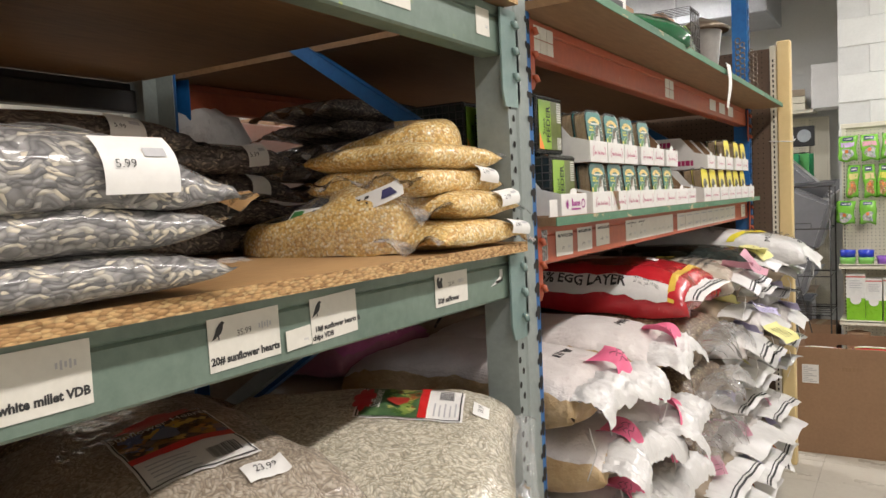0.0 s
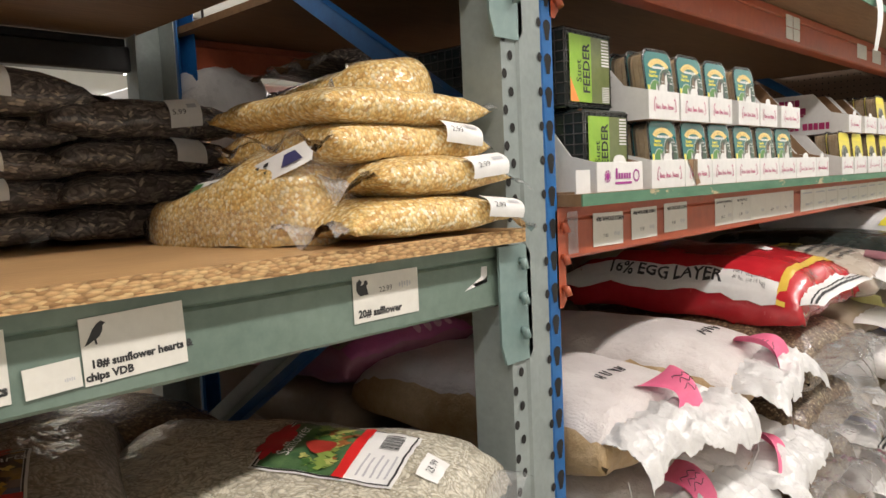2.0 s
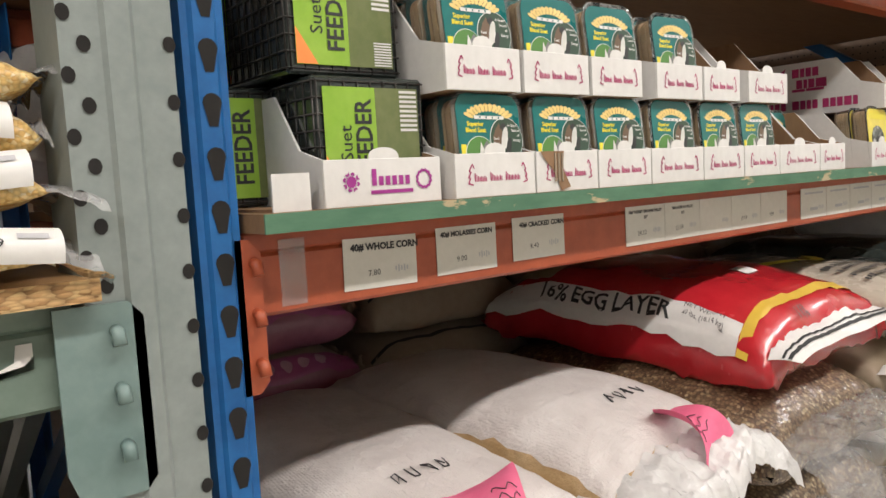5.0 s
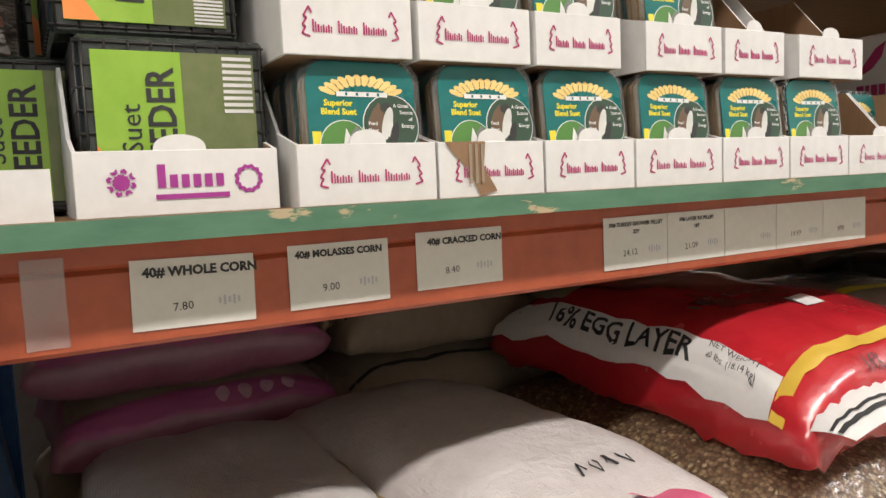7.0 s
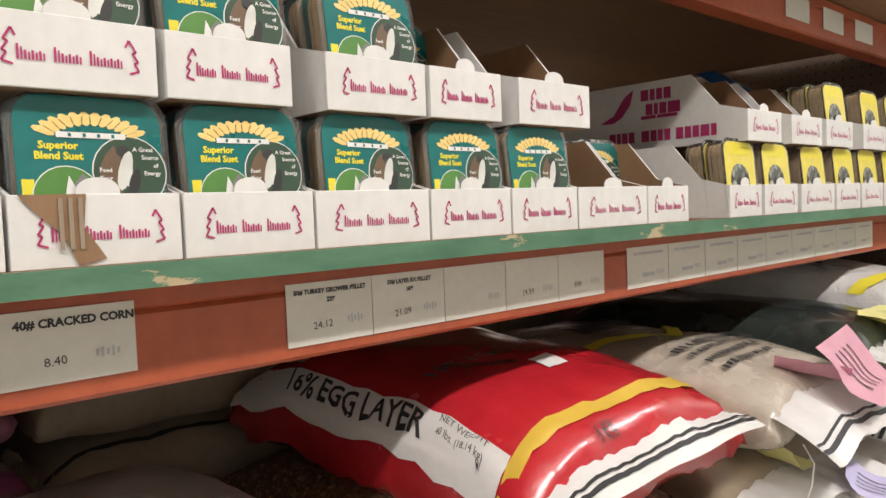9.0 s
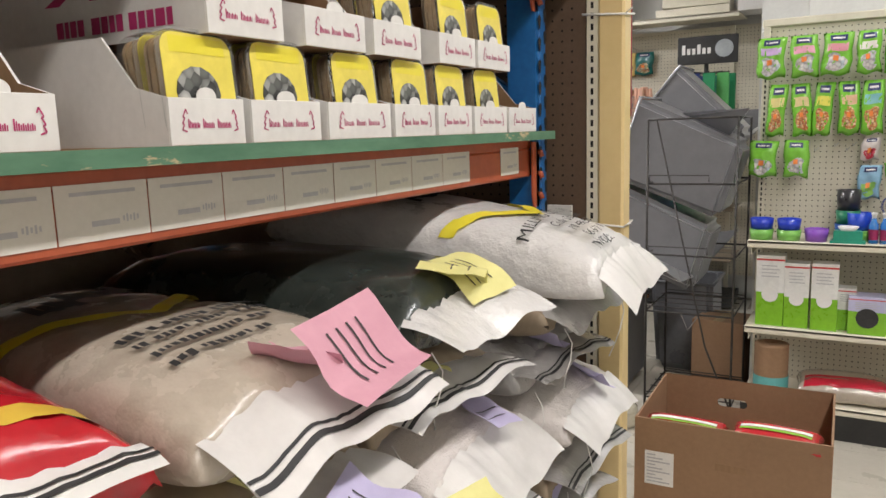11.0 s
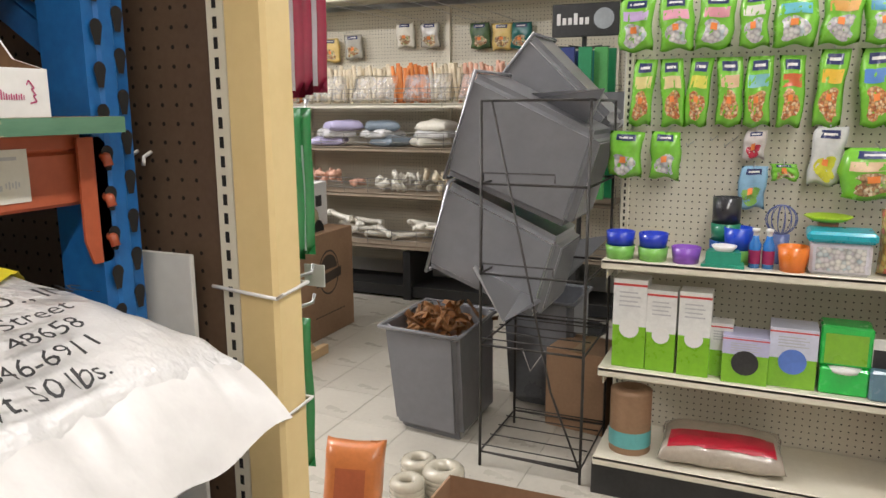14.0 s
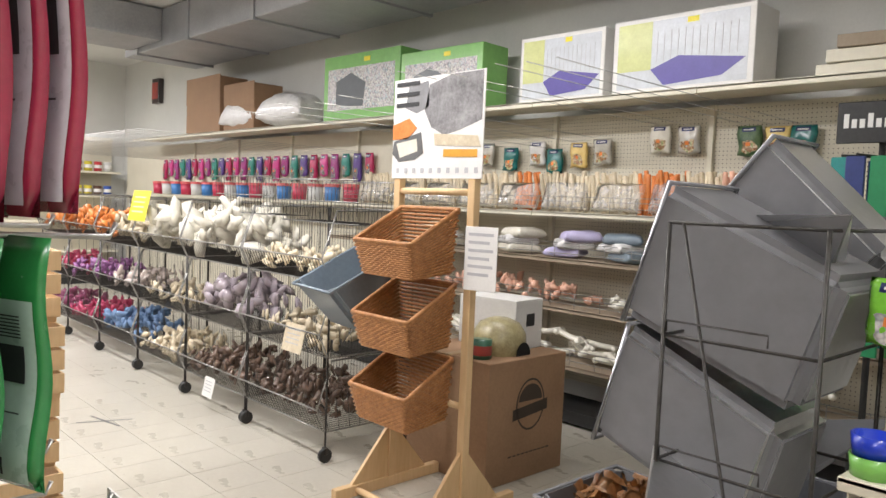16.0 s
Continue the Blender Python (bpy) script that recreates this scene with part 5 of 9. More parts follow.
G_ = (M["grey_film"], "greyish poly feed sack with a waved end", None, M["lilac"], M["grey_film"])
T_ = (M["tan_bag"], "tan paper feed sack with a greyish end", None, None, M["grey_film"])
stack(3.76, 6, 0.556, 0.109, [G_, T_, W_, G_, T_, P_], x=-0.19, L=0.76, wording=True, apex=0.44, top_x=-0.13)
# loose notes lying on the sacks
for x, y, z, turn, ry, w, h, mat, lab in ((0.19, 3.06, 1.150, 8, 38, 0.12, 0.17, "rose", "rose paper note lying on a feed sack"), (0.13, 3.44, 1.165, -8, 24, 0.13, 0.12, "note_yellow", "yellow paper note lying on a feed sack"),
                                       (0.235, 3.00, 0.985, 20, 30, 0.10, 0.10, "lilac", "lilac paper note on a sack end"), (0.26, 3.22, 0.86, -15, 40, 0.11, 0.12, "note_yellow", "yellow paper note on a sack end")):
    nt = thing("paper_note", lab, "note", turned(x, y, z, turn, 4, ry), "coloured paper notes")
    paper_tag(nt, Matrix(), w, h, M[mat], x * 40, "", 4)
# lower level, standing on pallets
for y in (1.80, 2.25, 2.72, 3.2, 3.7):
    for k in range(3):
        if k == 2 and y < 2:
            continue
        skin, lab, band, tagm, endm = (P_, W_, Y_)[(k + int(y * 10)) % 3]
        b, t = feed_sack(turned(-0.22 + 0.03 * (k % 2), y, 0.14 + 0.115 * k, 4 - 4 * k), 0.74, 0.44, 0.135, 200 + int(y * 10) + k, skin, lab, 0.15, endm,
                         ((M["orange_tag"], M["lilac"], M["rose"])[k], 0.95, -0.1, 0.06, 0.14, 30, "coloured paper tag"), (((0.1, 0.2), (-0.95, 0.95), band, "yellow printed band"),) if band else (), lift=-0.04, flat=True)
for y in (2.3, 3.4):
    p = thing("pallet", "grey weathered wooden pallet under the sacks", "pallet", pose(-0.45, y, 0), "pallets under the rack")
    for k in range(6):
        part("slat", boxed((-0.55 + 0.2 * k, -0.43 + 0.2 * k), (-0.5, 0.5), (0.118, 0.138), 0.002), M["ply"], p)
    for s in (-0.47, -0.02, 0.43):
        part("stringer", boxed((-0.55, 0.57), (s, s + 0.04), (0.0, 0.118), 0.002), M["ply"], p)


# ---- cartons of suet on the red bay's shelf ----
def slab(bm, pts, z0, z1, mi=0):
    a, b = [bm.verts.new((x, y, z0)) for x, y in pts], [bm.verts.new((x, y, z1)) for x, y in pts]
    bm.faces.new(a).material_index = mi
    bm.faces.new(b).material_index = mi
    for k in range(len(pts)):
        bm.faces.new((a[k], a[(k + 1) % len(pts)], b[(k + 1) % len(pts)], b[k])).material_index = mi
    return bm


def carton(y0, y1, z, x=0.045, depth=0.30, hf=0.052, hb=0.125, group="suet display cartons", torn=False):
    """A display carton: low printed front, side walls that rise towards the back."""
    w = y1 - y0 - 0.003
    t = thing("display_carton", "white display carton with a low red-printed front" + (", torn open" if torn else ""), "carton", Matrix.Translation((x, y0 + 0.0015, z)), group)
    th = 0.003
    bm = bmesh.new()
    box(bm, (-th, 0), (0, w), (0, hf), 0.0006)
    part("front", bm, M["card"], t)
    for ya in (0, w - th):
        sb = bmesh.new()
        prof = [(-th, 0), (-th, hf), (-0.05, hf + 0.012), (-0.10, hb), (-depth, hb), (-depth, 0)]
        for yy in (ya, ya + th):
            sb.faces.new([sb.verts.new((px, yy, pz)) for px, pz in prof])
        sb.verts.ensure_lookup_table()
        n = len(prof)
        for q in range(n):
            sb.faces.new([sb.verts[q], sb.verts[(q + 1) % n], sb.verts[n + (q + 1) % n], sb.verts[n + q]])
        sb.faces.ensure_lookup_table()
        for f in sb.faces:
            if f.calc_center_median().y > th + ya - 1e-4 and ya == 0 or (ya > 0 and f.calc_center_median().y < ya + 1e-4):
                f.material_index = 1
        part("side", sb, [M["card"], M["kraft"]], t)
    part("base", boxed((-depth, -th), (th, w - th), (0, 0.003)), M["kraft"], t)
    part("back", boxed((-depth, -depth + th), (th, w - th), (0.003, hb)), M["kraft"], t)
    # printed name as plain letter-high strokes between two tree marks
    pb = bmesh.new()
    zc = hf * 0.36

    def stroke(pts, wd):
        for (ya, za), (yb, zb) in zip(pts, pts[1:]):
            ny, nz = za - zb, yb - ya
            ln = math.hypot(ny, nz) or 1
            ny, nz = ny / ln * wd, nz / ln * wd
            pb.faces.new([pb.verts.new((0.0008, a_, b_)) for a_, b_ in ((ya - ny, za - nz), (yb - ny, zb - nz), (yb + ny, zb + nz), (ya + ny, za + nz))])
    for q in range(15):
        if q in (4, 9):
            continue
        cap = q in (0, 5, 10)
        cy, cw, hh = w * (0.225 + q * 0.0385), w * 0.026, hf * (0.20 if cap else 0.125)
        stroke([(cy, zc), (cy, zc + hh)], 0.0008)
        stroke([(cy + cw * 0.75, zc), (cy + cw * 0.75, zc + hh * 0.8)], 0.0006)
    for cy, sg in ((w * 0.17, 1), (w * 0.86, -1)):
        stroke([(cy + sg * a * w * 0.034, zc + c * hf) for a, c in ((0.9, -0.07), (-0.8, -0.03), (0.0, 0.08), (-0.7, 0.10), (0.3, 0.22), (-0.4, 0.24), (0.8, 0.40), (1.4, 0.30))], 0.0008)
    part("print", pb, M["magenta"], t, "red printed name and tree marks")["kind"] = "stuff"
    if torn:
        rb = bmesh.new()
        rb.faces.new([rb.verts.new((0.0016, w * a, hf * c)) for a, c in ((0.05, 1), (0.42, 1), (0.40, 0.55), (0.52, 0.1), (0.36, 0.02), (0.28, 0.45), (0.12, 0.8))])
        part("torn_patch", rb, M["kraft"], t, "torn brown corrugated patch")
        for q in range(3):
            part("flute", boxed((0.0018, 0.003), (w * (0.26 + 0.055 * q), w * (0.285 + 0.055 * q)), (hf * 0.25, hf * 0.95)), M["tan_bag"], t)
    lip = slab(bmesh.new(), [(w * (0.5 + 0.13 * math.cos(radians(10 * q))), hf - 0.001 + 0.013 * math.sin(radians(10 * q)) ** 0.7) for q in range(19)], 0.0, 0.0012)
    lip.transform(Matrix.Translation((-0.0028, 0, 0)) @ PALM)
    part("thumb_tab", lip, M["card"], t)
    return t, w


def rounded(w, h, r, n=4):
    pts = []
    for cx, cy, a0 in ((w / 2 - r, h / 2 - r, 0), (-w / 2 + r, h / 2 - r, 90), (-w / 2 + r, -h / 2 + r, 180), (w / 2 - r, -h / 2 + r, 270)):
        pts += [(cx + r * math.cos(radians(a0 + 90 * k / n)), cy + r * math.sin(radians(a0 + 90 * k / n))) for k in range(n + 1)]
    return pts


def suet_cake(m, kind, w=0.108, h=0.122, d=0.026):
    t = thing("suet_cake", "suet cake in a clear tray with a teal label" if kind == "teal" else "suet cake in a clear tray with a yellow label", "suet cake", m, "packed suet cakes")
    bm = bmesh.new()
    for k in range(5):
        slab(bm, rounded(w - 0.010 - 0.003 * (k % 2), h - 0.010 - 0.003 * (k % 2), 0.018), -d + k * d / 5 + 0.001, -d + (k + 1) * d / 5)
    part("cake", bm, M["suet"], t, "seedy brown suet")
    part("tray", slab(bmesh.new(), rounded(w, h, 0.021), -d - 0.001, 0.0022), M["clear"], t, "clear plastic tray")
    part("rim", slab(bmesh.new(), rounded(w + 0.006, h + 0.006, 0.023), 0.0024, 0.0032), M["clear"], t, "clear plastic rim")
    lab = part("printed_label", slab(bmesh.new(), rounded(w - 0.006, h - 0.006, 0.018), 0.0034, 0.0040), M["teal"] if kind == "teal" else plain((0.78, 0.66, 0.10)), t, "teal printed label" if kind == "teal" else "yellow printed label")
    if kind == "teal":
        disc = lambda cx, cy, r_, z0, z1: slab(bmesh.new(), [(cx + r_ * math.cos(q * math.tau / 24), cy + r_ * math.sin(q * math.tau / 24)) for q in range(24)], z0, z1)
        arch = lambda q, r_: (r_ * math.cos(radians(150 - q * 120 / 36)), r_ * 0.60 * math.sin(radians(150 - q * 120 / 36)) + 0.0185)
        bm = slab(bmesh.new(), [arch(q, 0.0425 + (0.0050 if q % 3 else 0.0010)) for q in range(37)] + [arch(q, 0.0335 - (0.0030 if q % 3 else 0.0)) for q in range(36, -1, -1)], 0.0042, 0.0046)
        part("crest", bm, M["gold"], lab, "arched gold lettering shape")
        bm = bmesh.new()
        for q in range(1, 12):
            (ca, cb), (da, db) = arch(3 * q, 0.034), arch(3 * q + 0.4 * (q % 3), 0.042)
            slab(bm, [(ca - 0.0004, cb), (ca + 0.0004, cb), (da + 0.0004, db), (da - 0.0004, db)], 0.0046, 0.0048)
        part("print", bm, plain((0.25, 0.14, 0.03)), lab, "dark gaps in the gold shape")["kind"] = "stuff"
        bm = bmesh.new()
        bar(bm, 0.0, 0.0295, 0.048, 0.0042, 0.0049)
        part("strip", bm, M["label"], lab, "white printed strip")
        bm = bmesh.new()
        for q in range(4):
            bar(bm, -0.015 + 0.010 * q, 0.0295, 0.0022, 0.0026, 0.0052)
        part("print", bm, M["teal"], lab, "tiny dark marks on the strip")["kind"] = "stuff"
        bm = bmesh.new()
        flat_text(bm, "Superior", 0.0075, -0.023, 0.0215, 0.0045, 0, 0.0003)
        flat_text(bm, "Blend Suet", 0.0075, -0.023, 0.0140, 0.0045, 0, 0.0003)
        part("print", bm, M["lemon"], lab, "yellow lettering")
        part("ring", disc(0.026, 0.003, 0.0275, 0.0041, 0.0044), M["label"], lab, "white ring round the photo")
        photo = part("photo", disc(0.026, 0.003, 0.0266, 0.0042, 0.0047), plain((0.035, 0.075, 0.045)), lab, "round printed photo")
        part("photo_ground", slab(bmesh.new(), [(0.003 + 0.020 * a, 0.003 + 0.022 * c) for a, c in ((0.1, -0.7), (0.75, -1), (0.95, 0.2), (0.6, 0.9), (0.3, 0.6), (0.02, 0.1))], 0.0047, 0.0049), plain((0.16, 0.10, 0.06)), photo, "brown printed bark")
        for cx, cy, rx_, ry_, c in ((0.022, 0.004, 0.0050, 0.015, (0.66, 0.66, 0.62)), (0.028, -0.006, 0.0042, 0.012, (0.03, 0.03, 0.03)), (0.021, 0.019, 0.0048, 0.0040, (0.04, 0.04, 0.04)), (0.025, -0.001, 0.0016, 0.007, (0.70, 0.70, 0.66))):
            part("bird_print", slab(bmesh.new(), [(cx + rx_ * math.cos(q * math.tau / 12) + 0.25 * ry_ * math.sin(q * math.tau / 12), cy + ry_ * math.sin(q * math.tau / 12)) for q in range(12)], 0.0049, 0.0051 + cx * 0.01), plain(c), photo)
        bm = bmesh.new()
        for body, cx, cy in (("A Great", 0.036, 0.020), ("Source", 0.041, 0.014), ("of", 0.045, 0.008), ("Energy", 0.042, 0.002), ("Feed", 0.008, 0.004), ("Your", 0.008, -0.002)):
            flat_text(bm, body, 0.0046, cx, cy, 0.0056, 0, 0.0001)
        part("print", bm, M["label"], lab, "small white lettering")
        part("ring", disc(-0.019, -0.016, 0.0232, 0.0041, 0.0044), M["label"], lab, "white ring round the oval")
        part("photo", disc(-0.019, -0.016, 0.0224, 0.0042, 0.0047), plain((0.09, 0.24, 0.05)), lab, "green printed round photo")
        part("photo_ground", slab(bmesh.new(), [(-0.019 + a * 0.022, -0.016 + c * 0.022) for a, c in ((0.2, -0.9), (0.9, -0.3), (0.85, 0.45), (0.5, 0.8), (0.1, 0.3))], 0.0047, 0.0050), plain((0.22, 0.22, 0.22)), lab, "grey printed stone")
        part("bird_print", slab(bmesh.new(), [(-0.017 + a * 0.006, -0.010 + c * 0.010) for a, c in ((-0.8, -1), (0.9, -1), (0.5, 0.2), (-0.1, 1), (-0.4, 0.2))], 0.0050, 0.0053), M["label"], lab)
        bm = bmesh.new()
        bar(bm, -0.044, -0.010, 0.008, 0.014, 0.00405)
        part("corner", bm, M["lemon"], lab)
    else:
        part("photo", slab(bmesh.new(), [(-0.005 + 0.032 * math.cos(s * math.tau / 14), -0.008 + 0.03 * math.sin(s * math.tau / 14)) for s in range(14)], 0.0042, 0.0050), M["photo"], lab, "round printed photo")
        bm = bmesh.new()
        bar(bm, 0, 0.045, 0.08, 0.018, 0.0045)
        part("strip", bm, M["lemon"], lab)
    return t


CAKES = {}


def cakes(y, z, kind, count, front=-0.012, lean=6):
    for q in range(count):
        m = Matrix.Translation((0.045 + front - 0.034 * q, y, z + 0.004 + 0.061)) @ PALM @ Matrix.Rotation(radians(-lean), 4, "X") @ Matrix.Rotation(radians(random.uniform(-1.5, 1.5)), 4, "Z")
        if kind in CAKES:
            copy_thing(CAKES[kind], m)
        else:
            CAKES[kind] = suet_cake(m, kind)


LOW, UP = 1.391, 1.516
lower = [(1.778, 1.912, "teal", 4), (1.912, 2.034, "teal", 4), (2.034, 2.155, "teal", 4), (2.155, 2.292, "teal", 3), (2.292, 2.414, "teal", 3), (2.414, 2.535, "teal", 3), (2.535, 2.69, "teal2", 0), (2.69, 2.80, "teal3", 0),
         (2.925, 3.04, "yellow", 2), (3.05, 3.185, "yellow", 2), (3.20, 3.36, "yellow", 2), (3.37, 3.50, "yellow", 2), (3.51, 3.64, "yellow", 2), (3.65, 3.80, "yellow", 2), (3.81, 3.96, "none", 0)]
upper = [(1.772, 1.893, "teal", 4), (1.897, 2.022, "teal", 4), (2.026, 2.139, "teal", 4), (2.172, 2.293, "teal", 3), (2.296, 2.404, "teal3", 0), (2.43, 2.565, "none", 0),
         (2.99, 3.12, "none", 0), (3.16, 3.30, "none", 0), (3.32, 3.46, "yellow", 3), (3.52, 3.66, "yellow", 1), (3.67, 3.82, "yellow", 2)]
for z, rows_ in ((LOW, lower), (UP, upper)):
    for y0, y1, kind, n in rows_:
        made = carton(y0, y1, z, depth=0.42 if (z == UP and abs(y0 - 2.99) < 0.001) else 0.30, torn=(z == LOW and abs(y0 - 1.912) < 0.001), hb=0.122)
        if z == UP and abs(y0 - 2.99) < 0.001:
            LONG_CARTON = made[0]
        if kind in ("teal", "yellow"):
            cakes((y0 + y1) / 2, z, kind, n)
        elif kind == "teal2":
            cakes((y0 + y1) / 2, z, "teal", 1, -0.16)
        elif kind == "teal3":
            cakes((y0 + y1) / 2, z, "teal", 2, -0.12)


# red print along the near side of the long carton on the upper row
pb = bmesh.new()
for zc, hh, x0, ws in ((0.098, 0.020, -0.20, (0.016, 0.010, 0.012, 0.014)), (0.072, 0.020, -0.19, (0.014, 0.008, 0.014, 0.024)), (0.058, 0.006, -0.20, (0.03, 0.04)), (0.024, 0.020, -0.27, (0.014, 0.008, 0.012, 0.012)), (0.024, 0.020, -0.20, (0.016, 0.012, 0.010, 0.012)), (0.024, 0.020, -0.13, (0.014, 0.012, 0.012, 0.016, 0.010))):
    for ww in ws:
        pb.faces.new([pb.verts.new((x0 + a * ww, -0.0010, zc - hh / 2 + c * hh)) for a, c in ((0, 0), (1, 0), (1, 1), (0, 1))])
        x0 += ww + 0.003
pb.faces.new([pb.verts.new((-0.29 + a, -0.0010, c)) for a, c in ((0, 0.055), (0.03, 0.068), (0.055, 0.10), (0.075, 0.112), (0.068, 0.085), (0.05, 0.064), (0.03, 0.054))])
part("print", pb, M["magenta"], LONG_CARTON, "red printed bird mark and name bars")


# ---- boxed wire feeders at the near end of that shelf ----
def feeder_pack(m, w=0.145, h=0.135, d=0.15):
    t = thing("boxed_feeder", "black wire feeder packed behind a lime printed card", "feeder", m, "boxed wire feeders")
    part("pack_body", boxed((-d, 0), (-w / 2, w / 2), (0, h), 0.003), M["dark_box"], t, "dark clear-wrapped body")
    wb = bmesh.new()
    for k in range(9):
        yk = -w / 2 + 0.004 + k * (w - 0.008) / 8
        tube(wb, [(0.001, yk, 0.004), (0.001, yk, h - 0.004)], 0.0012, 4)
        xk = -d + k * d / 8
        tube(wb, [(xk, -w / 2 - 0.001, 0.004), (xk, -w / 2 - 0.001, h - 0.004)], 0.0012, 4)
    for k in range(8):
        zk = 0.006 + k * (h - 0.012) / 7
        tube(wb, [(-d, -w / 2 - 0.001, zk), (0.001, -w / 2 - 0.001, zk), (0.001, w / 2, zk)], 0.0012, 4)
    part("wire_cage", wb, M["wire"], t, "black wire grid")["kind"] = "stuff"
    bm = bmesh.new()
    box(bm, (0.0025, 0.0035), (-w / 2 + 0.010, 0.004), (0.010, h - 0.012), 0.0004)
    lab = part("printed_card", bm, M["leaf_green"], t, "lime printed card")
    part("side_panel", boxed((0.0025, 0.0034), (0.004, w / 2 - 0.010), (0.010, h - 0.012)), M["olive"], t, "olive printed panel")
    bm = letters("FEEDER", 0.030, 0.0006)
    bm.transform(Matrix.Translation((0.0042, -0.012, h * 0.50)) @ PALM @ Matrix.Rotation(radians(90), 4, "Z") @ Matrix.Diagonal((0.85, 1, 1, 1)))
    part("print", bm, M["ink"], lab, "black vertical lettering")
    bm = letters("Suet", 0.022)
    bm.transform(Matrix.Translation((0.0042, -0.036, h * 0.46)) @ PALM @ Matrix.Rotation(radians(90), 4, "Z"))
    part("print", bm, M["ink"], lab, "black script lettering")
    bm = bmesh.new()
    bm.faces.new([bm.verts.new((0.0039, a, c)) for a, c in ((-w / 2 + 0.010, 0.0105), (-w / 2 + 0.036, 0.0105), (-w / 2 + 0.010, 0.050))])
    part("corner", bm, M["orange_tag"], lab, "orange printed corner")
    bm = bmesh.new()
    for z0, z1 in ((0.012, 0.04), (h - 0.06, h - 0.012)):
        for q in range(9):
            bm.faces.new([bm.verts.new((0.0040, w / 2 - 0.036 + a * 0.024, z0 + (q + c) * (z1 - z0) / 9)) for a, c in ((0, 0), (1, 0), (1, 0.55), (0, 0.55))])
    part("barcode", bm, M["label"], t, "white barcode bars")["kind"] = "stuff"
    return t


fp = feeder_pack(Matrix.Translation((0.004, 1.696, LOW + 0.006)))
copy_thing(fp, Matrix.Translation((-0.02, 1.682, LOW + 0.145)))
copy_thing(fp, turned(-0.10, 1.60, LOW + 0.004, 0))
copy_thing(fp, turned(-0.19, 1.66, LOW + 0.005, 0))
copy_thing(fp, turned(-0.20, 1.665, LOW + 0.146, 0))
c, w = carton(1.612, 1.768, LOW, x=0.034, depth=0.19, hf=0.05, hb=0.125, group="feeder cartons")
c["label"] = "white feeder carton with plum printed seals on its front"
for ch in list(c.children):
    if ch.name.startswith("print"):
        bpy.data.objects.remove(ch)
pb = bmesh.new()
for cy, r_ in ((0.032, 0.011), (0.128, 0.012)):
    n = 24
    ring = [(r_ * (1.0 if q % 2 else 0.86) * math.cos(q * math.tau / n), r_ * (1.0 if q % 2 else 0.86) * math.sin(q * math.tau / n)) for q in range(n)]
    inner = [(a * 0.72, c_ * 0.72) for a, c_ in ring]
    vo = [pb.verts.new((0.0009, cy + a, 0.026 + c_)) for a, c_ in ring]
    vi = [pb.verts.new((0.0009, cy + a, 0.026 + c_)) for a, c_ in inner]
    for q in range(n):
        if cy > 0.1 or q % 3:
            pb.faces.new((vo[q], vo[(q + 1) % n], vi[(q + 1) % n], vi[q]))
    if cy < 0.1:
        pb.faces.new([pb.verts.new((0.0009, cy + a * 0.6, 0.026 + c_ * 0.6)) for a, c_ in ring])
for q in range(6):
    pb.faces.new([pb.verts.new((0.0009, 0.058 + q * 0.0088 + a * 0.006, 0.021 + c_ * (0.010 if q else 0.018))) for a, c_ in ((0, 0), (1, 0), (1, 1), (0, 1))])
pb.faces.new([pb.verts.new((0.0009, 0.056 + a * 0.056, 0.012 + c_ * 0.004)) for a, c_ in ((0, 0), (1, 0), (1, 1), (0, 1))])
part("print", pb, M["purple_ink"], c, "plum printed seals and name bars")
closed = thing("low_tray", "plain white cardboard tray beside the feeders", "carton", Matrix.Translation((0.03, 1.557, LOW)))
part("tray_front", boxed((-0.003, 0), (0, 0.042), (0, 0.038)), M["card"], closed)
part("tray_base", boxed((-0.2, -0.003), (0, 0.042), (0, 0.003)), M["kraft"], closed)


# ---- gondola with pet treats against the block wall ----
def peg_panel(name, x, z, y, material, label, facing=-1, pitch=0.0254, parent=None, skip=1):
    bm = boxed((x[0], x[1]), (y, y + 0.006) if facing < 0 else (y - 0.006, y), z)
    if parent:
        p = part("back_panel", bm, material, parent, label)
    else:
        p = solid(name, bm, material, label, "pegboard")
    hb = bmesh.new()
    nx, nz = int((x[1] - x[0]) / pitch), int((z[1] - z[0]) / pitch)
    for i in range(nx):
        for k in range(nz):
            cx, cz = x[0] + (i + 0.5) * pitch, z[0] + (k + 0.5) * pitch
            hb.faces.new([hb.verts.new((cx + 0.0032 * math.cos(q * math.tau / 6), y + facing * 0.0012, cz + 0.0032 * math.sin(q * math.tau / 6))) for q in range(6)])
    part("peg_hole", hb, M["hole"], p, "grid of peg holes")["kind"] = "stuff"
    return p


def slotted_post(x, y, z1, parent, material, facing=-1, w=0.03):
    p = part("slotted_post", boxed((x - w / 2, x + w / 2), (y, y + 0.03) if facing < 0 else (y - 0.03, y), (0, z1), 0.002), material, parent)
    sb = bmesh.new()
    for k in range(int((z1 - 0.1) / 0.0254)):
        z = 0.06 + 0.0254 * k
        sb.faces.new([sb.verts.new((x + a * 0.0035, y + facing * 0.001, z + b * 0.0075)) for a, b in ((-1, -1), (1, -1), (1, 1), (-1, 1))])
    part("slot", sb, M["hole"], p, "column of slots")["kind"] = "stuff"


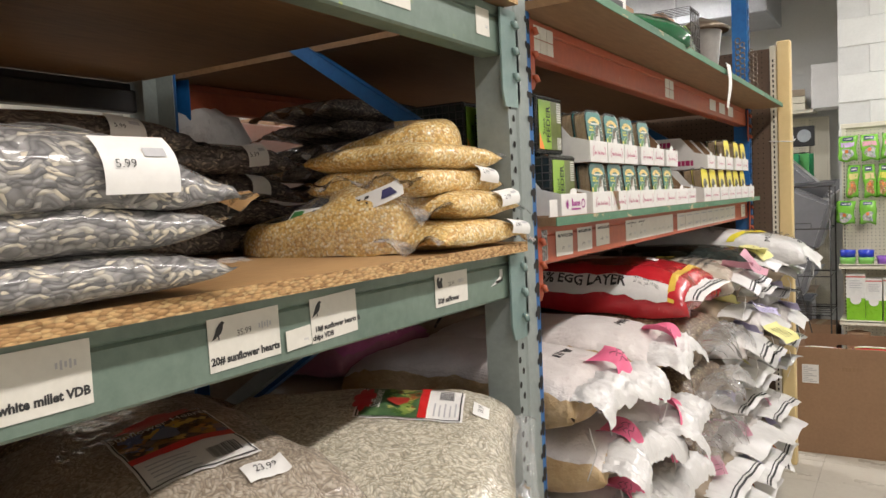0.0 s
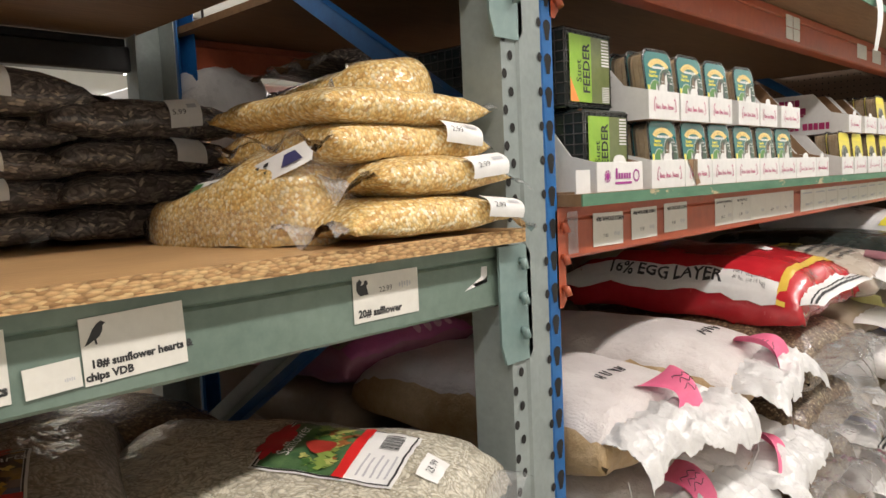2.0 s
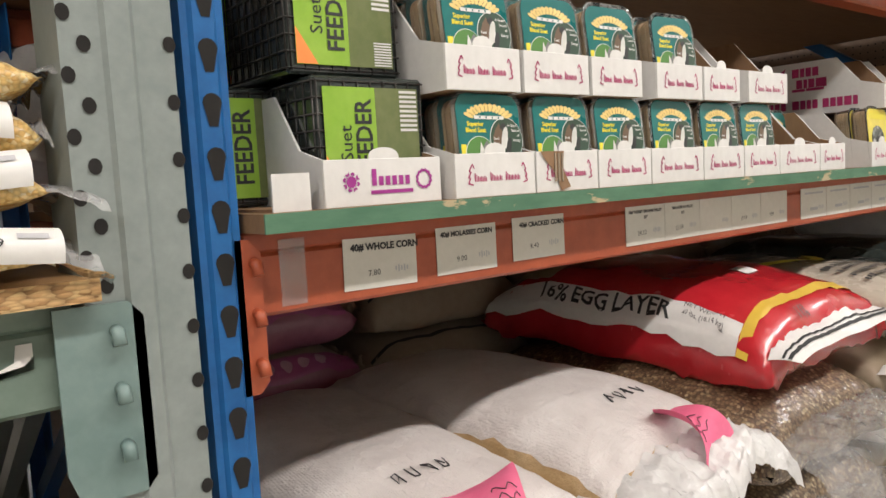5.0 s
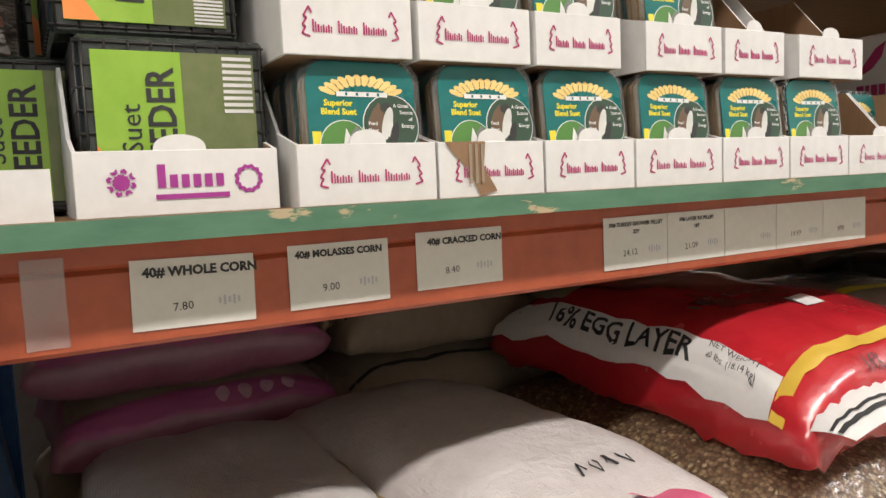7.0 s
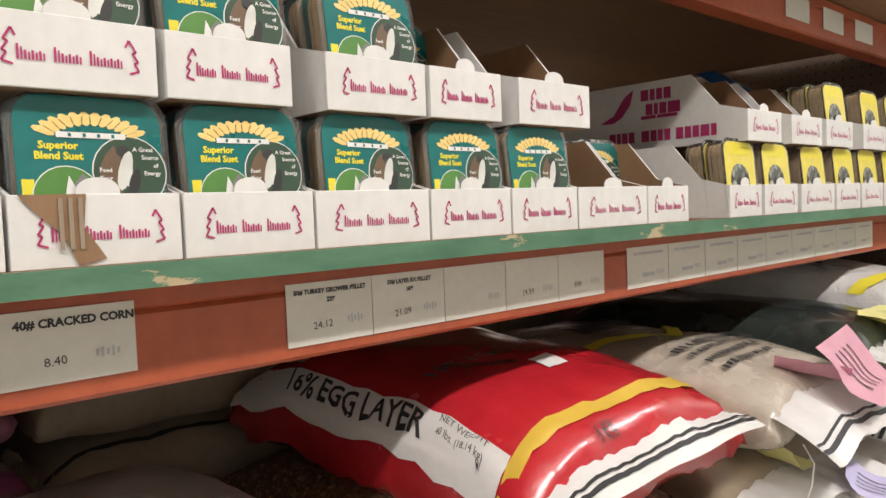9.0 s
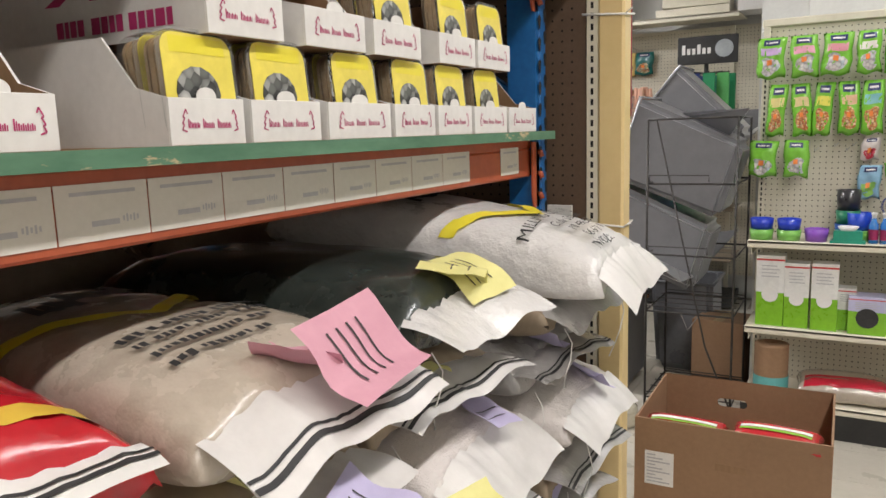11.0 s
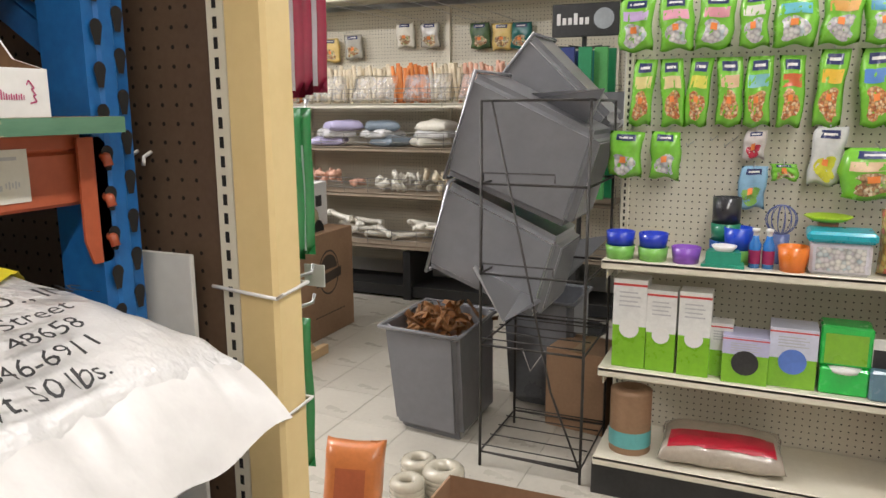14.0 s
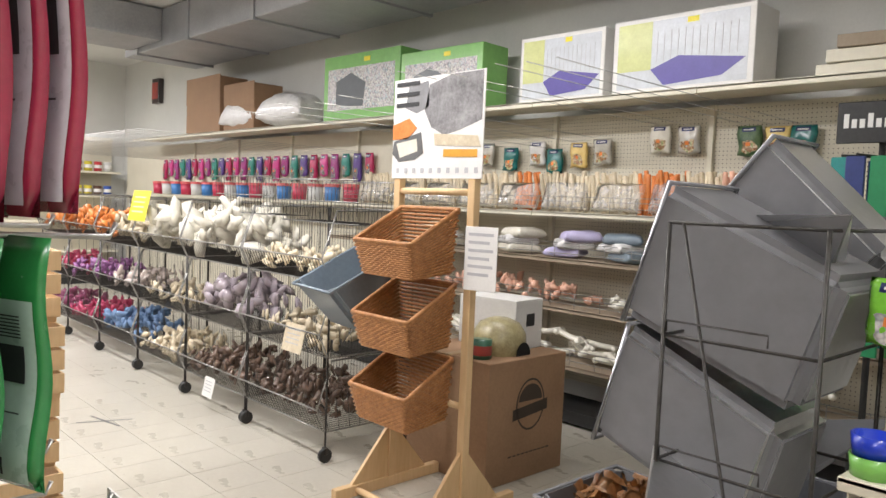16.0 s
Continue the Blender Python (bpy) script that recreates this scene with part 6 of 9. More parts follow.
YP = 6.25
gx0, gx1 = 0.265, 1.487
gon = thing("gondola_shelf", "almond metal gondola with pegboard and three shelves", "gondola", pose(0, 0, 0))
peg_panel("", (gx0 + 0.02, gx1 - 0.02), (0.12, 1.83), YP, M["peg_almond"], "almond pegboard panel", parent=gon)
for x in (gx0 + 0.015, gx1 - 0.015):
    slotted_post(x, YP - 0.014, 1.85, gon, M["almond"])
part("top_rail", boxed((gx0 - 0.005, gx1 + 0.005), (YP - 0.016, YP + 0.03), (1.83, 1.865), 0.004), M["almond"], gon)


def metal_shelf(parent, x, y, z, mat, lip=0.032):
    bm = bmesh.new()
    box(bm, x, y, (z - 0.012, z), 0.002)
    box(bm, x, (y[0], y[0] + 0.014), (z - lip, z + 0.002), 0.003)
    s = part("shelf", bm, mat, parent)
    return s


for z, y0 in ((0.867, 5.93), (0.470, 5.93), (0.150, 5.875)):
    metal_shelf(gon, (gx0 - 0.004 * (z > 0.2), gx1), (y0, YP - 0.016), z, M["almond"])
for z in (0.867, 0.470):
    for x in (gx0 + 0.01, gx1 - 0.02):
        part("bracket", boxed((x, x + 0.004), (5.96, YP - 0.016), (z - 0.07, z - 0.013)), M["almond"], gon)
part("kick_plate", boxed((gx0 - 0.005, gx1 + 0.01), (5.885, 5.90), (0.0, 0.118), 0.002), M["black"], gon)
part("base_side", boxed((gx0 - 0.005, gx0 + 0.005), (5.90, YP), (0.0, 0.118)), M["black"], gon)

# ---- end panel past the rack: pegboard, slotted strip and cream post ----
endcap = thing("pegboard_end", "brown pegboard end panel on a cream steel post", "pegboard", pose(0, 0, 0))
peg_panel("", (-1.25, 0.096), (0.02, 2.13), 4.165, M["peg_brown"], "brown hardboard pegboard", parent=endcap)
slotted_post(0.111, 4.158, 2.14, endcap, M["almond"])
part("cream_post", boxed((0.127, 0.192), (4.150, 4.212), (0, 2.16), 0.006), M["cream"], endcap, "cream enamelled square post")
peg_panel("", (-1.25, 0.096), (0.02, 2.13), 4.20, M["peg_brown"], "brown hardboard pegboard", 1, parent=endcap)
for z in (1.157, 0.987, 1.66):
    zb = bmesh.new()
    tube(zb, [(0.09, 4.146, z + 0.004), (0.195, 4.146, z - 0.004), (0.197, 4.216, z + 0.004), (0.12, 4.216, z + 0.002)], 0.0028, 6)
    tube(zb, [(0.195, 4.146, z - 0.003), (0.215, 4.135, z + 0.008)], 0.0018, 5)
    part("cable_tie", zb, M["label"], endcap, "white cable tie")
hk = bmesh.new()
for x, z in ((-0.16, 1.336), (-0.14, 1.336), (-0.045, 1.335), (-0.02, 1.334), (0.02, 1.19)):
    tube(hk, [(x, 4.164, z + 0.006), (x, 4.15, z), (x, 4.148, z - 0.012)], 0.0028, 6)
part("peg_clip", hk, M["label"], endcap, "white peg clips")
solid("white_board", boxed((-0.12, 0.068), (4.130, 4.138), (0.0, 1.205), 0.001), M["white_panel"], "white panel leaning against the pegboard", "panel")


# ---- open kraft box standing in the aisle ----
def kraft_box():
    t = thing("open_box", "large open kraft box holding red packs", "cardboard box", pose(0.165, 4.385, 0, 0, 0, 1))
    w, d, h, th = 0.505, 0.42, 0.575, 0.006
    for name, x, y in (("front_wall", (0, w), (0, th)), ("side_wall", (0, th), (th, d - th)), ("side_wall", (w - th, w), (th, d - th))):
        part(name, boxed(x, y, (0, h), 0.001), M["kraft_box"], t)
    bm = bmesh.new()
    hole = [(w * 0.42 + a, h - 0.075 + b) for a, b in rounded(0.09, 0.028, 0.013)]
    out = [(w, h), (0, h), (0, 0), (w, 0)]
    # back wall with a cut hand hole, as a ring of quads
    n = len(hole)
    for yy in (d - th, d):
        ov = [bm.verts.new((x, yy, z)) for x, z in [(w, h), (0, h), (0, 0), (w, 0)]]
        hv = [bm.verts.new((x, yy, z)) for x, z in hole]
        q = n // 4
        for s in range(4):
            ring = [hv[(s * q + k) % n] for k in range(q + 1)]
            bm.faces.new([ov[s], *ring, ov[(s + 1) % 4]])
    part("back_wall", bm, M["kraft_box"], t)
    part("bottom", boxed((th, w - th), (th, d - th), (0, 0.006)), M["kraft_box"], t)
    part("shipping_label", boxed((0.03, 0.11), (-0.0015, -0.0003), (0.38, 0.48)), M["label"], t, "white shipping label")
    bm = bmesh.new()
    for k in range(9):
        box(bm, (0.036, 0.10 - 0.02 * (k % 3)), (-0.0026, -0.0016), (0.388 + 0.01 * k, 0.392 + 0.01 * k))
    part("print", bm, M["faint"], t, "unreadable grey print")
    part("handle_slit", boxed((0.22, 0.30), (-0.0015, -0.0003), (0.455, 0.475)), M["kraft"], t)


kraft_box()
for k, (x, y, turn, mat) in enumerate(((0.29, 4.445, 2, "red_film"), (0.53, 4.45, -2, "red_film"))):
    b = Bag(0.23, 0.11, 0.05, 300 + k, 0.08)
    t = thing("red_pack", "glossy red pack with a green strip in the open box", "pack", turned(x, y, 0.515 + 0.012 * k, turn), "red packs in the box")
    part("pack_body", b.body(16, 12), M["red_film"], t, smooth=True)
    part("printed_strip", b.patch((-0.8, 0.8), (-0.5, -0.25), 0.003, 8), M["leaf_green"], t, "green printed strip")
    part("printed_strip", b.patch((-0.8, 0.8), (-0.2, 0.1), 0.003, 8), M["label"], t, "white printed strip")
    pad = boxed((-0.105, 0.105), (-0.045, 0.045), (-0.5, 0.0), 0.01)
    part("pack_under", pad, M["red_film"], t, "packs piled underneath")


# ---- hanging bags on the gondola ----
LIME, NAVY = plain((0.20, 0.55, 0.05), 0.25, 0.6), plain((0.02, 0.03, 0.12), 0.3, 0.5)
PACKED = {}


def hang_pack(x, z0, z1, w, d, body, window, y=6.16, kind="bag", label="", lean=0.0, stripe=None):
    """A pillow pack hanging from a peg hook."""
    key = (round(w, 2), round(z1 - z0, 2), body.name, window.name)
    h = z1 - z0
    t = thing("treat_bag", label, "treat bag", turned(x, y, z1, 0, 0, lean), "hanging treat bags")

    def f(a, b, s):
        u, v = 2 * a - 1, b
        pr = (max(0, 1 - u ** 4) * max(0, 1 - (2 * v - 1) ** 4)) ** 0.5
        n = noise.noise(Vector((u * 3 + x * 9, v * 5, s + z0 * 7)))
        return Vector((u * w / 2 * (1.0 + 0.05 * math.sin(9 * v + x * 20) + 0.05 * noise.noise(Vector((v * 6, u + x * 5, z0)))) + 0.006 * math.sin(3 * v + 31 * x), -s * (d / 2 * pr * (0.55 + 0.45 * min(1, 2 * (1 - v) + 0.2)) + 0.010 * n * pr + 0.004 * noise.noise(Vector((u * 9, v * 11, x * 30))) * pr) , -h * (1 - v) + 0.006 * math.sin(4 * u + 17 * x) * (1 - v)))
    bm = bmesh.new()
    for s in (1, -1):
        sheet(bm, lambda a, b, s=s: f(a, b, s), 10, 12)
    bmesh.ops.remove_doubles(bm, verts=bm.verts, dist=0.0004)
    part("pack", bm, body, t, smooth=True)

    def lift(a, b, u0, u1, v0, v1, off):
        p = f(u0 + a * (u1 - u0), v0 + b * (v1 - v0), 1)
        return p + Vector((0, -off, 0))
    def pane(a, b):
        r_ = 0.5 * (0.86 + 0.14 * math.sin(3 * math.tau * a + 25 * x))
        return lift(0.5 + r_ * b * math.cos(math.tau * a) * (1.25 if abs(math.cos(math.tau * a)) < 0.75 else 1), 0.5 + r_ * b * math.sin(math.tau * a) * 1.1, 0.14, 0.86, 0.08, 0.52, 0.0015)
    part("window", sheet(bmesh.new(), pane, 26, 4), window, t, "printed window with the treats", True)
    part("header", sheet(bmesh.new(), lambda a, b: lift(a, b, 0.22, 0.78, 0.80, 0.94, 0.0015), 6, 3), NAVY, t, "dark blue header print", True)
    bm = sheet(bmesh.new(), lambda a, b: lift(a, b, 0.3, 0.7, 0.85, 0.89, 0.003), 6, 1)
    part("print", bm, M["label"], t, "white bars of lettering", True)
    if stripe:
        part("name_band", sheet(bmesh.new(), lambda a, b: lift(a, b, 0.14, 0.86, 0.56, 0.74, 0.0015), 6, 3), stripe, t, "coloured name band", True)
    bm = sheet(bmesh.new(), lambda a, b: lift(a, b, 0.38, 0.56, 0.34, 0.34 + 0.022 / h, 0.004), 3, 2)
    part("price_dot", bm, M["orange_tag"], t, "orange price sticker", True)
    hk = bmesh.new()
    tube(hk, [(0, YP - y - 0.002, 0.012), (0, -0.035, 0.0), (0, -0.04, 0.006)], 0.002, 5)
    part("hook", hk, M["steel"], t, "thin steel peg hook")
    return t


TREAT = seeds("treat_window", [(0.0, (0.30, 0.12, 0.04)), (0.5, (0.55, 0.34, 0.16)), (0.8, (0.75, 0.62, 0.42)), (1.0, (0.25, 0.40, 0.10))], 0.012, 0.8)
TREAT_O = seeds("orange_treat_window", [(0.0, (0.50, 0.12, 0.03)), (0.6, (0.70, 0.32, 0.10)), (1.0, (0.85, 0.66, 0.40))], 0.009, 0.8)
PALE = seeds("pale_treat_window", [(0.0, (0.55, 0.50, 0.55)), (0.6, (0.70, 0.68, 0.62)), (1.0, (0.45, 0.55, 0.60))], 0.014, 0.8)
LG = "lime green bag of small pet treats on a hook"
tints = [(0.55, 0.40, 0.65), (0.75, 0.35, 0.45), (0.70, 0.30, 0.35), (0.75, 0.72, 0.65), (0.15, 0.55, 0.65), (0.75, 0.40, 0.10), (0.10, 0.35, 0.55)]
for (x, w), c in zip(((0.315, 0.118), (0.448, 0.115), (0.576, 0.118), (0.704, 0.092), (0.82, 0.132), (0.962, 0.116), (1.086, 0.12)), tints):
    hang_pack(x, 1.59, 1.772, w, 0.045, LIME, PALE, 6.15, label=LG, stripe=plain(c))
tints = [(0.75, 0.65, 0.25), (0.75, 0.6, 0.3), (0.75, 0.7, 0.1), (0.75, 0.5, 0.3), (0.2, 0.5, 0.5), (0.65, 0.15, 0.05), (0.8, 0.5, 0.05), (0.1, 0.25, 0.6), (0.6, 0.15, 0.1)]
for (x, w), c in zip(((0.345, 0.078), (0.44, 0.082), (0.536, 0.078), (0.632, 0.084), (0.727, 0.086), (0.828, 0.08), (0.949, 0.084), (1.08, 0.10), (1.153, 0.066)), tints):
    hang_pack(x, 1.328, 1.562 + (0.016 if x > 0.9 else 0), w, 0.035, LIME, TREAT_O, 6.17, label="lime bag of seed sticks on a hook", lean=1.5 * math.sin(40 * x), stripe=plain(c))
for x, w in ((0.30, 0.12), (0.435, 0.105)):
    hang_pack(x, 1.14, 1.307, w, 0.05, LIME, PALE, 6.15, label=LG, lean=3)
hang_pack(1.255, 1.253, 1.486, 0.088, 0.035, LIME, TREAT_O, 6.15, label="lime bag of seed sticks on a hook", stripe=plain((0.1, 0.5, 0.5)))
hang_pack(1.40, 1.213, 1.444, 0.09, 0.035, LIME, TREAT_O, 6.15, label="lime bag of seed sticks on a hook", stripe=plain((0.05, 0.3, 0.6)))
hang_pack(1.43, 1.466, 1.80, 0.185, 0.06, plain((0.40, 0.45, 0.16), 0.3, 0.5), TREAT, 6.12, label="tall olive bag of hay on a hook")
hang_pack(0.73, 1.212, 1.314, 0.072, 0.02, plain((0.55, 0.5, 0.48)), plain((0.45, 0.02, 0.05)), 6.18, label="small carded pet toy on a hook")
hang_pack(0.955, 1.133, 1.328, 0.10, 0.02, plain((0.62, 0.62, 0.60), 0.3), plain((0.65, 0.62, 0.05)), 6.17, label="carded yellow pet toy on a hook")
hang_pack(1.10, 1.094, 1.262, 0.205, 0.06, LIME, TREAT, 6.13, label="wide lime bag of pet food on a hook", stripe=plain((0.7, 0.5, 0.3)))
hang_pack(1.258, 1.102, 1.245, 0.105, 0.03, plain((0.70, 0.66, 0.62), 0.3), PALE, 6.15, label="white bag of pet mineral chews on a hook")
hang_pack(0.732, 1.042, 1.191, 0.09, 0.015, plain((0.25, 0.45, 0.62)), plain((0.25, 0.5, 0.1)), 6.17, label="carded pet scissors on a hook")
hang_pack(0.825, 1.145, 1.20, 0.085, 0.015, LIME, TREAT, 6.18, label="small lime bag of treats on a hook")
for x, z in ((0.52, 1.27), (0.60, 1.29), (0.645, 1.27), (0.67, 1.29)):
    solid("peg_hook", tube(bmesh.new(), [(x, YP - 0.002, z), (x - 0.01, 6.10, z - 0.01), (x - 0.012, 6.09, z)], 0.002, 5), M["steel"], "empty steel peg hook on the pegboard", "hook", group="empty peg hooks")

# ---- goods on the gondola's shelves ----
S1, S2, S3 = 0.867, 0.470, 0.150


def bowl(x, y, z, r, h, c, label, wall=0.9):
    bm = lathe(bmesh.new(), [(0.0, 0.0), (r * wall, 0.0), (r, h), (r * 0.94, h), (r * wall * 0.92, 0.006), (0, 0.006)], 22)
    return solid("pet_bowl", bm, plain(c, 0.3, 0.4), label, "pet bowl", Matrix.Translation((x, y, z)), "stacked pet bowls")


for x in (0.313, 0.426):
    bowl(x, 6.0, S1, 0.052, 0.048, (0.20, 0.50, 0.10), "lime green plastic pet bowl")
    bowl(x, 6.0, S1 + 0.048, 0.051, 0.048, (0.01, 0.04, 0.50), "royal blue plastic pet bowl stacked on a green one")
bowl(0.537, 6.0, S1, 0.05, 0.055, (0.25, 0.08, 0.50), "purple plastic pet bowl", 0.85)
bowl(0.655, 6.10, S1, 0.052, 0.07, (0.02, 0.10, 0.4), "dark blue stacked pet bowl")
bowl(0.655, 6.10, S1 + 0.07, 0.05, 0.06, (0.02, 0.22, 0.12), "green stacked pet bowl")
bowl(0.655, 6.10, S1 + 0.13, 0.048, 0.09, (0.03, 0.03, 0.035), "black stacked pet bowl", 0.95)
bowl(0.70, 6.05, S1, 0.046, 0.05, (0.2, 0.5, 0.1), "lime stacked pet bowl")
bowl(0.70, 6.05, S1 + 0.05, 0.048, 0.075, (0.01, 0.06, 0.55), "royal blue stacked pet bowl")
bowl(0.872, 5.99, S1, 0.05, 0.082, (0.80, 0.20, 0.02), "orange plastic pet cup", 0.78)
t = thing("pet_dish", "teal and white angled pet dish", "pet dish", Matrix.Translation((0.66, 5.975, S1)))
bm = bmesh.new()
slab(bm, [(-0.068, -0.04), (0.068, -0.04), (0.062, 0.04), (-0.062, 0.04)], 0, 0.012)
slab(bm, [(-0.055, -0.035), (0.055, -0.035), (0.045, 0.035), (-0.045, 0.035)], 0.012, 0.055)
part("dish_base", bm, plain((0.02, 0.30, 0.20)), t)
part("dish_bowl", lathe(bmesh.new(), [(0.03, 0.055), (0.042, 0.072), (0.036, 0.072), (0.02, 0.058), (0, 0.058)], 18), M["label"], t)
for x in (0.755, 0.797):
    t = thing("spray_bottle", "blue plastic pet care bottle with a white pump", "bottle", Matrix.Translation((x, 6.0, S1)), "pet care bottles")
    part("bottle", lathe(bmesh.new(), [(0, 0), (0.019, 0), (0.019, 0.08), (0.010, 0.098), (0.010, 0.108), (0, 0.108)], 16), plain((0.03, 0.20, 0.60), 0.2, 0.6), t)
    part("pump", lathe(bmesh.new(), [(0.008, 0.108), (0.008, 0.12), (0.012, 0.122), (0.012, 0.132), (0, 0.132)], 12), M["label"], t)
    part("label_band", lathe(bmesh.new(), [(0.0195, 0.015), (0.0195, 0.06)], 16), plain((0.30, 0.02, 0.10)), t)
t = thing("plastic_tub", "clear tub of pet litter with a teal lid", "tub", Matrix.Translation((1.005, 6.02, S1)))
part("tub_body", boxed((-0.088, 0.088), (-0.06, 0.06), (0, 0.105), 0.01), plain((0.62, 0.60, 0.66), 0.25, 0.5), t)
part("lid", boxed((-0.10, 0.10), (-0.07, 0.07), (0.105, 0.14), 0.01), plain((0.0, 0.36, 0.46), 0.3, 0.4), t, "teal lid")
part("printed_label", boxed((-0.07, 0.07), (-0.0625, -0.0612), (0.015, 0.09)), PALE, t)
t = thing("pet_dish", "flat lime plastic dish lying on the tub", "pet dish", Matrix.Translation((0.97, 6.10, S1 + 0.155)))
part("dish_body", lathe(bmesh.new(), [(0, 0), (0.05, 0), (0.075, 0.016), (0.07, 0.018), (0.04, 0.006), (0, 0.006)], 20), plain((0.35, 0.55, 0.02)), t)
part("foot_block", boxed((-0.03, 0.03), (-0.03, 0.03), (-0.155, 0)), plain((0.30, 0.12, 0.05)), t)
t = thing("treat_bag", "clear bag of coloured treats standing on the shelf", "treat bag", Matrix.Translation((1.196, 6.03, S1)))
b = Bag(0.21, 0.165, 0.09, 401, 0.1)
for nm, bm, mt in (("pack", b.body(16, 12), seeds("mixed_treats", [(0.0, (0.6, 0.3, 0.05)), (0.5, (0.75, 0.65, 0.2)), (1, (0.7, 0.15, 0.1))], 0.02, 1.0)), ("printed_band", b.patch((-0.8, -0.3), (-0.7, 0.7), 0.003), plain((0.6, 0.05, 0.05)))):
    bm.transform(Matrix.Translation((0, 0.04, 0.105)) @ Matrix.Rotation(radians(90), 4, "X") @ Matrix.Rotation(radians(90), 4, "Z"))
    part(nm, bm, mt, t, smooth=True)


def canister(x, y, r, h, c, band, label):
    t = thing("canister", label, "canister", Matrix.Translation((x, y, S1)), "treat canisters")
    part("can_body", lathe(bmesh.new(), [(0, 0), (r, 0), (r, h), (0, h)], 24), plain(c, 0.3, 0.4), t)
    part("can_band", lathe(bmesh.new(), [(r + 0.0006, h * 0.25), (r + 0.0006, h * 0.72)], 24), band, t, "printed band")
    part("can_top", lathe(bmesh.new(), [(r + 0.001, h * 0.86), (r + 0.001, h + 0.002), (0, h + 0.002)], 24), plain((0.75, 0.25, 0.10)), t, "coral top band")


canister(1.317, 5.985, 0.042, 0.16, (0.25, 0.5, 0.12), M["label"], "small canister with coral, white and green bands")
canister(1.455, 5.98, 0.042, 0.16, (0.25, 0.5, 0.12), M["label"], "small canister with coral, white and green bands")
t = thing("canister", "large purple and green tunnel canister", "canister", Matrix.Translation((1.43, 6.13, S1)), "treat canisters")
part("can_body", lathe(bmesh.new(), [(0, 0), (0.085, 0), (0.085, 0.25), (0, 0.25)], 28), plain((0.22, 0.40, 0.08), 0.3, 0.4), t)
part("can_band", lathe(bmesh.new(), [(0.0857, 0.19), (0.0857, 0.252), (0, 0.252)], 28), plain((0.28, 0.10, 0.38)), t, "purple top band")
part("can_base", lathe(bmesh.new(), [(0.0857, 0.0), (0.0857, 0.05)], 28), plain((0.28, 0.10, 0.38)), t, "purple bottom band")
t = thing("canister", "grey-blue canister behind the treats", "canister", Matrix.Translation((1.27, 6.15, S1)), "treat canisters")
part("can_body", lathe(bmesh.new(), [(0, 0), (0.06, 0), (0.06, 0.22), (0, 0.22)], 24), plain((0.25, 0.42, 0.5), 0.3, 0.4), t)
t = thing("exercise_ball", "round blue wire toy on the shelf", "wire toy", Matrix.Translation((0.83, 6.11, S1 + 0.15)))
bm = bmesh.new()
for k in range(7):
    a = radians(k * 180 / 7)
    tube(bm, [(0.05 * math.cos(q) * math.cos(a), 0.05 * math.cos(q) * math.sin(a), 0.05 * math.sin(q)) for q in [math.tau * s / 20 for s in range(20)]], 0.0016, 4, True)
part("wire_ball", bm, plain((0.12, 0.15, 0.35)), t)
part("stand", lathe(bmesh.new(), [(0.03, -0.15), (0.03, -0.05), (0, -0.05)], 14), plain((0.12, 0.16, 0.35)), t)


def product_box(x, w, h, y, d, z, c_top, c_low, split, label, mark=None, turn=0, win=None):
    t = thing("product_box", label, "product box", turned(x, y + d / 2, z, turn), "boxed pet goods")
    part("box_body", boxed((-w / 2, w / 2), (-d / 2, d / 2), (0, h), 0.002), c_low, t)
    part("top_panel", boxed((-w / 2 - 0.0006, w / 2 + 0.0006), (-d / 2 - 0.0008, d / 2), (h * split, h + 0.0008)), c_top, t, "pale printed upper panel")
    part("red_line", boxed((-w / 2 - 0.0009, w / 2 + 0.0009), (-d / 2 - 0.0012, -d / 2 - 0.0008), (h * 0.93, h * 0.955)), plain((0.6, 0.05, 0.05)), t, "red printed line")
    if mark:
        part("picture", slab(bmesh.new(), [(0.3 * w * math.cos(q * math.tau / 18), 0.3 * w * math.sin(q * math.tau / 18)) for q in range(18)], 0, 0.001), mark, t, "round printed picture").matrix_basis = Matrix.Translation((0, -d / 2 - 0.001, h * 0.45)) @ Matrix.Rotation(radians(90), 4, "X")
    bm = bmesh.new()
    for q in range(4):
        box(bm, (-w * 0.32, w * (0.32 - 0.08 * (q % 2))), (-d / 2 - 0.0018, -d / 2 - 0.001), (h * (0.70 + 0.05 * q), h * (0.715 + 0.05 * q)))
    part("print", bm, M["faint"], t, "unreadable printed lines")
    return t


GRN, WHT = plain((0.22, 0.50, 0.03), 0.3, 0.3), plain((0.74, 0.74, 0.72), 0.35, 0.2)
product_box(0.36, 0.116, 0.325, 5.97, 0.10, S2, WHT, GRN, 0.48, "tall white and lime boxed water bottle", M["label"])
product_box(0.47, 0.10, 0.295, 5.97, 0.09, S2, WHT, GRN, 0.48, "tall white and lime boxed water bottle", M["label"])
product_box(0.582, 0.105, 0.30, 5.965, 0.09, S2, WHT, GRN, 0.48, "tall white and lime boxed water bottle", M["label"])
product_box(0.668, 0.075, 0.19, 6.0, 0.08, S2, WHT, GRN, 0.5, "small white and lime boxed water bottle")
product_box(0.75, 0.145, 0.165, 5.955, 0.12, S2, plain((0.5, 0.5, 0.7)), GRN, 0.62, "lime and lilac box with a round wheel picture", M["ink"])
product_box(0.895, 0.145, 0.205, 5.975, 0.12, S2, plain((0.6, 0.62, 0.75)), GRN, 0.5, "lime and pale blue box with a ball picture", plain((0.1, 0.2, 0.6)))
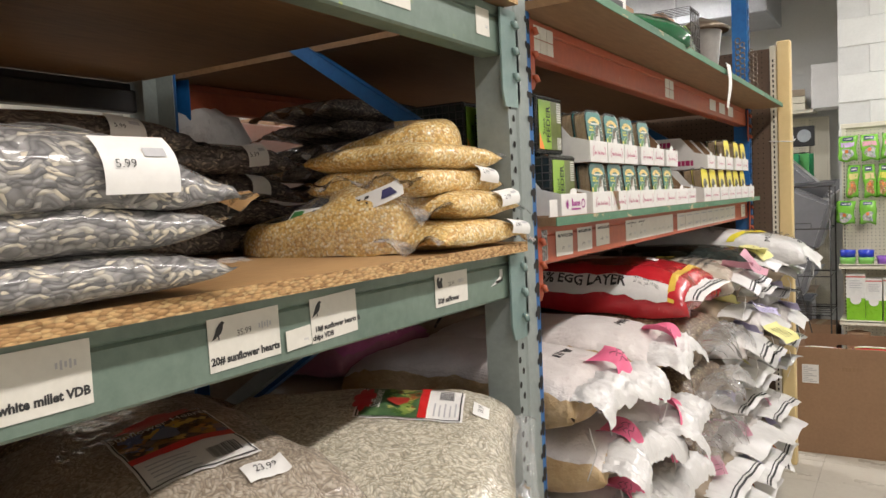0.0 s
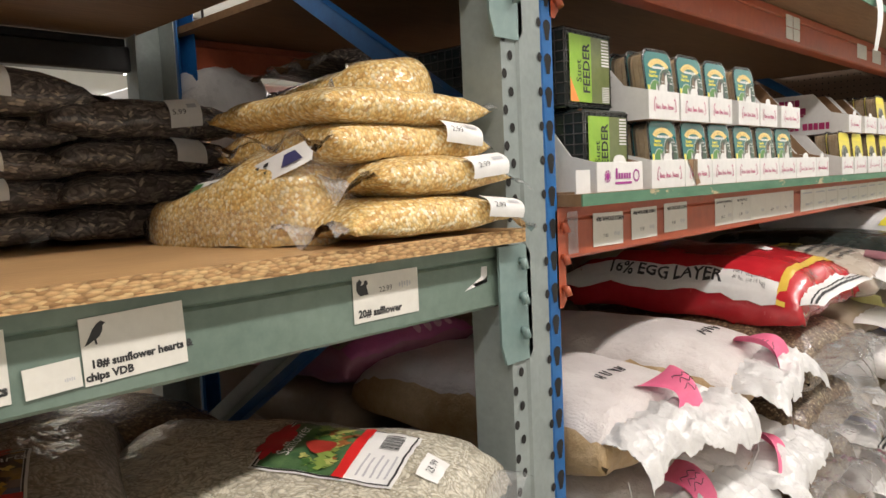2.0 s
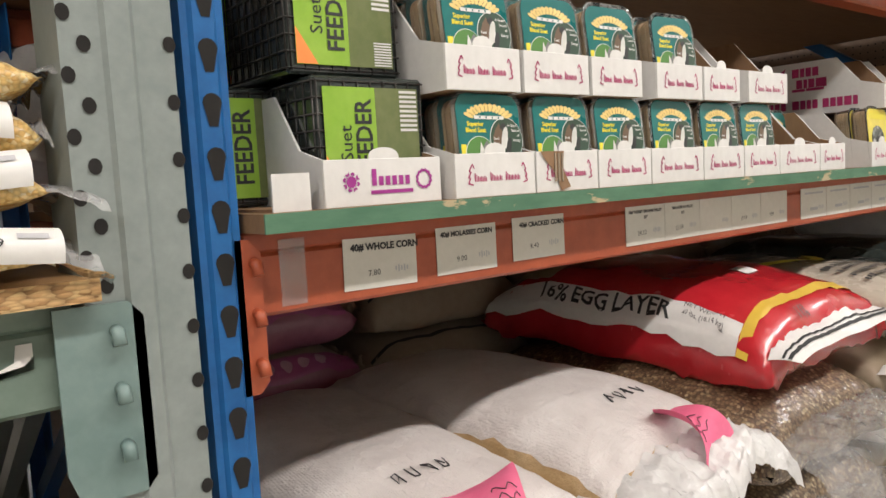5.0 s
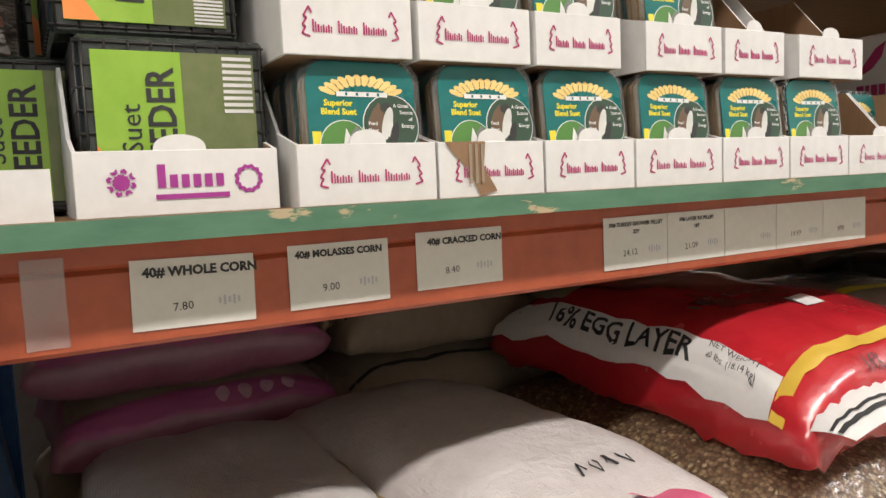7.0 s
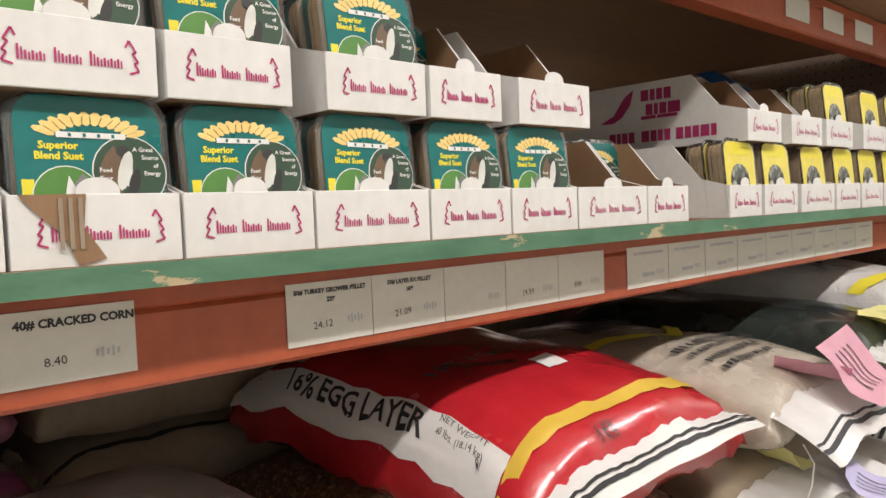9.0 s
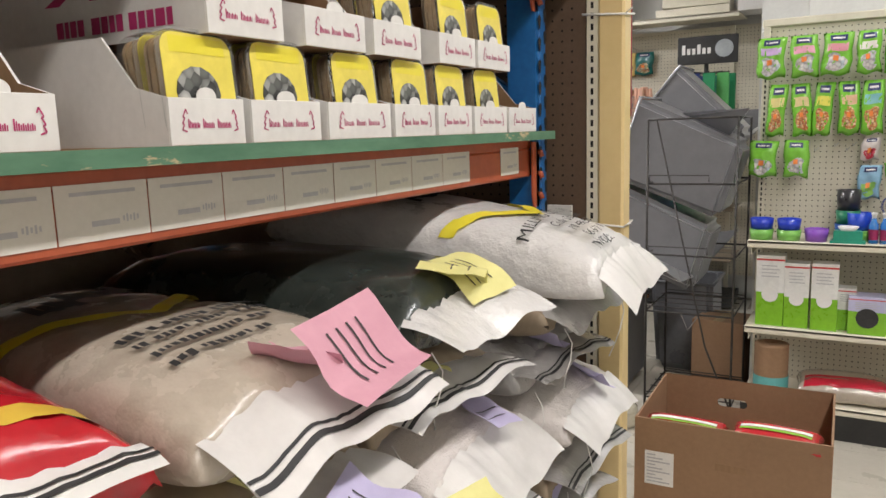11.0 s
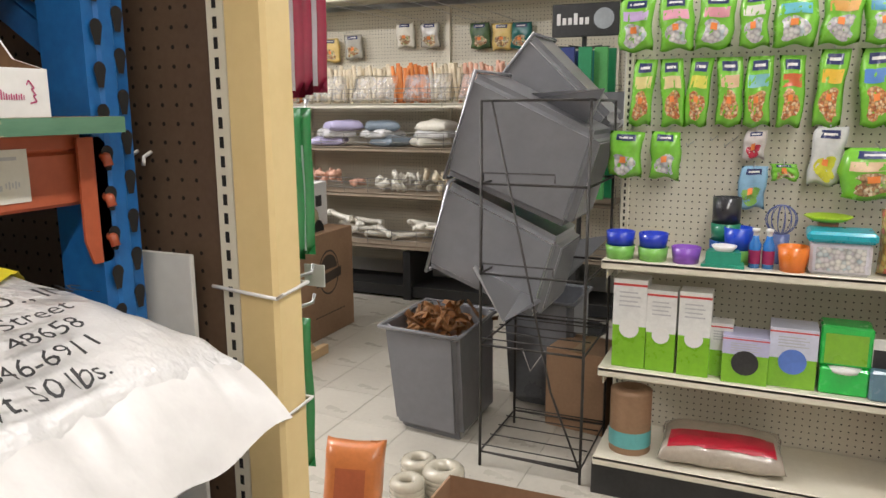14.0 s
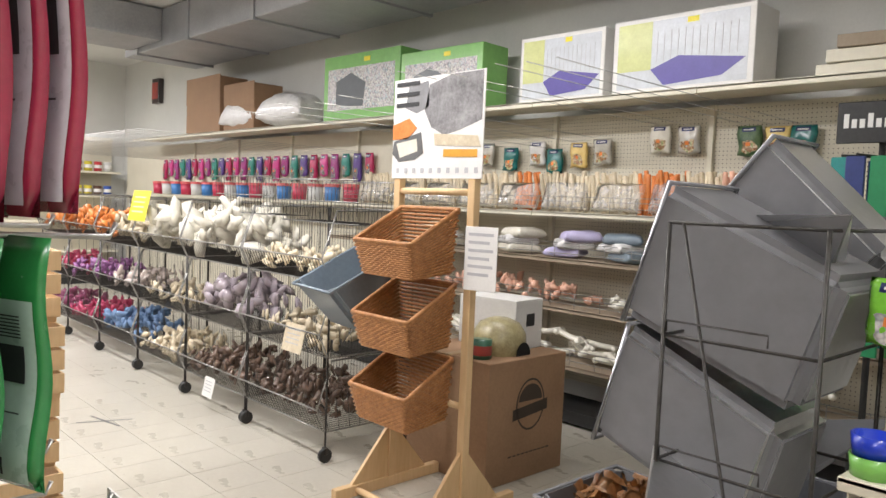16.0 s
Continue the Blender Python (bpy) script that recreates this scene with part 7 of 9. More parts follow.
t = thing("plastic_feeder", "bright green plastic pet hutch with a printed card", "feeder", Matrix.Translation((1.05, 6.04, S2)))
part("hutch_base", boxed((-0.072, 0.072), (-0.07, 0.06), (0, 0.09), 0.006), plain((0.02, 0.55, 0.08), 0.25, 0.5), t)
part("hutch_top", boxed((-0.076, 0.076), (-0.05, 0.06), (0.09, 0.225), 0.006), plain((0.02, 0.55, 0.08), 0.25, 0.5), t)
part("printed_card", boxed((-0.062, 0.062), (-0.0525, -0.051), (0.10, 0.20)), GRN, t)
part("scoop", lathe(bmesh.new(), [(0, 0.0), (0.045, 0.004), (0.05, 0.018), (0, 0.02)], 16, 0, (0, -0.045, 0.072)), M["label"], t)
t = thing("litter_pan", "slate blue plastic litter pan with a printed card", "litter pan", Matrix.Translation((1.20, 6.02, S2)))
part("pan", boxed((-0.08, 0.08), (-0.07, 0.06), (0, 0.10), 0.008), plain((0.10, 0.20, 0.27), 0.25, 0.5), t)
part("printed_card", boxed((-0.075, 0.075), (-0.03, -0.02), (0.10, 0.195), 0.002), WHT, t)
part("picture", boxed((-0.073, -0.01), (-0.032, -0.0302), (0.10, 0.16)), M["ink"], t)
for x, y, h in ((1.345, 5.965, 0.255), (1.475, 5.97, 0.27), (1.30, 6.12, 0.29), (1.44, 6.13, 0.31)):
    t = thing("food_pouch", "maroon pouch of rabbit food standing on the shelf", "food pouch", turned(x, y, S2, 3 * math.sin(9 * x)), "maroon food pouches")

    def f(a, b, s=1, h=h):
        u = 2 * a - 1
        return Vector((u * 0.064 * (1 - 0.05 * math.sin(3.14 * b)), -s * 0.032 * (max(0, 1 - u ** 4)) ** 0.5 * (1 - b) ** 0.6, h * b))
    bm = bmesh.new()
    for s in (1, -1):
        sheet(bm, lambda a, b, s=s: f(a, b, s), 10, 10)
    part("pouch", bm, plain((0.25, 0.02, 0.03), 0.25, 0.6), t, smooth=True)
    part("picture", sheet(bmesh.new(), lambda a, b: f(0.15 + 0.7 * a, 0.28 + 0.4 * b) + Vector((0, -0.0015, 0)), 8, 8), PALE, t, "printed animal picture", True)
    part("seal", sheet(bmesh.new(), lambda a, b: f(0.2 + 0.3 * a, 0.06 + 0.16 * b) + Vector((0, -0.0015, 0)), 6, 4), M["gold"], t, "pale round seal", True)
# bottom deck
t = thing("scratching_post", "corrugated cat scratcher roll with a teal band", "cat scratcher", Matrix.Translation((0.375, 6.0, S3)))
bm = lathe(bmesh.new(), [(0, 0), (0.075, 0)] + [(0.075 - 0.0025 * (k % 2), 0.004 + 0.0075 * k) for k in range(31)] + [(0.035, 0.24), (0.035, 0.2), (0, 0.2)], 28)
part("roll", bm, M["kraft_box"], t)
part("printed_band", lathe(bmesh.new(), [(0.0765, 0.025), (0.0765, 0.085)], 28), plain((0.12, 0.42, 0.42)), t, "teal printed band")
b = Bag(0.42, 0.26, 0.10, 410, 0.1)
t = thing("litter_bag", "red and clear bag of bedding lying flat", "bedding bag", turned(0.69, 6.04, S3, 3), "bedding bags")
part("bag_body", b.body(22, 16), plain((0.42, 0.36, 0.30), 0.2, 0.8), t, smooth=True)
part("printed_band", b.patch((-0.85, 0.85), (-0.9, -0.1), 0.003), plain((0.42, 0.01, 0.03), 0.2, 0.8), t, "dark red printed band")
t = thing("litter_bag", "red and lime bag of bedding standing upright", "bedding bag", turned(1.38, 6.0, S3 + 0.125, 0), "bedding bags")
b = Bag(0.29, 0.25, 0.11, 411, 0.06)
rot = Matrix.Translation((0, 0.06, 0)) @ Matrix.Rotation(radians(82), 4, "X")
for nm, bm, mt in (("bag_body", b.body(20, 16), plain((0.45, 0.02, 0.06), 0.2, 0.7)), ("printed_band", b.patch((-0.8, 0.8), (-0.85, -0.2), 0.003), GRN), ("printed_band", b.patch((-0.85, 0.85), (0.62, 0.92), 0.003), plain((0.40, 0.48, 0.2))), ("seal", b.patch((-0.2, 0.2), (0.5, 0.85), 0.005), plain((0.05, 0.3, 0.1))), ("printed_band", b.patch((-0.85, 0.85), (-0.15, 0.05), 0.004), plain((0.7, 0.25, 0.1)))):
    bm.transform(rot)
    part(nm, bm, mt, t, smooth=True)
bm = b.text("Essentials", 0.042, 0, 0.30, 0, 0.006)
bm.transform(rot)
part("print", bm, M["label"], t, "white script lettering")
t = thing("boxed_toy", "tall thin boxed bird perch leaning by the gondola", "product box", turned(1.65, 6.13, 0, 0, -7, 0))
part("box_body", boxed((-0.075, 0.075), (-0.03, 0.03), (0, 0.47), 0.002), plain((0.40, 0.50, 0.66), 0.3, 0.4), t)
part("side_band", boxed((0.035, 0.072), (-0.032, -0.0305), (0.02, 0.42)), plain((0.6, 0.05, 0.05)), t, "red printed band")
part("side_band", boxed((-0.07, -0.02), (-0.032, -0.0305), (0.26, 0.40)), plain((0.75, 0.6, 0.05)), t, "yellow printed band")
part("picture", boxed((-0.07, 0.03), (-0.032, -0.0305), (0.08, 0.24)), TREAT, t)
t = thing("hay_pack", "large green and clear pack of hay on the floor", "hay pack", turned(1.98, 6.05, 0, 10))
b = Bag(0.52, 0.4, 0.42, 420, 0.14)
part("pack_body", b.body(22, 18), plain((0.05, 0.16, 0.10), 0.2, 0.8), t, smooth=True)
part("printed_band", b.patch((-0.8, 0.6), (-0.9, 0.2), 0.004), TREAT, t)
part("film_end", b.flap(-1, 0.1, 3, 0.03, 0.3), M["film"], t)


# ---- grey totes, the wire rack and what lies round them ----
def tote(a, b, c, depth, label, material, wall=0.006, lean=(0, 1, 0)):
    """A tapered tote whose near side has the corners a (top left), b (top right), c (bottom left)."""
    A, B, C = Vector(a), Vector(b), Vector(c)
    X, Z = (B - A), (A - C)
    Y = Vector(lean).normalized() * depth
    t = thing("storage_tote", label, "storage tote", pose(0, 0, 0), "smoky grey totes")
    P = lambda u, v, w: C + X * u + Z * w + Y * v
    tp = 0.05

    def quad(bm, pts):
        bm.faces.new([bm.verts.new(p) for p in pts])
    bm = bmesh.new()
    lo = [P(u, v, 0.02) for u, v in ((tp, tp), (1 - tp, tp), (1 - tp, 1 - tp), (tp, 1 - tp))]
    hi = [P(u, v, 0.98) for u, v in ((0.01, 0.01), (0.99, 0.01), (0.99, 0.99), (0.01, 0.99))]
    vs = [bm.verts.new(p) for p in lo + hi]
    bm.faces.new(vs[:4])
    for k in range(4):
        bm.faces.new((vs[k], vs[(k + 1) % 4], vs[4 + (k + 1) % 4], vs[4 + k]))
    bmesh.ops.bevel(bm, geom=[e for e in bm.edges if not e.is_boundary], offset=0.03, segments=3, affect="EDGES")
    bmesh.ops.solidify(bm, geom=bm.faces[:], thickness=wall)
    part("tote_body", bm, material, t, smooth=False)
    bm = bmesh.new()
    tube(bm, [P(u, v, 0.98) for u, v in ((-0.01, -0.01), (1.01, -0.01), (1.01, 1.01), (-0.01, 1.01))], 0.009, 8, True)
    part("rim", bm, material, t, "rolled rim")
    return t


SM = "smoky grey plastic tote tipped on its side"
TM = clear_film("smoky_plastic", (0.275, 0.275, 0.29), 0.70, 0.20, 0.30, (0.94, 1.05))
# tipped over: the mouth faces left, the bases face right
def tipped(tl, tr, bl, depth, seed):
    A, B, C = Vector(tl), Vector(tr), Vector(bl)
    D = B + C - A
    return tote(C, A, D, depth, SM, TM)


tipped((-0.262, 6.02, 1.53), (0.235, 6.02, 1.315), (-0.385, 6.02, 1.135), 0.40, 1)
tipped((-0.372, 6.03, 1.115), (0.10, 6.03, 0.915), (-0.472, 6.03, 0.755), 0.40, 2)
tipped((-0.17, 6.46, 1.70), (0.20, 6.46, 1.36), (-0.40, 6.46, 1.42), 0.34, 3)
tote((-0.33, 6.56, 0.53), (0.02, 6.54, 0.53), (-0.31, 6.56, 0.0), 0.36, "dark grey tote standing behind the wire rack", M["tote_solid"])
front_tote = tote((-0.70, 6.06, 0.487), (-0.325, 6.015, 0.487), (-0.683, 6.085, 0.0), 0.47, "smoky grey tote filled with brown hide chews", TM)
for k in range(46):
    x, y = random.uniform(-0.64, -0.37), random.uniform(6.12, 6.46)
    z = 0.41 + 0.07 * (1 - ((x + 0.505) / 0.16) ** 2) + random.uniform(-0.01, 0.035)
    ln, wd = random.uniform(0.09, 0.17), random.uniform(0.03, 0.06)
    kk = k * 1.7
    bm = sheet(bmesh.new(), lambda a, b: Vector(((a - 0.5) * ln, (b - 0.5) * wd * (0.6 + 0.4 * math.sin(a * 6 + kk)), 0.02 * math.sin(a * 5 + kk) + 0.012 * math.cos(b * 5 + kk))), 8, 4)
    bmesh.ops.solidify(bm, geom=bm.faces[:], thickness=0.003)
    solid("hide_chew", bm, M["hide"], "curled brown hide chew in the tote", "hide chew", turned(x, y, z, random.uniform(0, 360), random.uniform(-40, 40), random.uniform(-35, 35)), "hide chews in the tote", smooth=True)
solid("chew_heap", boxed((-0.65, -0.37), (6.11, 6.47), (0.02, 0.41), 0.03), M["hide"], "heap of brown hide chews filling the tote", "hide chew", kind="stuff")

wr = thing("wire_rack", "empty black wire display rack with four tiers", "wire rack", pose(0, 0, 0))
x0, x1, y0, y1, h = -0.19, 0.21, 5.925, 6.36, 1.42
for x in (x0, x1):
    for y in (y0, y1):
        part("leg", tube(bmesh.new(), [(x, y, 0.0), (x, y, h)], 0.006, 6), M["wire"], wr)
for z in (0.06, 0.50, 0.78, 1.12, h):
    bm = bmesh.new()
    tube(bm, [(x0, y0, z), (x1, y0, z), (x1, y1, z), (x0, y1, z)], 0.005, 6, True)
    part("tier_frame", bm, M["wire"], wr)
for z in (0.08, 0.52):
    for k in range(5):
        part("tier_wire", tube(bmesh.new(), [(x0, y0 + 0.02 + 0.1 * k, z), (x1, y0 + 0.02 + 0.1 * k, z)], 0.0028, 5), M["wire"], wr)
part("brace", tube(bmesh.new(), [(x0 + 0.04, y0, h), (x1 - 0.12, y0, 0.35), (x1, y0, 0.05)], 0.0045, 6), M["wire"], wr)
part("brace", tube(bmesh.new(), [(x1, y0, 0.05), (x0, y0, 0.06)], 0.0045, 6), M["wire"], wr)
for k in range(2):
    part("holder", tube(bmesh.new(), [(x0 + 0.01, y0 - 0.004, 1.13 - 0.34 * k), (x0 + 0.01, y0 - 0.004, 1.16 - 0.34 * k), (x0 + 0.28, y0 - 0.004, 1.16 - 0.34 * k), (x0 + 0.28, y0 - 0.004, 1.13 - 0.34 * k)], 0.003, 5), M["wire"], wr)
part("dangling_wire", tube(bmesh.new(), [(x0 + 0.16, y0 + 0.02, 0.5), (x0 + 0.2, y0, 0.42), (x0 + 0.25, y0 + 0.02, 0.5)], 0.003, 5), M["wire_light"], wr)
t = thing("kraft_carton", "small brown kraft carton under the wire rack", "cardboard box", pose(-0.06, 6.40, 0.09, 0, 0, -8))
part("carton_body", boxed((0, 0.27), (0, 0.25), (-0.09, 0.27), 0.004), M["kraft_box"], t)
part("tape", boxed((0.11, 0.16), (-0.001, 0.25), (0.27, 0.2712)), plain((0.35, 0.24, 0.12)), t)

# floor clutter by the cream post
t = thing("orange_pack", "orange printed pack leaning by the post", "pack", turned(-0.36, 5.22, 0.0, 14, -18, 0))
b = Bag(0.36, 0.20, 0.08, 430, 0.06)
bm = b.body(18, 12)
bm.transform(Matrix.Rotation(radians(90), 4, "Z") @ Matrix.Rotation(radians(-90), 4, "Y") @ Matrix.Translation((0.18, 0, 0)))
part("pack_body", bm, plain((0.62, 0.20, 0.06), 0.3, 0.6), t, smooth=True)
bm = b.patch((-0.6, 0.5), (-0.5, 0.5), 0.003)
bm.transform(Matrix.Rotation(radians(90), 4, "Z") @ Matrix.Rotation(radians(-90), 4, "Y") @ Matrix.Translation((0.18, 0, 0)))
part("printed_panel", bm, plain((0.45, 0.12, 0.05)), t)
for x, y, r_ in ((-0.36, 5.72, 0.075), (-0.24, 5.68, 0.085), (-0.33, 5.56, 0.07)):
    bm = bmesh.new()
    for q in range(4):
        tube(bm, [((r_ * 0.62) * math.cos(s * math.tau / 18), (r_ * 0.62) * math.sin(s * math.tau / 18), r_ * 0.22 + 0.018 * q) for s in range(18)], r_ * 0.33, 8, True)
    solid("wrapped_ring", bm, plain((0.52, 0.48, 0.38), 0.2, 0.9), "clear-wrapped straw ring on the floor", "pet toy", Matrix.Translation((x, y, 0.004)), "wrapped straw rings", smooth=True)


# ---- wooden stand with wicker baskets and a poster ----
st = thing("basket_stand", "bare pine stand holding three wicker baskets and a poster", "display stand", pose(0, 0, 0))
for x in (-2.02, -1.50):
    part("foot_rail", boxed((x - 0.02, x + 0.02), (6.17, 6.86), (0, 0.055), 0.003), M["pine"], st)
    part("post", boxed((x - 0.022, x + 0.022), (6.49, 6.53), (0.055, 1.57), 0.003), M["pine"], st)
    for s in (-1, 1):
        bm = slab(bmesh.new(), [(0.02, 0.0), (0.24, 0.0), (0.02, 0.26)], -0.009, 0.009)
        bm.transform(Matrix.Translation((x, 6.51, 0.055)) @ Matrix.Rotation(radians(90 * s), 4, "Z") @ Matrix.Rotation(radians(90), 4, "X"))
        part("gusset", bm, M["pine"], st)
for y, z in ((6.30, 0.03), (6.51, 1.50), (6.51, 0.52)):
    part("dowel", tube(bmesh.new(), [(-2.0, y, z), (-1.52, y, z)], 0.016, 10), M["pine"], st)


def wicker_basket(zt):
    """A tilted basket of woven strands: front low, back high."""
    t = part("wicker_basket", bmesh.new(), M["wicker"], st, "honey-brown woven wicker basket")
    W, D = 0.40, 0.30
    fz, bz, base_f, base_b = zt - 0.155, zt, zt - 0.31, zt - 0.235
    y0, y1 = 6.20, 6.475
    xm = -1.76

    def rim(a, k):
        """Walks round the basket; k = 0 at the base, 1 at the rim."""
        a = a % 1.0
        w0, w1 = W / 2 * (0.86 + 0.14 * k), D
        yf, yb = y0 + 0.04 * (1 - k), y1 + 0.0
        side = a * 4
        q = side % 1
        c = [(-w0, yf), (w0, yf), (w0, yb), (-w0, yb)]
        p, n = c[int(side) % 4], c[(int(side) + 1) % 4]
        x, y = p[0] + (n[0] - p[0]) * q, p[1] + (n[1] - p[1]) * q
        f = (y - yf) / max(1e-4, yb - yf)
        zlo, zhi = base_f + (base_b - base_f) * f * 0.3, fz + (bz - fz) * f
        return Vector((xm + x, y, zlo + (zhi - zlo) * k))
    rows_ = 16
    for r_ in range(rows_):
        k = (r_ + 0.5) / rows_
        bm = bmesh.new()
        n = 72
        pts = []
        for s in range(n):
            p = rim(s / n, k)
            out = (p - Vector((xm, (y0 + y1) / 2, p.z))).normalized()
            pts.append(p + out * 0.0035 * (1 if (s + r_) % 2 else -1))
        tube(bm, pts, 0.0075, 5, True)
        part("strand", bm, M["wicker"], t)
    bm = bmesh.new()
    tube(bm, [rim(s / 40, 1.0) + Vector((0, 0, 0.004)) for s in range(40)], 0.011, 7, True)
    part("rolled_rim", bm, M["wicker"], t)
    bm = bmesh.new()
    bm.faces.new([bm.verts.new(rim(a, 0.02)) for a in (0, 0.25, 0.5, 0.75)])
    bmesh.ops.solidify(bm, geom=bm.faces[:], thickness=0.006)
    part("basket_floor", bm, M["wicker"], t)


for zt in (1.415, 1.075, 0.735):
    wicker_basket(zt)
po = thing("poster", "poster of a resting dog above the baskets", "poster", pose(-1.745, 6.485, 1.80))
part("board", boxed((-0.312, 0.312), (0, 0.006), (-0.24, 0.24), 0.001), M["label"], po)
fur = surface("grey_print", (0.10, 0.095, 0.10), (0.38, 0.37, 0.38), 0.4, 0, 9, 60, 0.0)


def blob(pts, m, name, label, z=0.0):
    bm = slab(bmesh.new(), pts, 0, 0.0008)
    bm.transform(Matrix.Translation((0, -0.0006 - z, 0)) @ Matrix.Rotation(radians(90), 4, "X"))
    part(name, bm, m, po, label)


blob([(-0.05, 0.20), (0.10, 0.235), (0.30, 0.235), (0.30, 0.02), (0.16, -0.02), (0.06, -0.04), (-0.03, 0.0), (-0.08, 0.08)], fur, "print", "grey printed animal shape")
blob([(-0.20, 0.20), (-0.06, 0.22), (-0.05, 0.10), (-0.14, 0.07), (-0.22, 0.10)], plain((0.25, 0.25, 0.26)), "print", "dark printed shape")
blob([(-0.31, 0.02), (-0.19, 0.05), (-0.13, 0.0), (-0.20, -0.05), (-0.31, -0.05)], M["bone_orange"], "print", "orange printed shape", 0.001)
blob([(-0.30, -0.06), (-0.10, -0.02), (-0.08, -0.12), (-0.14, -0.15), (-0.26, -0.16), (-0.31, -0.12)], plain((0.15, 0.15, 0.15)), "print", "black printed shape", 0.001)
blob([(-0.28, -0.07), (-0.13, -0.05), (-0.12, -0.11), (-0.25, -0.14)], M["bone_white"], "print", "white printed shape", 0.002)
blob([(-0.01, -0.03), (0.28, -0.05), (0.30, -0.10), (0.0, -0.085)], M["bone"], "print", "tan printed chew shape", 0.001)
blob([(0.06, -0.105), (0.28, -0.11), (0.28, -0.145), (0.06, -0.14)], plain((0.7, 0.35, 0.05)), "print", "orange printed row", 0.001)
for q in range(3):
    blob([(-0.29, 0.205 - 0.05 * q), (-0.12, 0.205 - 0.05 * q), (-0.12, 0.225 - 0.05 * q), (-0.29, 0.225 - 0.05 * q)], M["ink"], "print", "black bars of lettering", 0.002)
for q in range(10):
    x = -0.275 + 0.06 * q
    blob([(x, -0.215), (x + 0.022, -0.215), (x + 0.022, -0.19), (x, -0.19)], M["faint"], "icon", "small grey icon", 0.001)
sg = thing("hanging_sign", "small white printed sign on the stand's post", "sign", pose(-1.395, 6.46, 1.21, 0, 0, 10))
part("card", boxed((-0.085, 0.085), (0, 0.004), (-0.14, 0.14), 0.001), M["label"], sg)
for q in range(6):
    part("print", boxed((-0.065, 0.065 - 0.02 * (q % 2)), (-0.0012, -0.0002), (0.10 - 0.035 * q, 0.113 - 0.035 * q)), M["faint"], sg)

# ---- large kraft carton and the goods on it ----
ob_ = thing("kraft_carton", "large sealed kraft carton with a round dark stamp", "cardboard box", pose(0, 0, 0))
part("carton_body", boxed((-2.28, -1.66), (6.84, 7.46), (0, 0.65), 0.004), M["kraft_box"], ob_)
part("tape", boxed((-2.0, -1.94), (6.836, 7.464), (0.645, 0.6515)), plain((0.33, 0.22, 0.11)), ob_, "brown tape")
bm = bmesh.new()
ring = [(0.115 * math.cos(q * math.tau / 32), 0.14 * math.sin(q * math.tau / 32)) for q in range(32)]
vo, vi = [bm.verts.new((a, b_, 0)) for a, b_ in ring], [bm.verts.new((a * 0.92, b_ * 0.92, 0)) for a, b_ in ring]
for q in range(32):
    bm.faces.new((vo[q], vo[(q + 1) % 32], vi[(q + 1) % 32], vi[q]))
bm.faces.new([bm.verts.new(p) for p in ((-0.14, -0.075, 0), (0.14, -0.045, 0), (0.14, 0.015, 0), (-0.14, -0.015, 0))])
bm.faces.new([bm.verts.new((0.095 * math.cos(a), 0.02 + 0.09 * math.sin(a), 0)) for a in [math.pi * q / 10 for q in range(11)]])
bm.transform(Matrix.Translation((-1.6588, 7.17, 0.40)) @ PALM)
part("round_stamp", bm, plain((0.05, 0.035, 0.025), 0.7, 0), ob_, "round dark stamp with a banner")
bm = bmesh.new()
for q in range(10):
    bar(bm, -0.15 + 0.034 * q, 0, 0.024, 0.008)
bm.transform(Matrix.Translation((-1.659, 7.17, 0.14)) @ PALM)
part("print", bm, plain((0.05, 0.035, 0.025), 0.7, 0), ob_, "dark line of lettering")
hut = thing("straw_hut", "clear-wrapped woven straw hut on the carton", "pet hut", pose(-1.86, 7.12, 0.65, 0, 0, 0))
straw = surface("woven_straw", (0.24, 0.20, 0.09), (0.46, 0.40, 0.22), 0.35, 0, 26, 90, 0.5, coat=0.8)
part("shell", lathe(bmesh.new(), [(0.135, 0), (0.15, 0.05), (0.145, 0.11), (0.11, 0.165), (0.05, 0.19), (0, 0.195)], 26), straw, hut, smooth=True)
part("opening", slab(bmesh.new(), [(0.055 * math.cos(a), 0.07 * math.sin(a)) for a in [math.pi * q / 12 for q in range(13)]], 0, 0.004), M["hole"], hut).matrix_basis = Matrix.Translation((0.15, 0.03, 0.004)) @ PALM
part("opening", slab(bmesh.new(), [(0.055 * math.cos(a), 0.07 * math.sin(a)) for a in [math.pi * q / 12 for q in range(13)]], 0, 0.004), M["hole"], hut).matrix_basis = Matrix.Translation((-0.02, -0.149, 0.004)) @ Matrix.Rotation(radians(90), 4, "X")
cn = thing("food_can", "small green and red food can", "can", pose(-1.80, 6.92, 0.65))
part("can_body", lathe(bmesh.new(), [(0, 0), (0.055, 0), (0.055, 0.10), (0, 0.10)], 20), plain((0.03, 0.12, 0.07), 0.3, 0.5), cn)
part("label_band", lathe(bmesh.new(), [(0.0556, 0.02), (0.0556, 0.07)], 20), plain((0.35, 0.05, 0.04)), cn)
wc = thing("white_carton", "white carton with a dark printed square", "carton", pose(-2.02, 7.30, 0.65, 0, 0, 6))
part("carton_body", boxed((-0.2, 0.2), (-0.13, 0.13), (0, 0.28), 0.003), M["card"], wc)
part("print", boxed((0.2008, 0.2016), (-0.03, 0.05), (0.13, 0.2)), M["ink"], wc)

# ---- rolling wire bins ----
HEAP = {}


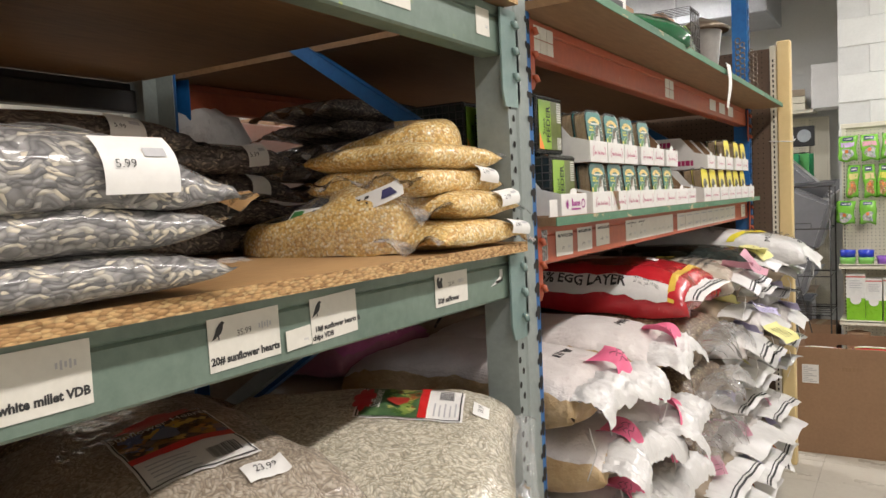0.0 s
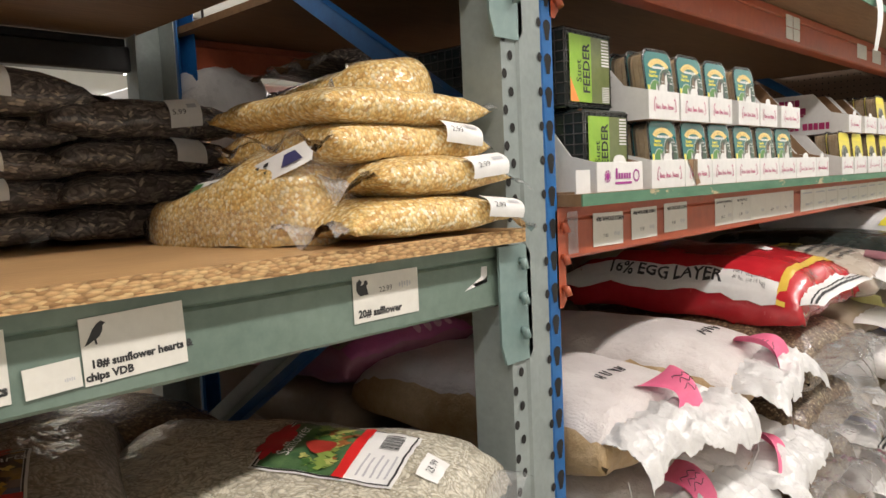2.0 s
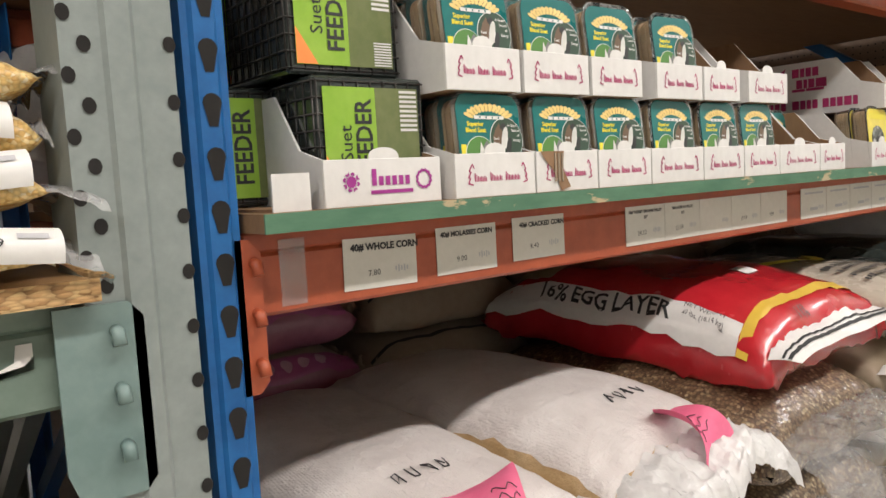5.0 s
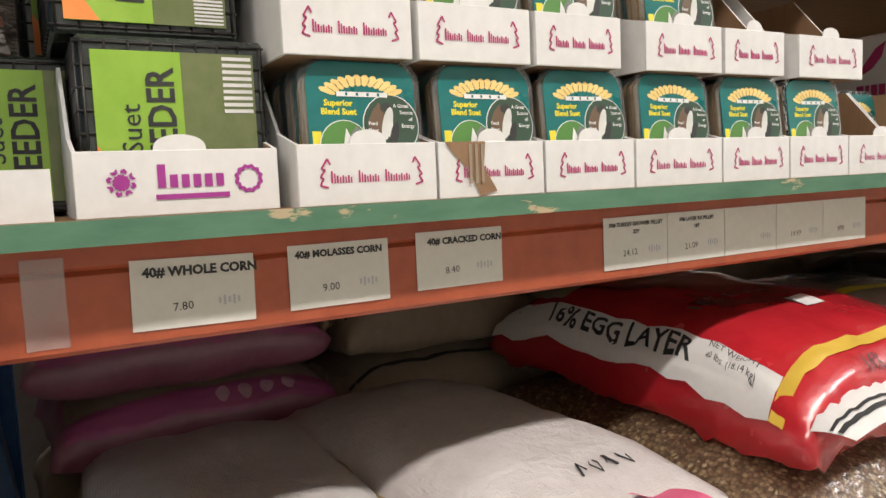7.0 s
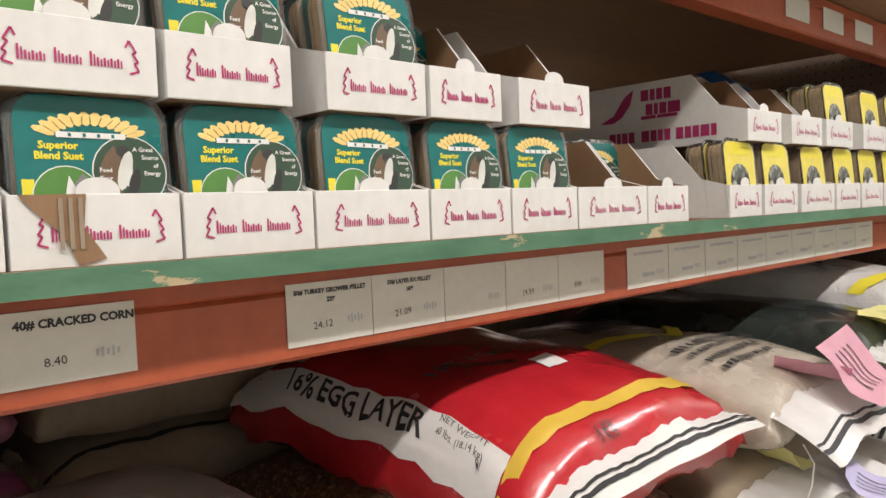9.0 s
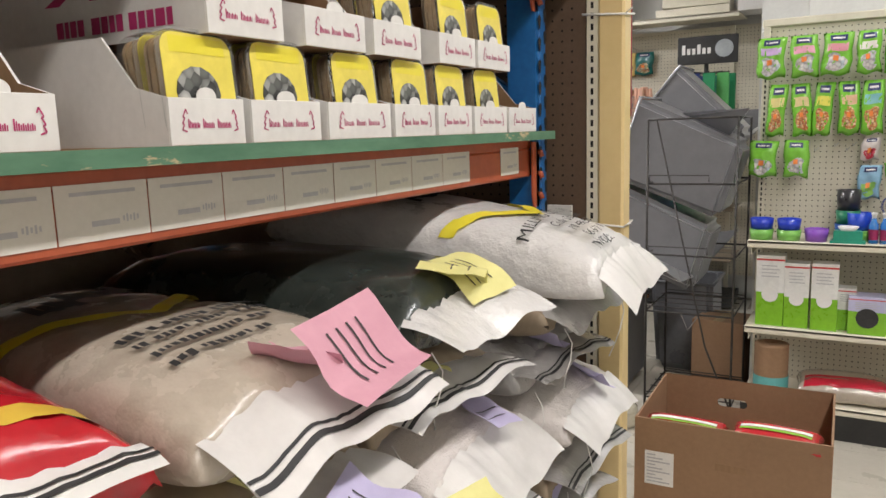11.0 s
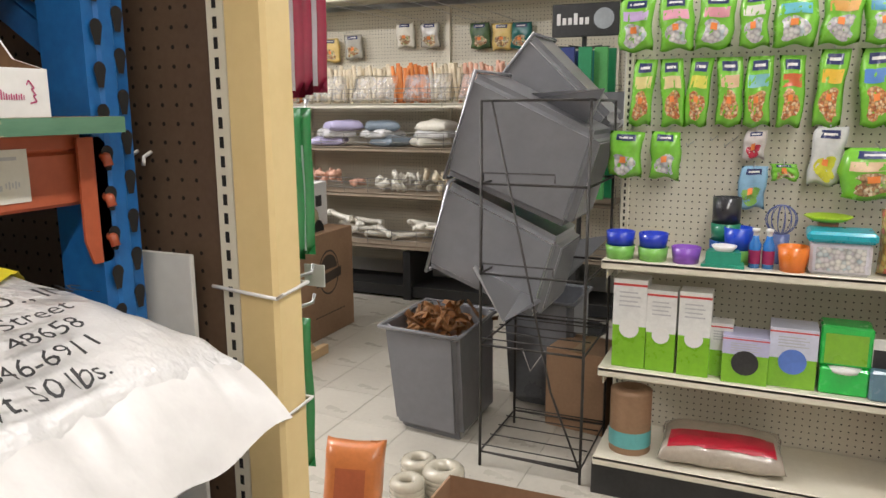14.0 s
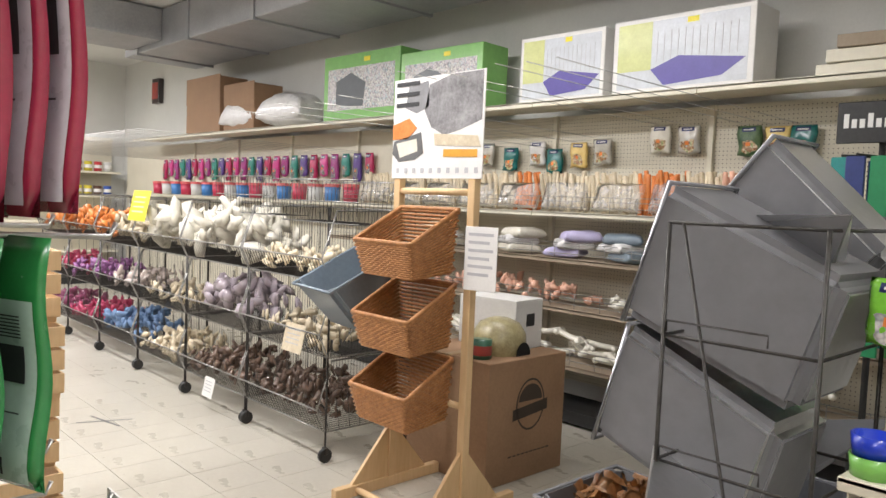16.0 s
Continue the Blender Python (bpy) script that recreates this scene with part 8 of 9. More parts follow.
def lumps(bm, n, x, y, z, r, seed, squash=0.5, dome=0.0):
    rng = random.Random(seed)
    for k in range(n):
        c = Vector((rng.uniform(*x), rng.uniform(*y), rng.uniform(*z)))
        if dome:
            c.z += dome * (1 - (2 * (c.x - x[0]) / (x[1] - x[0]) - 1) ** 2)
        rr = rng.uniform(*r) * 0.72
        rot = Euler((rng.uniform(0, 6), rng.uniform(0, 6), rng.uniform(0, 6))).to_matrix()
        s = bmesh.new()
        bmesh.ops.create_icosphere(s, subdivisions=1, radius=1)
        for v in s.verts:
            v.co = c + rot @ Vector((v.co.x * rr * 1.7, v.co.y * rr, v.co.z * rr * squash)) * (1 + 0.7 * noise.noise(v.co * 1.6 + c * 9))
        for f in s.faces:
            f.smooth = True
        merge(bm, s)
    return bm


def wire_bin(x0, x1, contents, seed):
    u = thing("wire_bin_unit", "three-tier rolling wire bin full of chews", "wire bin", pose(x0, 6.40, 0), "row of wire bins")
    w, D = x1 - x0 - 0.01, 0.62
    for tier, zb in enumerate((0.17, 0.58, 0.99)):
        hb, hf = 0.40, 0.13
        bm = bmesh.new()
        r = 0.0022
        n = int(w / 0.032)
        for k in range(n + 1):
            xx = w * k / n
            tube(bm, [(xx, D, zb + hb), (xx, D, zb), (xx, 0.03, zb), (xx, -0.03, zb + hf)], r, 4)
        for q in range(9):
            yy = 0.05 + (D - 0.05) * q / 8
            zt = zb + hf + (hb - hf) * (q / 8)
            for xx in (0, w):
                tube(bm, [(xx, yy, zb), (xx, yy - 0.03 * (1 - q / 8), zt)], r, 4)
        part("basket", bm, M["wire"], u, "dark wire basket")["kind"] = "stuff"
        fb = bmesh.new()
        for xx in (0, w):
            tube(fb, [(xx, D, zb), (xx, 0.03, zb), (xx, -0.03, zb + hf), (xx, 0.06, zb + hb * 0.98), (xx, D, zb + hb)], 0.005, 6)
        tube(fb, [(0, -0.03, zb + hf), (w, -0.03, zb + hf)], 0.005, 6)
        tube(fb, [(0, 0.03, zb), (w, 0.03, zb)], 0.005, 6)
        tube(fb, [(0, D, zb + hb), (w, D, zb + hb)], 0.005, 6)
        part("basket_frame", fb, M["wire_light"], u, "grey wire basket frame")
        mat, size, fill, dome, lab = contents[tier]
        if mat is not None:
            heap = thing("chew_heap", lab, "chews", pose(x0, 6.40, 0), kind="stuff")
            part("heap", lumps(bmesh.new(), int(fill * 1.9), (0.05, w - 0.05), (0.04, D - 0.12), (zb + 0.03, zb + hf + 0.02), size, seed * 10 + tier, 0.5, dome), mat, heap).update_tag()
            heap["kind"] = "stuff"
    for xx in (0.0, w):
        for yy in (0.03, D):
            part("leg", tube(bmesh.new(), [(xx, yy, 0.07), (xx, yy, 1.39 if yy > 0.1 else 1.0)], 0.006, 6), M["wire"], u)
            cb = bmesh.new()
            tube(cb, [(xx - 0.012, yy, 0.04), (xx + 0.012, yy, 0.04)], 0.04, 12)
            cs = part("caster", cb, M["black"], u, "black rubber caster")
            part("fork", boxed((xx - 0.018, xx + 0.018), (yy - 0.01, yy + 0.01), (0.045, 0.085), 0.002), M["wire"], u)


toys = plain((0.45, 0.05, 0.12))
denim = plain((0.15, 0.24, 0.40), 0.7, 0)
sand = M["bone"]
white_h = M["bone_white"]
wire_bin(-3.36, -2.47, [(M["dark_chew"], (0.02, 0.04), 130, 0.05, "heap of wrapped dark chews"), (sand, (0.02, 0.04), 60, 0.0, "low heap of tan chews"), (sand, (0.02, 0.04), 60, 0.0, "low heap of pale chews")], 1)
wire_bin(-4.26, -3.37, [(M["dark_chew"], (0.02, 0.045), 120, 0.05, "heap of dark chews"), (plain((0.42, 0.36, 0.40), 0.2, 0.9), (0.04, 0.08), 45, 0.14, "heap of clear-wrapped chews"), (white_h, (0.04, 0.09), 50, 0.22, "tall heap of white rawhide bags")], 2)
wire_bin(-5.16, -4.27, [(sand, (0.02, 0.05), 70, 0.02, "heap of tan chews"), (sand, (0.02, 0.04), 50, 0.0, "low heap of chews"), (white_h, (0.04, 0.09), 46, 0.18, "heap of cream rawhide bags")], 3)
wire_bin(-6.06, -5.17, [(denim, (0.03, 0.06), 70, 0.10, "heap of blue rope toys"), (plain((0.5, 0.42, 0.38)), (0.02, 0.05), 60, 0.03, "heap of mixed toys"), (sand, (0.03, 0.07), 50, 0.08, "heap of tan chews")], 4)
wire_bin(-6.96, -6.07, [(toys, (0.03, 0.05), 60, 0.04, "heap of red toys"), (plain((0.30, 0.12, 0.30)), (0.02, 0.05), 60, 0.05, "heap of purple and red toys"), (M["bone_orange"], (0.03, 0.06), 50, 0.10, "heap of orange chew bags")], 5)
wire_bin(-7.86, -6.97, [(plain((0.30, 0.08, 0.16)), (0.03, 0.05), 60, 0.05, "heap of red toys"), (toys, (0.02, 0.05), 60, 0.05, "heap of red toys"), (M["bone_orange"], (0.03, 0.06), 50, 0.12, "heap of orange chew bags")], 6)
for x, z, m_, w, h, lab in ((-5.0, 1.33, M["lemon"], 0.34, 0.24, "yellow card sign"), (-6.9, 1.36, M["lemon"], 0.3, 0.2, "yellow card sign"), (-2.72, 0.66, M["bone"], 0.2, 0.16, "tan card sign"), (-3.75, 0.16, M["label"], 0.14, 0.13, "white card sign")):
    t = thing("bin_sign", lab + " on the wire bin", "sign", pose(x, 6.362, z, -12))
    part("card", boxed((-w / 2, w / 2), (-0.003, 0), (-h / 2, h / 2)), m_, t)
    for q in range(4):
        part("print", boxed((-w * 0.36, w * 0.3), (-0.0042, -0.0032), (h * (0.26 - 0.16 * q), h * (0.30 - 0.16 * q))), M["faint"], t)
for x, z in ((-2.75, 1.31), (-3.62, 1.33)):
    t = thing("wire_basket", "dark wire basket hung above the bins", "wire basket", pose(x, 6.5, z), "hung wire baskets")
    for k in range(20):
        s = -0.38 + 0.04 * k
        part("wire", tube(bmesh.new(), [(s, 0, 0.24), (s, 0.02, 0), (s, 0.3, 0), (s, 0.32, 0.24)], 0.002, 4), M["wire"], t)
    for y, zz in ((0, 0.24), (0.01, 0.12), (0.02, 0), (0.32, 0.24)):
        part("rail", tube(bmesh.new(), [(-0.39, y, zz), (0.39, y, zz)], 0.004, 5), M["wire_light"], t)
t = thing("storage_tote", "blue-grey tote tipped forward with a pink note", "storage tote", turned(-2.27, 6.40, 0.77, -8, 28, 0))
bm = bmesh.new()
vs = [bm.verts.new(p) for p in ((-0.17, 0, 0), (0.17, 0, 0), (0.17, 0.32, 0), (-0.17, 0.32, 0), (-0.21, -0.08, 0.30), (0.21, -0.08, 0.30), (0.21, 0.38, 0.30), (-0.21, 0.38, 0.30))]
bm.faces.new(vs[:4])
for k in range(4):
    bm.faces.new((vs[k], vs[(k + 1) % 4], vs[4 + (k + 1) % 4], vs[4 + k]))
bmesh.ops.bevel(bm, geom=[e for e in bm.edges if not e.is_boundary], offset=0.03, segments=3, affect="EDGES")
bmesh.ops.solidify(bm, geom=bm.faces[:], thickness=0.006)
part("tote_body", bm, M["tote_blue"], t)
part("rim", tube(bmesh.new(), [(-0.215, -0.085, 0.30), (0.215, -0.085, 0.30), (0.215, 0.385, 0.30), (-0.215, 0.385, 0.30)], 0.008, 6, True), M["tote_blue"], t)
part("note", boxed((-0.02, 0.1), (0.376, 0.380), (0.2, 0.31)), plain((0.8, 0.25, 0.18), 0.7, 0), t, "salmon paper note")
part("chews", lumps(bmesh.new(), 40, (-0.13, 0.13), (0.02, 0.26), (0.03, 0.10), (0.015, 0.03), 77), plain((0.65, 0.35, 0.08)), t, "orange and green chews")

# ---- chew shelves along the north wall ----
cw = thing("wall_shelving", "almond wall shelving with pegboard and wire-fronted shelves", "shelving", pose(0, 0, 0))
peg_panel("", (-4.0, 0.0), (0.2, 2.12), 8.52, M["peg_almond"], "almond pegboard panel", parent=cw)
part("back_panel", boxed((XL + 0.4, -4.0), (8.52, 8.526), (0.2, 2.12)), M["peg_almond"], cw)
for k in range(8):
    x = -0.2 - 1.22 * k
    part("upright", boxed((x - 0.015, x + 0.015), (8.49, 8.52), (0, 2.12)), M["almond"], cw)
for z, y0 in ((1.42, 8.15), (1.11, 8.12), (0.78, 8.10), (0.41, 8.08)):
    for k in range(4):
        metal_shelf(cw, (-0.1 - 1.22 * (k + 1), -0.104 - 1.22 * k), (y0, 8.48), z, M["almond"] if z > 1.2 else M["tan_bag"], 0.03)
    for zz in (0.035, 0.075, 0.105):
        part("fence_wire", tube(bmesh.new(), [(-4.9, y0 + 0.004, z + zz), (-0.1, y0 + 0.004, z + zz)], 0.0028, 5), M["wire_light"], cw)
    for k in range(25):
        part("fence_wire", tube(bmesh.new(), [(-4.9 + 0.2 * k, y0 + 0.004, z), (-4.9 + 0.2 * k, y0 + 0.004, z + 0.105)], 0.0025, 4), M["wire_light"], cw)
for k in range(8):
    metal_shelf(cw, (-0.1 - 1.22 * (k + 1), -0.104 - 1.22 * k), (8.10, 8.52), 2.17, M["almond"], 0.035)
part("base_deck", boxed((-5.0, -0.1), (8.12, 8.5), (0.02, 0.10)), M["black"], cw)
for k in range(4):
    part("base_foot", boxed((-0.4 - 1.22 * k, -0.34 - 1.22 * k), (8.10, 8.5), (0.0, 0.36)), M["black"], cw)


def stick(m, ln, r, mat, label):
    bm = bmesh.new()
    tube(bm, [(0.006 * math.sin(4 * a + r * 900), 0.004 * math.cos(5 * a), (a - 0.5) * ln) for a in [q / 6 for q in range(7)]], r, 7)
    return solid("chew_stick", bm, mat, label, "dog chew", m, "chew sticks on the wall shelf", smooth=True)


protos = {}
for k in range(200):
    x = -4.6 + 0.021 * k + random.uniform(-0.01, 0.01)
    if x > -0.75:
        break
    band = "bone_orange" if (-2.78 < x < -2.52 or -1.75 < x < -1.45) else ("bone_pink" if x > -1.2 else "bone")
    m = turned(x, 8.24 + random.uniform(-0.02, 0.03), 1.555 + random.uniform(-0.02, 0.02), random.uniform(0, 180), random.uniform(-7, 7), random.uniform(-10, 10))
    if band in protos:
        copy_thing(protos[band], m)
    else:
        protos[band] = stick(m, 0.26, 0.015, M[band], {"bone_orange": "orange chew stick in clear wrap", "bone_pink": "pink chew stick in clear wrap", "bone": "tan rawhide chew stick in clear wrap"}[band])
for k in range(9):
    x = -4.4 + 0.42 * k
    b = Bag(0.38, 0.2, 0.1, 500 + k, 0.2)
    bm = b.body(12, 10)
    bm.transform(Matrix.Rotation(radians(70), 4, "X"))
    solid("film_wrap", bm, M["film_thin"], "clear film wrap round the chew sticks", "film wrap", Matrix.Translation((x, 8.26, 1.515)), "film wraps", smooth=True)
for k, (x, mat) in enumerate(((-3.6, "bone"), (-2.75, "bone_white"), (-2.25, "lilac"), (-1.85, "tote_blue"), (-1.45, "bone_white"), (-1.0, "lilac"))):
    for q in range(3):
        b = Bag(0.26, 0.24, 0.08, 520 + 3 * k + q, 0.3)
        solid("chew_pack", b.body(14, 12), M[mat] if q != 1 else M["white_film"], "soft clear pack of chews on the wall shelf", "chew pack", turned(x + random.uniform(-0.1, 0.1), 8.26, 1.112 + 0.055 * q, random.uniform(0, 90)), "chew packs", smooth=True)
for x0_, x1_, mat, lab in ((-3.6, -2.1, "bone_pink", "heap of knotted pink chews"), (-1.95, -1.5, "bone_white", "row of white chew rolls"), (-1.5, -0.6, "bone", "heap of tan chew rolls")):
    bm = lumps(bmesh.new(), 70 if x1_ - x0_ > 1 else 30, (x0_, x1_), (8.16, 8.40), (0.81, 0.92), (0.028, 0.05), int(-x0_ * 100), 0.7)
    solid("chew_heap", bm, M[mat], lab + " on the wall shelf", "dog chews", kind="stuff")
rng = random.Random(5)
for k in range(34):
    x, y, z = rng.uniform(-3.4, -0.6), rng.uniform(8.14, 8.36), 0.45 + 0.045 * rng.randint(0, 3)
    ln = rng.uniform(0.16, 0.26)
    bm = bmesh.new()
    tube(bm, [(-ln / 2, 0.014, 0), (-ln / 2 + 0.02, 0, 0.005), (0, 0.004, 0), (ln / 2 - 0.02, 0, 0.005), (ln / 2, 0.014, 0)], 0.02, 7)
    for s in (-1, 1):
        for q in (-1, 1):
            lathe(bm, [(0.001, -0.022), (0.018, -0.012), (0.022, 0), (0.018, 0.012), (0.001, 0.022)], 8, 0, (s * ln / 2, q * 0.018, 0))
    solid("knotted_bone", bm, M["bone_white"], "white knotted rawhide bone on the low shelf", "dog bone", turned(x, y, z, rng.uniform(-50, 50), 0, rng.uniform(-12, 12)), "knotted rawhide bones", smooth=True)
for x, z, m_ in ((-3.3, 1.86, "photo"), (-3.05, 1.82, "teal"), (-2.78, 1.86, "label"), (-2.62, 1.80, "teal"), (-2.4, 1.84, "gold"), (-2.2, 1.86, "photo"), (-1.75, 1.93, "bone_white"), (-1.55, 1.92, "bone"), (-1.16, 1.90, "forest"), (-1.0, 1.89, "gold"), (-0.86, 1.89, "teal")):
    hang_pack(x, z - 0.10, z + 0.08, 0.15, 0.04, plain((0.5, 0.48, 0.42), 0.2, 0.8) if m_ in ("photo", "bone") else M[m_], TREAT, 8.47, label="small clear treat bag hanging on the wall pegboard")
for k in range(26):
    x = -9.6 + 0.19 * k
    c = [(0.45, 0.02, 0.10), (0.6, 0.05, 0.25), (0.35, 0.03, 0.2), (0.03, 0.25, 0.2), (0.1, 0.05, 0.25)][k % 5]
    hang_pack(x, 1.62 + 0.05 * (k % 2), 1.90, 0.12, 0.05, plain(c), M["photo"], 8.47, label="red and pink pet toy card on the wall pegboard")
for k in range(16):
    x = -9.4 + 0.3 * k
    t = thing("toy_tub", "small bright toy tub on the far shelf", "toy tub", pose(x, 8.3, 1.42), "far toy tubs")
    part("tub_body", lathe(bmesh.new(), [(0, 0), (0.07, 0), (0.08, 0.14), (0, 0.14)], 12), plain([(0.5, 0.03, 0.08), (0.6, 0.6, 0.58), (0.05, 0.2, 0.5)][k % 3]), t)
    part("tub_lid", lathe(bmesh.new(), [(0.084, 0.14), (0.084, 0.17), (0, 0.17)], 12), plain((0.6, 0.1, 0.1)), t)
metal_shelf(cw, (-10.0, -5.0), (8.15, 8.5), 1.42, M["almond"])

# ---- boxes on top of the wall shelving ----
def cage_box(x0_, x1_, h, y, green, turn=0):
    w = x1_ - x0_
    lab = "green printed pet cage carton on the top shelf" if green else "white printed rabbit cage carton on the top shelf"
    t = thing("cage_carton", lab, "carton", turned((x0_ + x1_) / 2, y, 2.17, turn), "cage cartons")
    part("carton_body", boxed((-w / 2, w / 2), (0, 0.30), (0, h), 0.004), plain((0.20, 0.46, 0.12), 0.4, 0.2) if green else M["card"], t)
    if green:
        part("photo", boxed((-w * 0.44, w * 0.44), (-0.0015, -0.0004), (h * 0.16, h * 0.80)), PALE, t, "printed photo panel")
        part("picture", slab(bmesh.new(), [(-0.32 * w, 0.24 * h), (0.05 * w, 0.2 * h), (0.08 * w, 0.55 * h), (-0.12 * w, 0.72 * h), (-0.32 * w, 0.6 * h)], 0, 0.001), plain((0.10, 0.11, 0.12)), t, "dark printed cage picture").matrix_basis = Matrix.Translation((0, -0.002, 0)) @ Matrix.Rotation(radians(90), 4, "X")
    else:
        part("photo", boxed((-w * 0.46, w * 0.46), (-0.0015, -0.0004), (h * 0.06, h * 0.94)), plain((0.55, 0.58, 0.62)), t, "pale printed panel")
        part("panel", boxed((-w * 0.46, -w * 0.2), (-0.0024, -0.0016), (h * 0.3, h * 0.94)), plain((0.55, 0.58, 0.25)), t, "yellow-green printed panel")
        part("picture", slab(bmesh.new(), [(-0.1 * w, 0.08 * h), (0.30 * w, 0.14 * h), (0.45 * w, 0.34 * h), (0.0, 0.45 * h), (-0.2 * w, 0.3 * h)], 0, 0.001), plain((0.10, 0.08, 0.32)), t, "purple printed cage base").matrix_basis = Matrix.Translation((0, -0.003, 0)) @ Matrix.Rotation(radians(90), 4, "X")
        for q in range(12):
            part("bar", boxed((-w * 0.16 + q * w * 0.05, -w * 0.155 + q * w * 0.05), (-0.0036, -0.0026), (h * 0.40, h * 0.80)), M["faint"], t)
    part("sticker", boxed((w * 0.05, w * 0.13), (-0.0036, -0.0026), (h * 0.86, h * 0.93)), M["lemon"], t, "yellow sticker")
    return t


cage_box(-5.18, -4.1, 0.60, 8.17, True, 2)
cage_box(-4.0, -3.1, 0.50, 8.14, True, 3)
cage_box(-2.69, -2.0, 0.45, 8.14, False, 2)
cage_box(-1.92, -1.02, 0.45, 8.14, False, 1)
for x0_, x1_, h in ((-8.2, -7.3, 0.65), (-7.2, -6.5, 0.50)):
    t = thing("kraft_carton", "brown kraft carton on the top shelf", "cardboard box", pose((x0_ + x1_) / 2, 8.14, 2.17))
    part("carton_body", boxed(((x0_ - x1_) / 2, (x1_ - x0_) / 2), (0, 0.35), (0, h), 0.006), M["kraft_box"], t)
    part("flap", boxed(((x0_ - x1_) / 2, (x1_ - x0_) / 2), (-0.004, 0), (h * 0.55, h + 0.02)), M["kraft_box"], t)
for k, (x, w) in enumerate(((-6.9, 0.7), (-6.0, 0.8))):
    b = Bag(w, 0.38, 0.36, 600 + k, 0.15, 2.2)
    solid("plastic_sack", b.body(22, 16), M["white_film"], "bundle of white plastic bags on the top shelf", "bag bundle", turned(x, 8.3, 2.172, 4), "bag bundles", smooth=True)
for k in range(3):
    t = thing("stacked_trays", "stack of almond shelf parts on the top shelf", "shelf parts", pose(-0.42, 8.16, 2.17 + 0.07 * k, 0, 0, 3 * k))
    part("tray", boxed((-0.28 + 0.05 * k, 0.24), (0, 0.32), (0, 0.065), 0.004), M["almond"] if k != 2 else M["tan_bag"], t)
t = thing("white_carton", "white printed carton on the top shelf", "carton", pose(-0.02, 8.12, 2.17))
part("carton_body", boxed((-0.1, 0.2), (0, 0.3), (0, 0.42), 0.003), M["card"], t)

# ---- leash spinner with a dark sign ----
sp = thing("leash_spinner", "black spinner rack of green leashes with a dark sign", "spinner rack", pose(-0.28, 7.86, 0))
part("pole", tube(bmesh.new(), [(0, 0.03, 0.0), (0, 0.03, 1.85)], 0.015, 10), M["black"], sp)
part("base", lathe(bmesh.new(), [(0, 0), (0.2, 0), (0.2, 0.02), (0.02, 0.04), (0, 0.04)], 20), M["black"], sp)
part("sign_board", boxed((-0.19, 0.21), (-0.004, 0.006), (1.80, 1.99), 0.004), M["black"], sp, "black sign board")
bm = slab(bmesh.new(), [(0.06 * math.cos(q * math.tau / 20), 0.06 * math.sin(q * math.tau / 20)) for q in range(20)], 0, 0.001)
bm.transform(Matrix.Translation((0.12, -0.005, 1.90)) @ Matrix.Rotation(radians(90), 4, "X"))
part("emblem", bm, plain((0.35, 0.38, 0.40)), sp, "pale round emblem")
for q in range(6):
    part("letter_bar", boxed((-0.16 + 0.034 * q, -0.138 + 0.034 * q), (-0.0052, -0.0042), (1.87, 1.91 if q % 3 else 1.935)), M["label"], sp)
for k in range(10):
    a = k * 0.63
    x, y = 0.16 * math.cos(a), 0.16 * math.sin(a)
    c = [(0.02, 0.25, 0.10), (0.1, 0.42, 0.12), (0.02, 0.28, 0.26), (0.03, 0.05, 0.2)][k % 4]
    for z in (1.35, 0.85):
        part("leash_card", boxed((x - 0.04, x + 0.04), (y - 0.01, y + 0.01), (z, z + 0.38), 0.004), plain(c), sp, "carded leash")
    part("arm", tube(bmesh.new(), [(0, 0.03, 1.74), (x, y, 1.74)], 0.004, 5), M["wire"], sp)

# ---- packs hanging on the far side of the pegboard end ----
def big_pack(x, y, z1, w, h, c, label, turn, panel):
    t = thing("hanging_pack", label, "treat pack", turned(x, y, z1, turn), "packs hanging behind the post")
    bm = bmesh.new()

    def f(a, b, s):
        u, v = 2 * a - 1, b
        pr = (max(0, 1 - u ** 4) * max(0, 1 - (2 * v - 1) ** 6)) ** 0.5
        return Vector((u * w / 2, -s * 0.009 * pr * (1.1 - v) + 0.004 * math.sin(9 * v + x * 50), -h * (1 - v)))
    for s in (1, -1):
        sheet(bm, lambda a, b, s=s: f(a, b, s), 10, 14)
    bmesh.ops.remove_doubles(bm, verts=bm.verts, dist=0.0004)
    part("pack", bm, plain(c, 0.25, 0.6), t, smooth=True)
    part("back_panel", sheet(bmesh.new(), lambda a, b: f(0.1 + 0.8 * a, 0.03 + 0.72 * b, 1) + Vector((0, -0.0015, 0)), 8, 10), panel, t, "pale printed back panel", True)
    part("dark_box", sheet(bmesh.new(), lambda a, b: f(0.2 + 0.6 * a, 0.42 + 0.15 * b, 1) + Vector((0, -0.003, 0)), 6, 4), M["ink"], t, "dark printed box", True)
    bm = bmesh.new()
    for q in range(8):
        sheet(bm, lambda a, b, q=q: f(0.2 + 0.58 * a, 0.60 + 0.014 * q + 0.006 * b if q < 7 else 0.3 + 0.006 * b, 1) + Vector((0, -0.003, 0)), 5, 1)
        sheet(bm, lambda a, b, q=q: f(0.3 + 0.05 * q + 0.025 * a, 0.06 + 0.07 * b, 1) + Vector((0, -0.003, 0)), 1, 2)
    part("print", bm, M["ink"], t, "barcode and lines of print")
    return t


